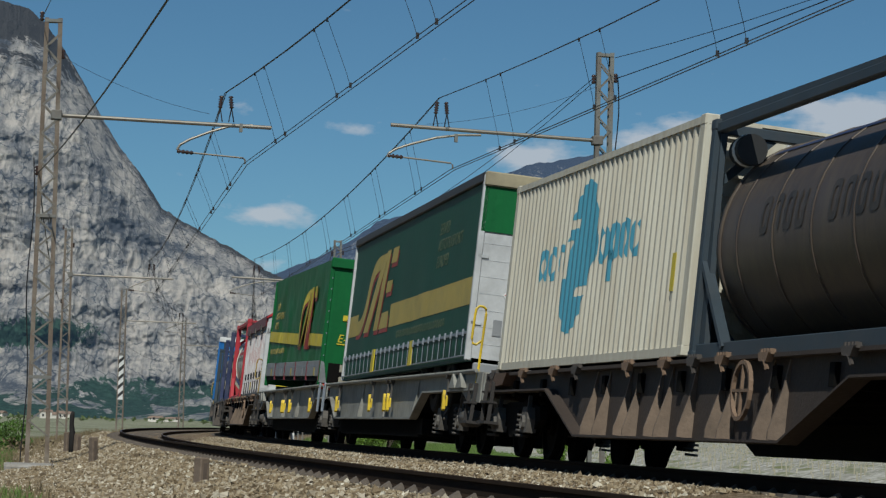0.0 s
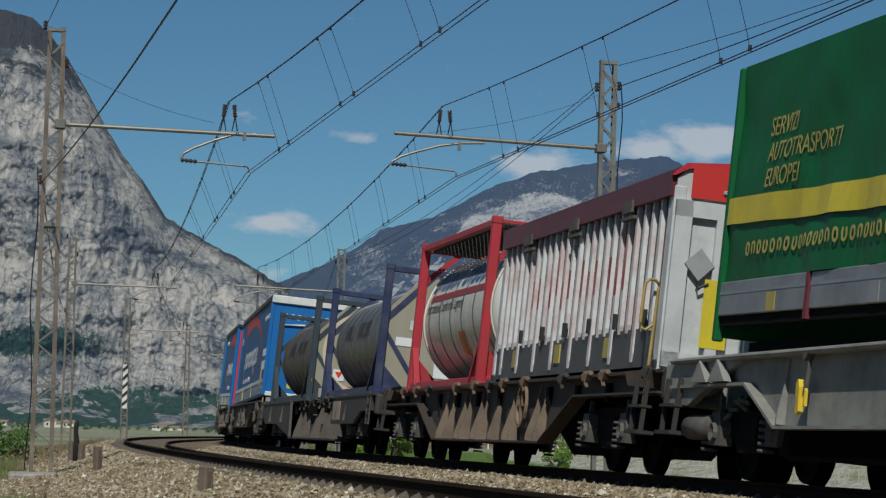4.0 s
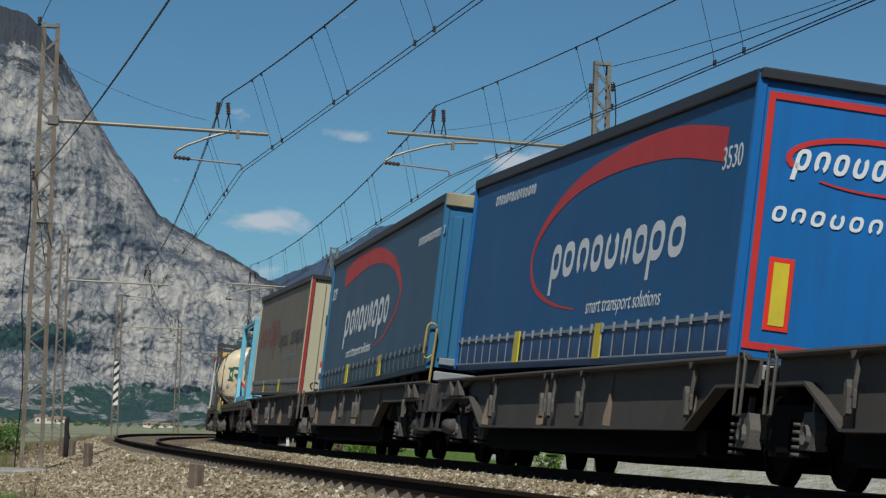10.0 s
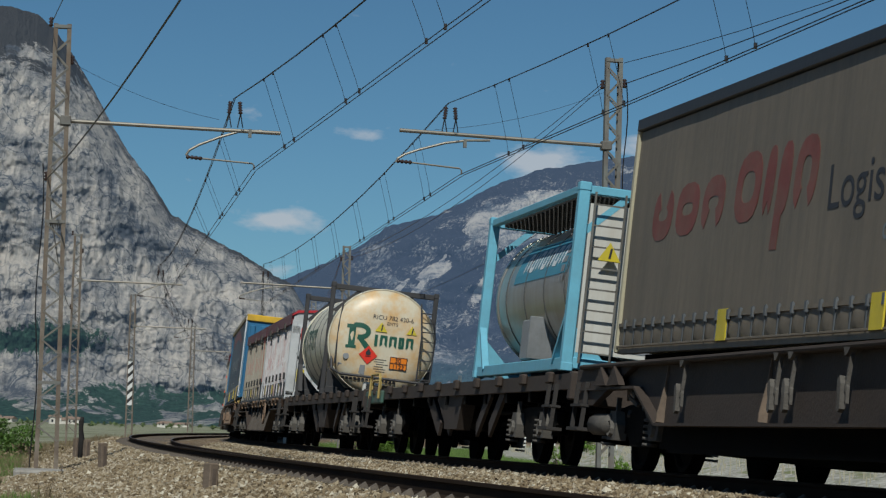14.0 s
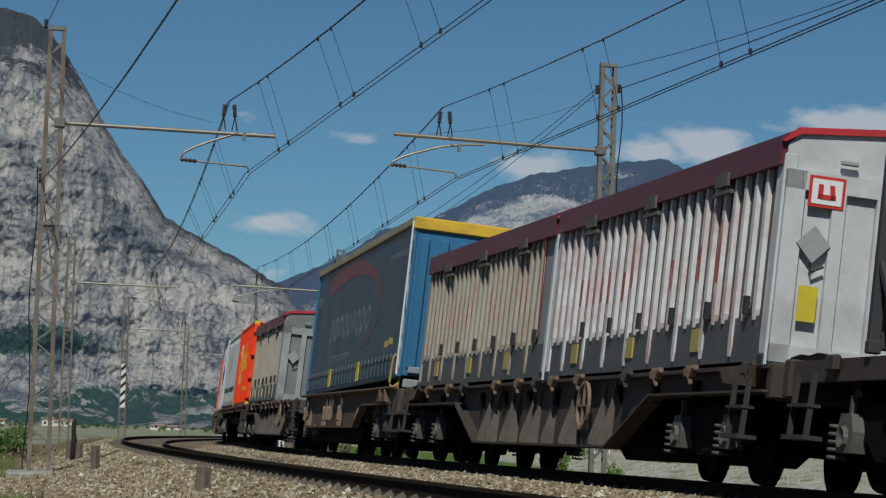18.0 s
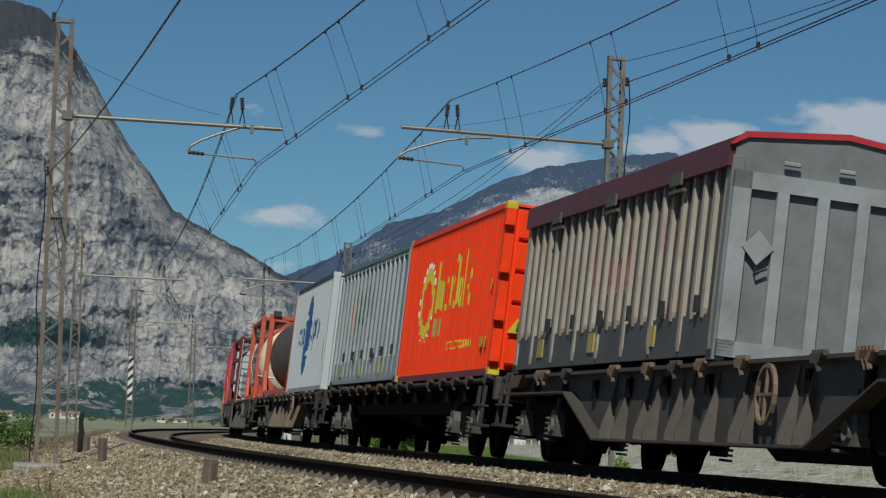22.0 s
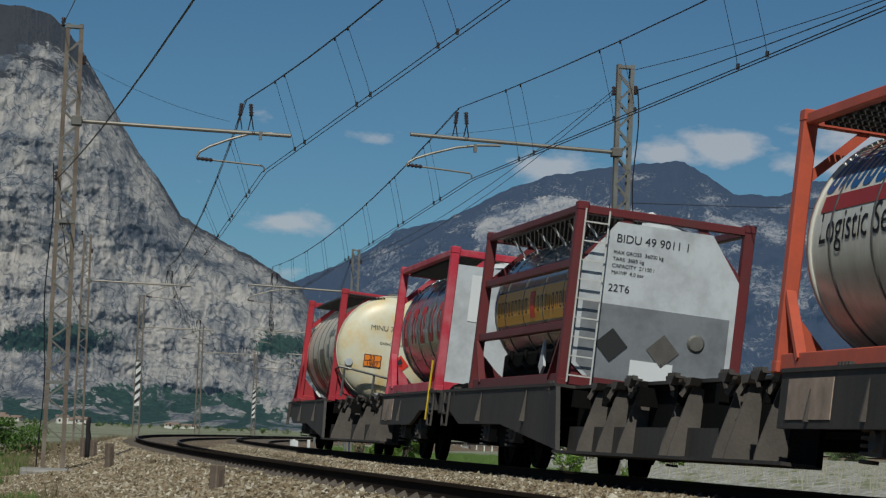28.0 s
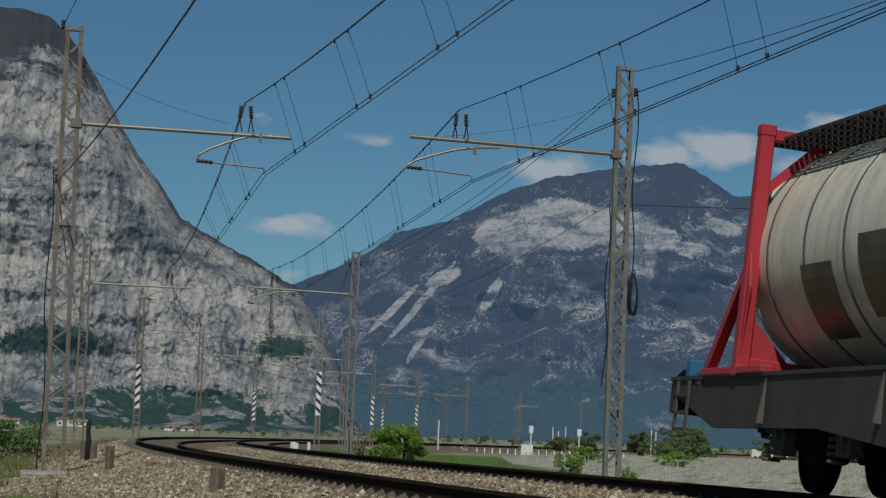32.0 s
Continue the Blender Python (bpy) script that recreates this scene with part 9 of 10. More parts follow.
        if fr == "frame_blue":
            e = (-n / 2 + 0.05, 0, 0)
            ch = []
            for i in range(4):
                for j in range(2):
                    if (i + j) % 2:
                        ch.append(rect(0.10 + 0.42 * j, 0.45 + 0.42 * i, 0.42, 0.42))
            part("chequer_back", flat([rect(0.10, 0.45, 0.84, 1.68)], (e[0], 0.25, 0.0), "end"), M["paper"], ob, "white and navy chequered plate")
            for sq in ch:
                part("chequer", flat([sq], (e[0] - 0.006, 0.25, 0.0), "end"), M["blue_print"], ob)
            part("emblem", flat(ring(0, 0, 0.24, 0.24, 0.05, 0.05, 0, 360, 20) + [rect(-0.12, -0.14, 0.08, 0.28), rect(-0.02, -0.14, 0.16, 0.1)], (e[0] - 0.01, -0.35, 1.30), "end"), M["orange_print"], ob, "orange round emblem")
            hazard(ob, e[0], 0.0, 0.0, None, (0.38, 0.28), size=1.25)
            lettering("lettering", "KUBU 102", M["black_print"], ob, (e[0], 0.0, 2.16), 0.17, turn="end")
            lettering("lettering", "3CTI", M["black_print"], ob, (e[0], -0.35, 1.98), 0.15, turn="end")
            part("plate", flat([rect(0, 0, 0.5, 0.17)], (e[0], 0.98, 1.02), "end"), M["paper"], ob, "white maker's plate")
            part("plate", flat([rect(0, 0, 0.2, 0.2)], (e[0], 0.72, 1.35), "end"), M["silver"], ob, "small steel plate")
        else:
            part("rust_ring", flat(ring(0, 0, 0.42, 0.42, 0.035, 0.035, 0, 360, 40), (-n / 2 + 0.055, -0.05, 1.40), "end"), M["plate"], ob, "rusty ring on the tank end")
            part("hub", Geo().lathe([(-n / 2 + 0.02, 0.0), (-n / 2 + 0.03, 0.15), (-n / 2 + 0.06, 0.17)], "x", (0, -0.05, 1.40), 20), M["orange_print"], ob, "orange hub")
            part("dome_ring", flat(ring(0, 0, 0.98, 0.98, 0.09, 0.09, 0, 360, 48), (-n / 2 + 0.056, 0.0, 1.32), "end", 0.02), M["dome_cream"], ob, "stained raised rim")
            lettering("lettering", "KUBU", M["black_print"], ob, (-n / 2 + 0.05, 0.25, 1.98), 0.17, turn="end")
            part("tool_box", Geo().box(-n / 2 - 0.02, -n / 2 + 0.1, 0.55, 1.02, 0.10, 0.34, 0.015), M["dome_beige"], ob)
            part("placard", flat([rect(0, 0, 0.28, 0.28)], (-n / 2 + 0.05, 0.70, 0.58), "end"), M["paper"], ob, "white placard with a red triangle")
            part("triangle", flat([[(0.04, 0.22), (0.24, 0.22), (0.14, 0.06)]], (-n / 2 + 0.044, 0.70, 0.58), "end"), M["hazard_red"], ob)
            hazard(ob, -n / 2 + 0.05, 0.35, 0.12, ("263", "1040"), None, size=1.1)
            part("round_sign", flat([[(0.11 * math.cos(a * 0.5236), 0.11 * math.sin(a * 0.5236)) for a in range(12)]], (-n / 2 + 0.1 , 1.226, 0.52), "side"), M["yellow"], ob, "round yellow sticker")
        squat(ob, 0.925)
        load(ob, u0, u1, w, 1.10)
    # blue trailers
    w = wagon(wagon_pocket(17.6, "wagon_dark", "axlebox", "wagon_dark", (-6.2, 8.5), "dark grey-brown pocket wagon", joint_far=True), 86.0, 103.6)
    ob = trailer(13.9, 2.74, "road trailer with a navy blue curtain and bright blue end", "navy", "blue_door", "hem_blue", straps="strap_pale", roof="roof_white", kind="panels")
    freight_swoosh(ob, 1.31, False, number="3504")
    for y, z, wd, h in ((0.2, 1.1, 0.5, 0.42), (-0.3, 0.15, 0.7, 0.2)):
        part("plate", flat([rect(0, 0, wd, h)], (-6.99, y, z), "end"), M["paper"], ob, "pale plate")
    part("sticker", flat([rect(0, 0.0, 0.22, 0.15), rect(0.0, -0.2, 0.2, 0.13)], (-6.99, 0.62, 0.42), "end"), M["yellow"], ob, "yellow stickers")
    part("end_pipe", Geo().tube([(-7.02, 0.95, 0.15), (-7.02, 0.95, 1.95), (-7.02, 0.3, 2.0)], 0.03, 6), M["roof_white"], ob, "white riser pipe")
    part("address_bars", flat(loops([0.13] * 9, 0.16, 0.035, 0.06, 0.2), (-6.99, 0.95, 2.12), "end"), M["white_print"], ob)
    part("end_skirt", Geo().box(-7.05, -6.9, -1.2, 1.2, -0.05, 0.08, 0.02), M["roof_white"], ob)
    load(ob, 86.45, 100.3, w, 1.40, 1.22)
    w = wagon(wagon_pocket(16.4, "wagon_dark", "axlebox", "wagon_dark", (5.7,), "dark grey-brown pocket wagon half", joint_near=True), 103.6, 120.0)
    ob = trailer(13.9, 2.82, "road trailer with a navy curtain and red-bordered blue doors", "navy", "blue_door", "hem_blue", straps="strap_pale", roof="pelmet", kind="panels", border="red_print")
    freight_swoosh(ob, 1.30, True, number="3530")
    part("loop", flat(ring(1.15, 2.0, 0.95, 0.26, 0.07, 0.02, 200, -130, 30), (-6.99, 1.1, 0), "end"), M["red_print"], ob, "small red loop")
    for q in loops([0.15] * 9, 0.22, 0.045, 0.05, 0.2, (0, 7)):
        part("brand_shape", flat([q], (-6.992, 0.85, 1.88), "end"), M["white_print"], ob, "hollow white shape")
    part("address_bars", flat(loops([0.14] * 10, 0.16, 0.035, 0.06, 0.2), (-6.99, 1.02, 1.35), "end"), M["white_print"], ob)
    part("placard", flat([rect(0, 0, 0.26, 0.72)], (-6.99, 0.98, 0.28), "end"), M["hazard_red"], ob, "red-edged yellow placard")
    part("placard_face", flat([rect(0.05, 0.05, 0.16, 0.62)], (-6.996, 0.98, 0.28), "end"), M["yellow"], ob)
    part("plate", flat([rect(0, 0, 0.3, 0.42)], (-6.99, -0.35, 0.3), "end"), M["grey_patch"], ob, "grey plate")
    load(ob, 104.5, 118.6, w, 1.22, 1.38)
    w = wagon(wagon_pocket(17.2, "wagon_dark", "axlebox", "wagon_dark", (-6.0, 8.3), "rusty dark pocket wagon", joint_far=True), 120.4, 137.6)
    ob = trailer(13.65, 2.79, "road trailer with a teal-blue curtain and ribbed blue end", "navy_teal", "teal_door", "hem_teal", straps="strap", roof="roof_tan", kind="ribs", hem_h=0.30)
    freight_swoosh(ob, 1.32, False, "red_print", "white_print", number="3229", k=0.93)
    part("address_bars", flat(bars([0.16] * 6, 0.17, 0.35, 0.2), (-6.90, 0.5, 2.15), "end"), M["white_print"], ob)
    load(ob, 121.0, 134.6, w, 1.44, 1.20)
    w = wagon(wagon_pocket(16.8, "wagon_brown", "axlebox", "wagon_brown", (5.9,), "rusty brown pocket wagon half", joint_near=True), 137.6, 154.4)
    ob = trailer(13.8, 2.69, "road trailer with a dirty brown-grey curtain and cream doors", "curtain_grey", "cream_door", "curtain_grey", straps="strap", roof="pelmet", kind="doors", hem_h=0.24, n_straps=34)
    x = 6.9
    cloth("brand_shape", moved(loops([0.82] * 3, 0.58, 0.22, 0.14, 0.15, (), 2.6, 14, "uon"), 0.9, 2.5) + moved(loops([0.80, 0.30, 0.38, 0.66], 0.72, 0.20, 0.12, 0.15, (2,), 2.6, 14, "onon"), 4.0, 2.5), "faded_brown_red", ob, -1.30, "hollow faded red shape")
    cloth_words("lettering", "Logistics", "black_print", ob, 6.85, 2.46 - 1.30, 0.60, 0.0, 1.22)
    cloth("brand_shape", moved(loops([0.36, 0.30, 0.34, 0.26, 0.30, 0.34], 0.36, 0.075, 0.08, 0.0, (5,), 2.6, 14, "uonnou"), 10.05, 2.45) + moved(loops([0.24, 0.22], 0.36, 0.07, 0.08, 0.0, (), 2.6, 14, "ou"), 12.5, 2.45), "black_print", ob, -1.30, "hollow dark shape")
    cloth("small_print_bars", moved(loops([0.14] * 16, 0.14, 0.03, 0.07, 0.0), 8.4, 2.10), "faded_print", ob, -1.30)
    part("brand_bars", flat(bars([0.36, 0.34, 0.34], 0.34, 0.18) + [[(px + 1.55, pz) for px, pz in p] for p in bars([0.4], 0.34)], (-6.94, 0.80, 1.95), "end"), M["red_print"], ob, "row of plain red bars")
    lettering("lettering", "Logistics", M["black_print"], ob, (-6.945, 0.88, 1.58), 0.34, turn="end")
    part("flag", flat([rect(0, 0.26, 0.62, 0.13)], (-6.94, 0.86, 0.36), "end"), M["hazard_red"], ob, "red, white and blue striped flag")
    part("flag_band", flat([rect(0, 0.13, 0.62, 0.13)], (-6.94, 0.86, 0.36), "end"), M["dome_pale"], ob)
    part("flag_band", flat([rect(0, 0, 0.62, 0.13)], (-6.94, 0.86, 0.36), "end"), M["blue_print"], ob)
    lettering("lettering", "C 24", M["black_print"], ob, (-6.945, 1.05, 0.10), 0.26, turn="end", squeeze=1.2)
    part("door_edge", Geo().box(-6.99, -6.93, 1.20, 1.27, -0.05, 2.6), M["dark_red_print"], ob, "dark red door edge")
    part("light_bar", Geo().box(-7.0, -6.9, -1.2, 1.2, -0.12, 0.0, 0.02), M["frame_red"], ob, "red rear light bar")
    load(ob, 138.7, 152.6, w, 1.22, 1.36)
    # old flat wagons with two tanks
    w = wagon(wagon_flat(17.6, "wagon_brown", (-6.2, 6.2), "old brown flat wagon with a green end platform, partly empty", True), 154.9, 172.4)
    ob = tank(6.06, "stainless steel tank container in a light blue frame", "tank_steel", "dome_white", "frame_sky", 1.12, 1.30, 2.48, 6.1, bands=4, braces="foot")
    part("name_panel", on_barrel([rect(0, 0, 3.5, 0.62, 0.10)], 1.5, 1.30, 1.12, 6), M["teal_print"], ob, "blue name panel")
    shapes_on_barrel(loops([0.28] * 7, 0.34, 0.08, 0.10, 0.1, (), 5.0, 14, "nunonon"), 1.0, 1.30, 1.126, 13, "white_print", ob, "plain white shape")
    part("valve_cabinet", Geo().box(-0.35, 0.35, 0.80, 1.16, 0.22, 0.82, 0.02), M["grey_patch"], ob, "grey valve cabinet")
    part("cabinet_door", Geo().box(-0.42, -0.38, 0.80, 1.22, 0.22, 0.85, 0.01), M["alu"], ob)
    part("data_bars", on_barrel([rect(0.12 * (k % 2), 0.14 * (k // 2), 0.10, 0.10) for k in range(8)], -1.6, 1.30, 1.125, 0), M["grey_patch"], ob, "small grey print")
    part("end_plate", Geo().box(-3.0, -2.96, -1.05, 1.05, 0.25, 2.3), M["dome_white"], ob, "white end plate")
    part("name_panel", flat([rect(0, 0, 1.3, 0.26)], (-3.006, 0.25, 1.15), "end"), M["teal_print"], ob, "blue name panel")
    part("grey_patch", flat([rect(0, 0, 1.3, 0.62)], (-3.006, 0.45, 0.32), "end"), M["grey_patch"], ob)
    lettering("lettering", "CRKU", M["black_print"], ob, (-3.006, -0.25, 2.05), 0.18, turn="end")
    g = Geo()
    for y in (1.02, 0.62):
        g.beam((-3.12, y, 0.1), (-3.12, y, 2.45), 0.025)
    for k in range(8):
        g.beam((-3.12, 1.02, 0.25 + 0.29 * k), (-3.12, 0.62, 0.25 + 0.29 * k), 0.02, 0.022)
    part("ladder", g, M["grating"], ob, "end ladder")
    warning(ob, -3.14, 0.82, 1.62)
    squat(ob, 0.938)
    load(ob, 155.4, 161.6, w, 1.20)
    w = wagon(wagon_flat(15.6, "wagon_brown", (-5.4, 5.4), "old brown flat wagon under a tank container"), 172.9, 188.5)
    ob = tank(6.06, "cream tank container with a yellow-stained end in a black frame", "tank_cream", "dome_cream", "frame_black", 1.24, 1.30, 2.52, 5.7, protrude=0.75, bands=5, top_rails=False, base_rails=False, walkway=False, ladder=False, braces="foot", pw=0.05)
    shapes_on_barrel([rect(0.0, 0.0, 0.17, 0.72, 0.1)] + ring(0.26, 0.53, 0.24, 0.19, 0.13, 0.13, -100, 110) + [[(0.24, 0.34), (0.40, 0.34), (0.72, -0.06), (0.54, -0.06)], rect(0.80, 0.04, 0.11, 0.52, 0.06)] + moved(loops([0.36, 0.36, 0.28, 0.36], 0.52, 0.10, 0.12, 0.05, (), 8.0, 14, "nnon"), 1.05, 0.04), 2.3, 1.30, 1.24, -12, "green_print", ob, "plain green shape")
    xe = -5.7 / 2 + 0.14 - 0.75
    for q in [rect(0.02, 0.03, 0.15, 0.52), rect(-0.04, 0.46, 0.16, 0.09), rect(-0.03, 0.0, 0.24, 0.07)] + ring(0.24, 0.41, 0.22, 0.14, 0.11, 0.11, -95, 120) + [[(0.20, 0.27), (0.34, 0.27), (0.62, -0.02), (0.44, -0.02)], rect(0.62, 0.10, 0.07, 0.27)] + moved(loops([0.175, 0.175, 0.13, 0.175], 0.27, 0.062, 0.045, 0.0, (), 8.0, 14, "nnon"), 0.745, 0.10):
        part("brand_shape", flat([q], (xe - 0.02, 0.83, 1.10), "end"), M["green_print"], ob, "plain dark green shape")
    lettering("lettering", "RICU 782 430-6", M["black_print"], ob, (xe - 0.02, 0.30, 1.83), 0.145, turn="end")
    lettering("lettering", "EMT5", M["black_print"], ob, (xe - 0.02, -0.04, 1.71), 0.11, turn="end")
    hazard(ob, xe - 0.02, -0.20, 0.71, ("30", "1123"), (0.32, 0.98), size=0.97)
    warning(ob, xe - 0.02, 0.08, 1.63, 0.14)
    warning(ob, xe - 0.02, -0.64, 1.63, 0.125)
    part("grey_patch", flat([rect(0, 0, 0.62, 0.24)], (xe - 0.02, 0.98, 0.50), "end"), M["grey_patch"], ob, "blank grey plate")
    part("small_print_bars", flat([rect(0.0 if k % 3 else 0.05, k * 0.055, 0.22 + 0.06 * (k % 2), 0.014) for k in range(6)], (xe - 0.02, 0.16, 0.62), "end", 0.002), M["band"], ob, "rows of small grey print")
    part("name_bars", flat(bars([0.07] * 14, 0.06, 0.35), (xe - 0.02, 0.86, 0.38), "end"), M["black_print"], ob, "row of small dark bars")
    part("handrail", Geo().tube([(xe + 0.35, 1.12, 0.95), (xe + 0.1, 1.12, 0.58), (xe - 0.12, 0.95, 0.48), (xe - 0.12, -0.9, 0.46), (xe + 0.1, -1.15, 0.50)], 0.032, 8), M["frame_black"], ob, "dark tubular end rail")
    part("valve_box", Geo().box(xe - 0.03, xe + 0.1, -0.14, 0.36, 0.08, 0.36, 0.02), M["dome_white"], ob)
    # black plate on the box stands in for the shade of its recess
    part("valve_recess", Geo().box(xe - 0.04, xe - 0.028, -0.08, 0.29, 0.12, 0.31), M["board_black"], ob)
    part("gauge", Geo().lathe([(xe - 0.05, 0.0), (xe - 0.05, 0.07), (xe + 0.02, 0.07)], "x", (0.10, 0.82, 0.90), 14), M["grey_patch"], ob)
    g = Geo()
    for y in (-0.82, -1.12):
        g.tube([(xe - 0.06, y, 0.5), (xe - 0.06, y * 1.02, 1.5), (xe + 0.15, y * 0.95, 2.3)], 0.02, 5)
    for k in range(8):
        z = 0.55 + 0.22 * k
        g.beam((xe - 0.06 + 0.2 * max(0, (z - 1.5) / 0.8), -0.82, z), (xe - 0.06 + 0.2 * max(0, (z - 1.5) / 0.8), -1.12, z), 0.025)
    part("ladder", g, M["frame_black"], ob, "dark end ladder")
    part("pipe", Geo().tube([(xe + 0.3, 0.98, 2.2), (xe + 0.15, 1.05, 1.6), (xe + 0.12, 1.06, 0.7)], 0.022, 6), M["frame_black"], ob)
    wrap_end(ob, xe, xe + 0.32, 1.30, 1.24)
    squat(ob, 0.962)
    load(ob, 180.7, 186.7, w, 1.18)
    # two ribbed containers
    w = wagon(wagon_belly(20.3, "wagon_brown", (-7.9, 7.9), "rusty brown flat container wagon with a deep fish-belly frame", centre=-0.4, tan=None), 189.0, 209.3)
    ob = ribbed_container(9.3, 2.37, "ribbed white open-top bulk container with a red tarpaulin", "bulk_white", "bulk_panel", 27, reds=(2, 23, 0.92))
    part("emblem", flat([rect(0, 0, 0.36, 0.30), ], (-4.736, 0.98, 1.56), "end"), M["red_print"], ob, "red square emblem")
    part("emblem_mark", flat([rect(0.03, 0.03, 0.30, 0.24)], (-4.742, 0.98, 1.56), "end"), M["paper"], ob)
    part("emblem_stroke", flat([rect(0.09, 0.08, 0.05, 0.14), rect(0.09, 0.08, 0.18, 0.045), [(0.22, 0.08), (0.27, 0.08), (0.25, 0.22), (0.20, 0.22)]], (-4.748, 0.98, 1.56), "end"), M["red_print"], ob)
    part("sticker", flat([rect(0, 0, 0.19, 0.34)], (-4.736, 0.98, 0.46), "end"), M["yellow"], ob, "peeling yellow sticker")
    load(ob, 189.1, 198.55, w, 1.11)
    ob = ribbed_container(9.3, 2.36, "ribbed cream open-top bulk container with faded red writing", "bulk_cream", "bulk_panel", 27, reds=(4, 24, 0.95), plain=0.75)
    part("tie_strap", Geo().beam((-4.02, 1.20, 0.60), (-4.10, 1.255, 2.02), 0.03, 0.012), M["dark_red_print"], ob, "dark red tie strap")
    part("grey_panel", Geo().box(-4.54, -3.94, 1.165, 1.178, 0.50, 1.90), M["grey_patch"], ob, "plain grey side panel")
    load(ob, 198.6, 208.05, w, 1.12)
    # single blue trailer
    w = wagon(wagon_pocket(15.3, "wagon_rust", "catch_tan", "wagon_rust", (-5.6, 5.8), "rusty orange-brown pocket wagon", rail_h=1.75), 209.7, 225.0)
    ob = trailer(13.7, 2.76, "road trailer with a slate-blue curtain and yellow-edged roof", "navy_grey", "teal_door", "hem_teal", straps="strap", roof="roof_yellow", kind="ribs", hem_h=0.30, n_straps=28, roof_edge="roof_tan")
    freight_swoosh(ob, 1.33, False, "faded_loop", "faded_print", "3490")
    cloth("yellow_label", [rect(11.6, 0, 0.5, 0.12), rect(12.2, 0.03, 0.5, 0.12)], "yellow", ob, 0.55)
    part("side_edge", Geo().box(-6.90, -6.84, 1.24, 1.30, 0.0, 2.7), M["white_print"], ob, "pale corner edge")
    part("address_bars", flat(bars([0.16] * 6, 0.17, 0.35, 0.2), (-6.93, 0.6, 2.1), "end"), M["white_print"], ob)
    load(ob, 210.2, 223.7, w, 1.41, 1.25)
    # silver-ended ribbed container, half-empty wagon
    w = wagon(wagon_belly(17.4, "wagon_dark", (-6.6, 6.4), "dark flat container wagon, empty at its leading end", centre=-0.9, tan=None), 225.6, 243.0)
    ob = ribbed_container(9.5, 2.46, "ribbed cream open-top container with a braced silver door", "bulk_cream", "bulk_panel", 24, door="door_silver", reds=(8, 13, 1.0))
    load(ob, 232.8, 242.3, w, 1.15)
    # red, grey and white bulk containers
    w = wagon(wagon_straight(19.6, "wagon_dark", (-7.2, 7.2), "dark flat container wagon with rusty catches"), 243.5, 263.1)
    ob = box_container(9.0, 2.56, "red_box", "bright red corrugated bulk container with a yellow ring emblem", 0.19, "door", "catch_yellow")
    x, y = 4.5, 1.226
    part("ring_emblem", on_corrugation(ring(2.45, 1.32, 0.56, 0.50, 0.22, 0.22, 0, 360, 36), 8.64, 1.208, 0.19, 0.036, x), M["yellow"], ob, "yellow ring emblem")
    part("ring_edge", on_corrugation([p for k, p in enumerate(ring_pieces(2.45, 1.32, 0.72, 0.66, 0.09, 0.09, 0, 360, 40)) if k % 2], 8.64, 1.208, 0.19, 0.036, x), M["paper"], ob, "white dashes round the ring")
    for q in moved([rect(0.0, 0.0, 0.12, 0.86)] + moved(loops([0.34, 0.22, 0.32, 0.24], 0.56, 0.11, 0.07, 0.0, (), 2.8, 14, "nuon"), 0.20, 0.0) + moved(loops([0.46], 0.90, 0.12, 0.06, 0.0, (), 2.8, 14, "o"), 1.64, 0.0) + moved(loops([0.34], 0.56, 0.11, 0.07, 0.0, (), 2.8, 14, "u"), 2.18, 0.0) + [rect(2.60, 0.0, 0.12, 0.92), rect(2.82, 0.0, 0.12, 0.92), [(2.94, 0.28), (3.16, 0.58), (3.30, 0.58), (3.04, 0.24)], [(2.98, 0.30), (3.10, 0.30), (3.34, 0.0), (3.18, 0.0)]], 3.35, 1.12):
        part("brand_shape", on_corrugation([q], 8.64, 1.208, 0.19, 0.036, x), M["yellow"], ob, "plain yellow shape")
    for q in moved(bars([0.22, 0.22, 0.22], 0.30, 0.3), 3.3, 0.72):
        part("brand_bar", on_corrugation([q], 8.64, 1.208, 0.19, 0.036, x), M["sand_yellow"], ob)
    part("address_bars", on_corrugation(moved(loops([0.13] * 12, 0.14, 0.03, 0.07, 0.0), 4.9, 0.46), 8.64, 1.208, 0.19, 0.036, x), M["yellow"], ob)
    part("sticker", flat([rect(0, 0, 0.12, 0.16), rect(0, 0.85, 0.12, 0.16), rect(-0.4, 0.0, 0.25, 0.16)], (x - 8.4, y, 0.42), "side"), M["yellow"], ob)
    part("ring_emblem", flat(ring(0, 0, 0.18, 0.18, 0.09, 0.09, 0, 360, 24), (-4.58, 0.55, 1.95), "end"), M["yellow"], ob)
    warning(ob, -4.62, 0.9, 0.72, 0.14)
    load(ob, 244.0, 253.05, w, 1.17)
    ob = ribbed_container(9.3, 2.56, "grey ribbed bulk container with a dark green cover", "grey_box", "grey_panel", 17, tarp=False, door="grey_box", cover="green_panel", base="grey_box", tall_rib=0.12)
    rib_paint("emblem", [[(1.90, 1.52), (2.00, 1.20), (2.25, 1.08), (2.62, 1.10), (2.74, 1.42), (2.30, 1.50)], [(2.25, 1.42), (2.76, 1.42), (2.86, 1.66), (2.70, 1.82), (2.40, 1.78)]] + sweep([(2.55, 1.75, 0.16), (2.72, 2.02, 0.12), (2.66, 2.24, 0.08), (2.35, 2.18, 0.03)], 12), 9.3, 17, 0.12, "orange_print", ob, "orange bowl-shaped emblem")
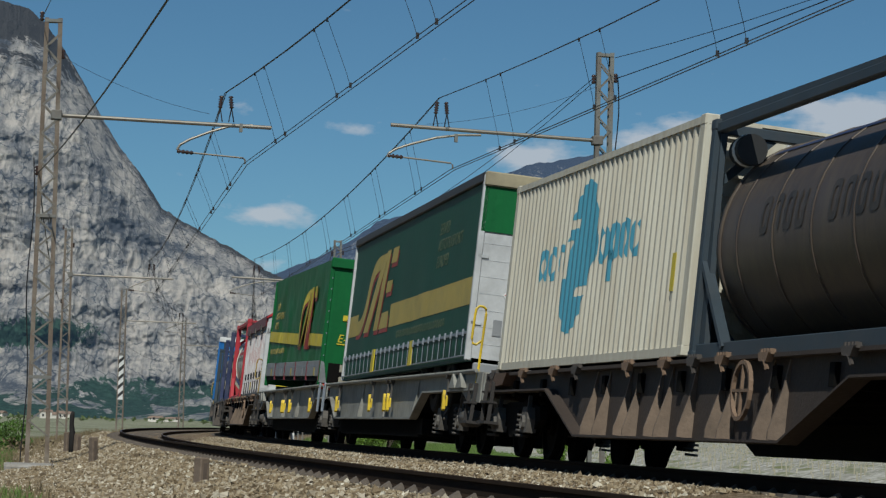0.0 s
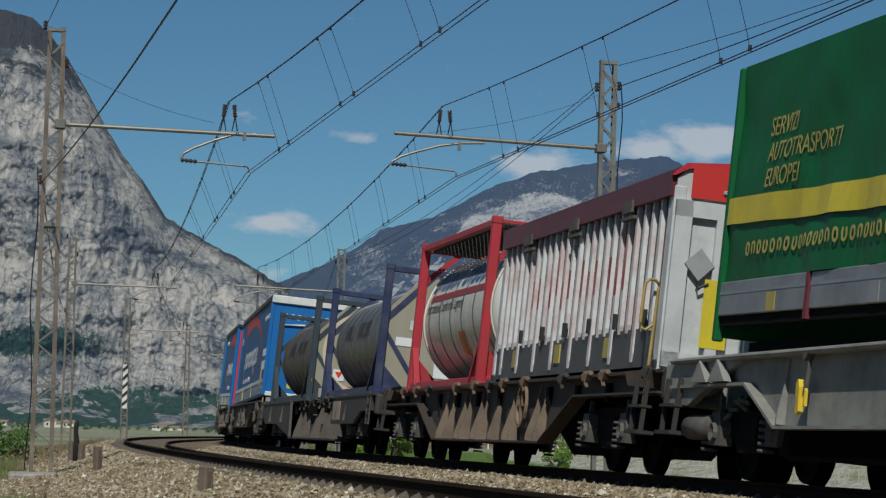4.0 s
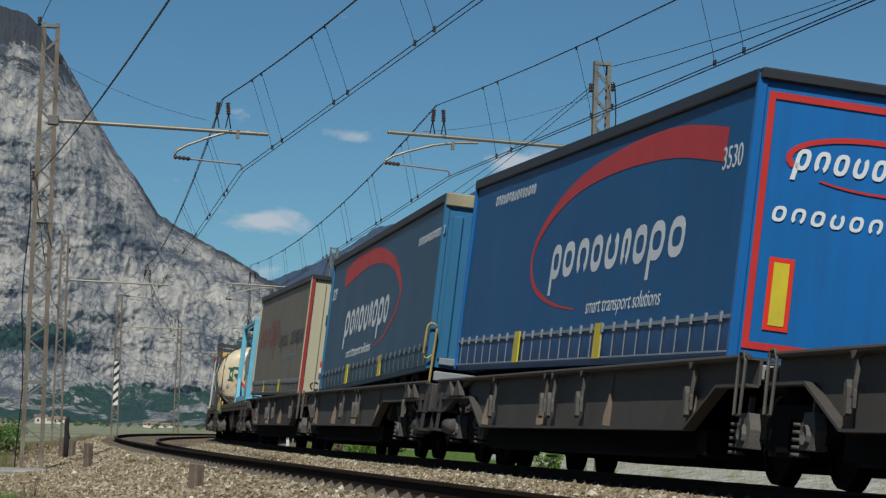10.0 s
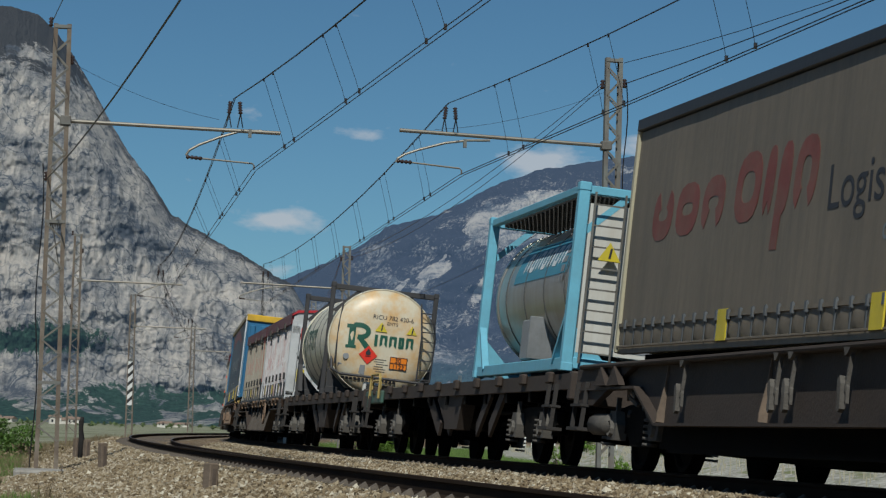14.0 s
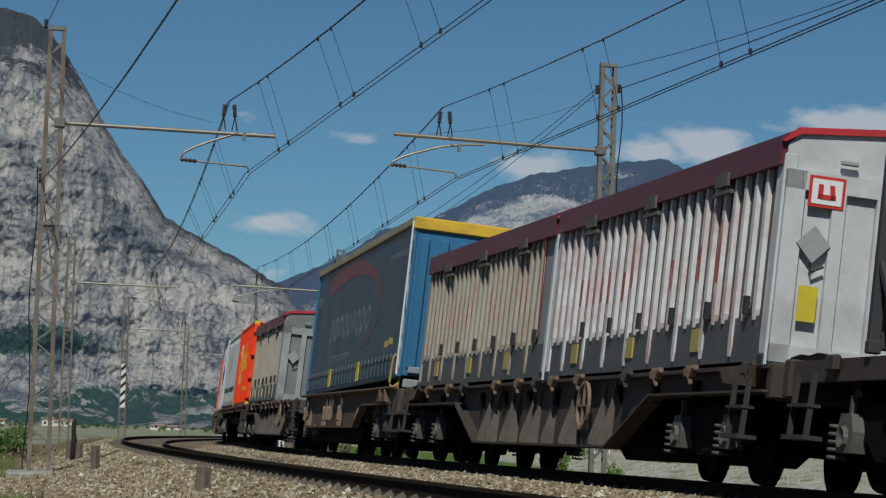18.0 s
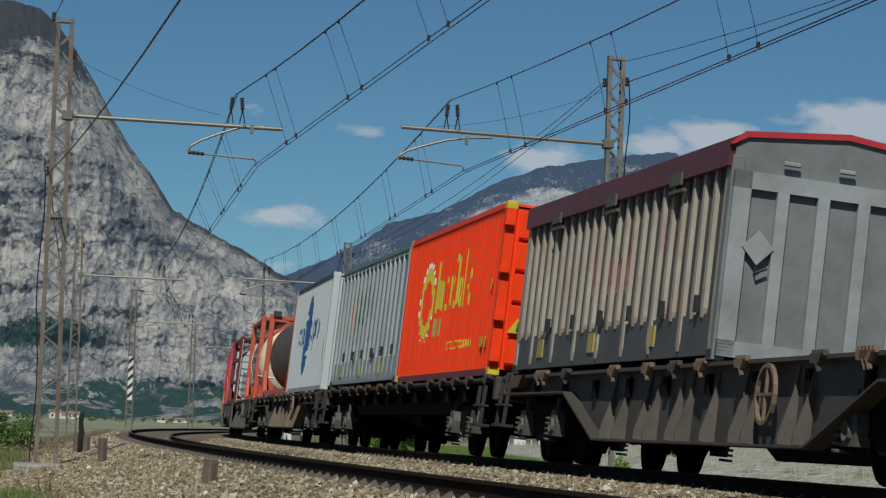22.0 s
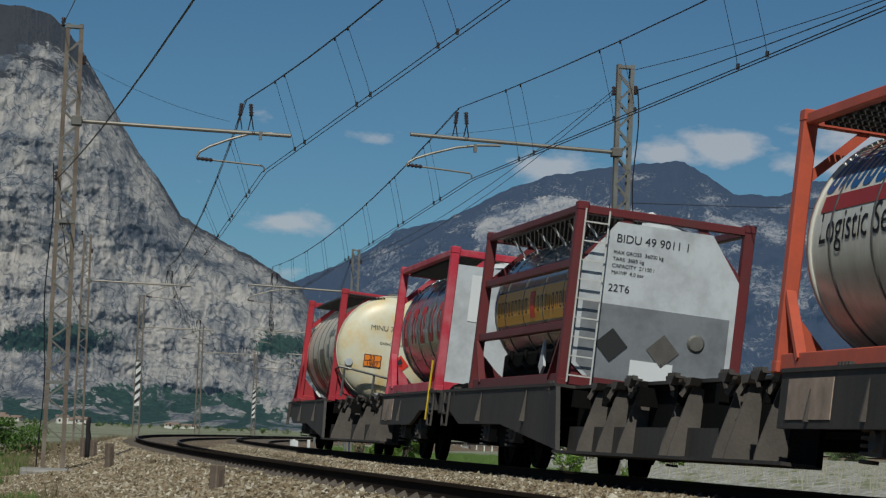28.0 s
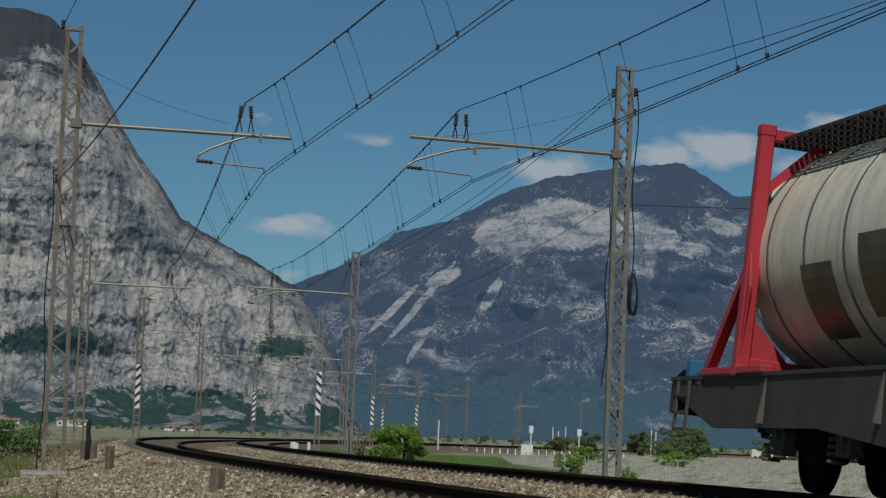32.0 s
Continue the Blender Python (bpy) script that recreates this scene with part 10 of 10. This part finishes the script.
    rib_paint("emblem_leaf", sweep([(2.10, 2.02, 0.05), (2.14, 1.78, 0.14), (2.42, 1.60, 0.10)], 10) + sweep([(2.22, 1.98, 0.03), (2.34, 1.84, 0.08), (2.52, 1.78, 0.04)], 8), 9.3, 17, 0.12, "green_print", ob, "dark green arc")
    for q in [[(2.86, 1.30), (2.98, 1.98), (3.26, 1.98), (3.16, 1.50), (3.6, 1.55), (3.7, 1.26)], [(3.35, 1.60), (3.7, 1.98), (3.95, 1.98), (3.60, 1.60)], [(3.72, 1.28), (4.05, 1.98), (4.25, 1.98), (4.05, 1.28)], [(4.2, 1.34), (4.34, 2.12), (4.5, 2.12), (4.44, 1.34)], [(4.62, 1.36), (4.78, 2.04), (5.22, 1.98), (5.12, 1.40)], [(2.9, 1.08), (3.06, 1.08), (3.1, 1.30), (4.2, 1.20), (4.1, 1.36), (2.95, 1.40)]]:
        rib_paint("brand_shape", [q], 9.3, 17, 0.12, "green_print", ob, "plain dark green shape")
    part("address_bars", flat(loops([0.13] * 16, 0.15, 0.035, 0.07, 0.0), (4.65 - 2.0, 1.1745, 0.86), "side", 0.002), M["blue_print"], ob)
    for k in range(4):
        part("placard_holder", flat([diamond(0.2) if k < 2 else rect(-0.14, -0.19, 0.28, 0.38)], (4.65 - 2.42 - k * 0.56, 1.1745, 0.60), "side", 0.002), M["grating"], ob, "dull grey placard holder")
    load(ob, 253.2, 262.4, w, 1.18)
    w = wagon(wagon_belly(20.4, "wagon_brown", (-7.4, 7.2), "dusty brown flat container wagon with a deep fish-belly frame", centre=-0.2), 263.5, 283.9)
    ob = box_container(9.0, 2.64, "white_box", "white corrugated bulk container with a blue emblem", 0.20, "ladder", "white_box", dark_top=True)
    compass_mark(ob, 9.0, 0.20, "blue_print")
    warning(ob, -4.58, 0.78, 1.78, 0.17)
    load(ob, 264.25, 273.3, w, 1.17)
    ob = tank(8.5, "dark brown tank container with a red end frame", "tank_dark", "dome_pale", "frame_orange", 1.20, 1.34, 2.52, 8.5, bands=9, walkway=False, ladder=False, braces="foot", top_rails=False)
    part("lifting_lug", Geo().box(4.0, 4.22, 1.0, 1.24, 2.52, 2.72, 0.02), M["frame_black"], ob)
    squat(ob, 0.916)
    load(ob, 273.4, 281.9, w, 1.17)
    # four tanks on the last two wagons
    w = wagon(wagon_panel(24.1, "wagon_black", "dark grey low container wagon with plated sides", False), 284.3, 308.4)
    ob = tank(6.06, "cream tank container with a red stripe in an orange-red frame", "tank_white", "dome_pale", "frame_orange", 1.16, 1.32, 2.50, 6.1, protrude=0.5, bands=5, ladder=False)
    part("red_stripe", on_barrel([rect(0.5, 0, 4.8, 0.17)], 2.9, 1.32, 1.16, 10), M["dark_red_print"], ob, "dark red stripe")
    shapes_on_barrel(loops([0.27] * 6, 0.46, 0.09, 0.06, 0.1, (), 4.0) + moved(loops([0.27] * 5, 0.46, 0.09, 0.06, 0.1, (), 4.0), 2.2, 0), 2.5, 1.32, 1.16, 20, "blue_print", ob, "plain navy shape")
    words_on_barrel(ob, "Logistic Services", 2.35, 1.32, 1.16, -5, 0.44, "black_print", 1.0)
    part("yellow_label", on_barrel([rect(0, 0, 0.7, 0.3)], -1.9, 1.32, 1.16, 32), M["yellow"], ob)
    part("handrail", Geo().tube([(-3.0, 1.15, 0.75), (-3.6, 1.0, 0.72), (-3.6, -0.9, 0.68)], 0.03, 6), M["roof_white"], ob, "pale end rail")
    squat(ob, 0.977)
    load(ob, 285.3, 291.5, w, 1.10)
    ob = tank(6.06, "silver tank container with an orange name band in a maroon frame", "tank_silver", "silver", "frame_maroon", 1.10, 1.40, 2.50, 6.0, bands=4, ladder=False, braces="foot", knee=(0.75, 0.62), low_knee=(0.5, 0.45))
    part("name_panel", on_barrel([rect(0, 0, 4.9, 0.52)], 2.5, 1.40, 1.10, -19), M["band_gold"], ob, "orange name band")
    shapes_on_barrel(moved(loops([0.13] * 9, 0.24, 0.028, 0.105, 0.0, (), 5.0), 0.15, 0.14) + moved(loops([0.13] * 8, 0.24, 0.028, 0.105, 0.0, (), 5.0), 2.8, 0.14), 2.5, 1.40, 1.107, -19, "black_print", ob, "plain dark shape")
    for k in range(6):
        x = 2.3 - k * 0.9
        part("roof_strut", Geo().beam((x, 1.05, 2.50), (x - 0.12, 0.80, 2.20), 0.09, 0.03), M["roof_white"], ob, "white slanting strut")
    for z in (0.86, 1.74):
        part("side_rail", Geo().box(-2.9, 2.9, 1.08, 1.18, z - 0.06, z + 0.06, 0.012), M["frame_maroon"], ob, "maroon rail along the barrel")
    part("belly_case", Geo().box(-2.6, 2.2, 0.2, 0.95, 0.16, 0.62, 0.05), M["under"], ob, "black casing under the barrel")
    for k in range(4):
        x = 1.5 - k * 0.95
        part("pipe", Geo().tube([(x, 0.98, 0.62), (x - 0.1, 1.02, 0.42), (x - 0.5, 1.02, 0.34), (x - 0.8, 0.98, 0.36)], 0.035, 6), M["under"], ob, "black pipe under the barrel")
    part("valve_wheel", Geo().prism([(-1.35, 0.32), (-1.2, 0.72), (-1.05, 0.32), (-1.2, 0.20)], 1.10, 1.14), M["silver"], ob, "pale valve handle")
    part("lower_plate", Geo().prism([(-1.07, 0.36), (-0.75, 0.06), (0.75, 0.06), (1.07, 0.36), (1.07, 1.22), (-1.07, 1.22)], -2.987, -2.98, "x"), M["alu"], ob, "darker lower half of the end plate")
    part("gauge", Geo().lathe([(-3.02, 0.0), (-3.02, 0.10), (-2.98, 0.14)], "x", (0, -0.62, 0.82), 18), M["grating"], ob, "round gauge")
    part("round_sign", on_barrel([rect(2.36, 0.06, 0.3, 0.40)], 2.5, 1.40, 1.11, -19), M["hazard_red"], ob)
    part("end_plate", Geo().prism([(-1.08, 0.35), (-0.75, 0.05), (0.75, 0.05), (1.08, 0.35), (1.08, 1.75), (0.65, 2.38), (-0.65, 2.38), (-1.08, 1.75)], -2.98, -2.92, "x"), M["silver"], ob, "silver eight-sided end plate")
    lettering("lettering", "BIDU 49 9011 1", M["black_print"], ob, (-2.986, 0.70, 2.10), 0.165, turn="end")
    for k, s_ in enumerate(("MAX GROSS  36000 kg", "TARE  3685 kg", "CAPACITY  21100 l", "MAWP  4.0 bar")):
        lettering("lettering", s_, M["black_print"], ob, (-2.986, 0.72, 1.93 - 0.095 * k), 0.075, turn="end")
    lettering("lettering", "22T6", M["black_print"], ob, (-2.986, 0.74, 1.40), 0.15, turn="end")
    for y, ma in ((0.60, "board_black"), (-0.15, "axlebox")):
        part("diamond_holder", flat([diamond(0.24)], (-2.995, y, 0.65), "end"), M[ma], ob, "empty diamond placard holder")
    part("plate", flat([rect(0.75, 0.08, 0.62, 0.32)], (-2.995, 1.05, 0.08), "end"), M["paper"], ob, "white plate")
    g = Geo()
    for yy in (1.12, 0.80):
        g.beam((-3.1, yy, 0.05), (-3.06, yy, 2.5), 0.02)
    for k in range(9):
        g.beam((-3.1, 1.12, 0.15 + 0.27 * k), (-3.1, 0.80, 0.15 + 0.27 * k), 0.018, 0.02)
    part("ladder", g, M["dome_white"], ob, "white end ladder")
    g = Geo()
    for k in range(7):
        g.tube([(-2.6 + k * 0.85, 0.55, 2.45), (-2.5 + k * 0.85, 0.1, 2.62), (-2.4 + k * 0.85, -0.3, 2.46)], 0.03, 5)
    part("roof_hoops", g, M["roof_white"], ob)
    squat(ob, 0.935)
    load(ob, 300.55, 306.55, w, 1.09)
    last = wagon_panel(24.6, "wagon_black", "dark grey low container wagon with plated sides, last in line")
    part("tail_lamp", Geo().box(12.0, 12.18, 1.0, 1.16, 1.07, 1.30, 0.02), M["teal_door"], last, "small teal tail lamp box")
    w = wagon(last, 308.7, 333.3)
    ob = tank(6.06, "dull silver tank container with red shapes in a crimson frame", "tank_silver", "silver", "frame_crimson", 1.14, 1.30, 2.40, 6.0, bands=4, ladder=False, braces="foot")
    shapes_on_barrel(loops([0.55] * 5, 0.70, 0.15, 0.44, 0.04, (), 5.0), 2.45, 1.30, 1.14, -19, "red_print", ob, "plain hollow red shape")
    part("red_belly", on_barrel([rect(0.3, 0, 5.0, 0.25)], 2.8, 1.32, 1.14, -50), M["frame_crimson"], ob, "red band low on the barrel")
    part("end_plate", Geo().box(-2.98, -2.93, -1.08, 1.10, 0.12, 2.2), M["silver"], ob, "pale steel end plate")
    part("plate", flat([rect(0, 0, 0.34, 0.8)], (-2.986, 0.85, 1.25), "end"), M["paper"], ob, "white data sheet")
    squat(ob, 0.964)
    load(ob, 309.55, 315.55, w, 1.11)
    ob = tank(6.06, "cream tank container with a pale yellow end in a red frame", "tank_cream", "dome_pale", "frame_red", 1.24, 1.31, 2.50, 6.25, tail=0.6, protrude=0.55, bands=6, top_rails=False, base_rails=False, braces="foot", ladder=False)
    xe = -6.25 / 2 + 0.14 - 0.55
    lettering("lettering", "MINU 735 004-2", M["black_print"], ob, (xe - 0.02, 0.55, 1.72), 0.165, turn="end")
    lettering("lettering", "CAPACITY  34.970 ltr", M["black_print"], ob, (xe - 0.02, 0.30, 1.40), 0.085, turn="end")
    part("small_print_bars", flat([rect(0, k * 0.05, 0.13, 0.02) for k in range(4)], (xe - 0.02, -0.05, 1.50), "end", 0.002), M["grey_patch"], ob)
    hazard(ob, xe - 0.02, 0.62, 0.86, ("33", "1987"), (-0.22, 1.00), size=0.95)
    warning(ob, xe - 0.02, -0.10, 2.03, 0.15)
    part("gauge", Geo().lathe([(xe - 0.06, 0.0), (xe - 0.06, 0.09), (xe + 0.02, 0.09)], "x", (0.12, 0.95, 0.92), 16), M["silver"], ob, "round gauge glass")
    part("handrail", Geo().tube([(xe + 0.5, 1.20, 0.72), (xe - 0.05, 1.15, 0.78), (xe - 0.14, 0.9, 0.75), (xe - 0.14, -1.1, 0.50), (xe + 0.1, -1.18, 0.5)], 0.026, 8), M["band"], ob, "grey tubular end rail")
    g = Geo()
    for yy in (1.05, 0.35, -0.55):
        g.tube([(xe - 0.12, yy, 0.74 - 0.1 * (1.05 - yy)), (xe - 0.10, yy, 0.1)], 0.03, 6)
    part("rail_posts", g, M["band"], ob)
    part("valve_box", Geo().box(xe - 0.04, xe + 0.1, -0.30, 0.30, 0.02, 0.28, 0.02), M["grey_patch"], ob)
    # recess shade again as a black plate, nothing is cut in
    part("valve_recess", Geo().box(xe - 0.05, xe - 0.038, -0.24, 0.24, 0.05, 0.23), M["board_black"], ob)
    g = Geo()
    for yy in (-0.72, -1.02):
        g.tube([(xe - 0.16, yy, 0.3), (xe - 0.16, yy, 1.7), (xe + 0.05, yy, 2.45)], 0.02, 5)
    for k in range(8):
        z = 0.45 + 0.25 * k
        g.beam((xe - 0.16 + 0.28 * max(0, (z - 1.7) / 0.75), -0.72, z), (xe - 0.16 + 0.28 * max(0, (z - 1.7) / 0.75), -1.02, z), 0.025)
    part("ladder", g, M["ladder"], ob, "cream end ladder")
    part("barrel_print", on_barrel(bars([0.12] * 6, 0.16, 0.4) + [rect(0, -0.5, 0.5, 0.32), rect(0.7, -0.75, 0.35, 0.25)], -1.2, 1.31, 1.24, 10), M["grey_patch"], ob)
    for xp, wp, za, hp in ((1.75, 0.84, -1.05, 0.80), (0.2, 0.9, -0.85, 0.80)):
        part("oily_panel", on_barrel([rect(0, za, wp, hp)], xp, 1.31, 1.244, 0), M["tank_brown_panel"], ob, "dark oily panel on the barrel")
    wrap_end(ob, xe, xe + 0.32, 1.31, 1.24)
    squat(ob, 0.965)
    load(ob, 324.95, 331.05, w, 1.09)


build_train()
build_stones()
build_sleepers()


# ---- movement ----
def motions():
    times = [float(t) for t in range(0, 33)]
    for ob, u, half in WAGONS:
        walk(ob, [(t, ride(u - gone(t), half)) for t in times])
    for ob, du, w, z, pitch in LOADS:
        _, u, half = WAGONS[w]
        walk(ob, [(t, ride(u - gone(t), half) @ pose(du, 0, z, 0, pitch, 0)) for t in times])
    # wheels roll on the rails
    turns = [k / 30 for k in range(961)]
    for ob in WHEELSETS:
        at = Vector(ob.location)
        walk(ob, [(t, pose(at.x, at.y, at.z, 0, -math.degrees(gone(t) / 0.455), 0)) for t in turns])


motions()
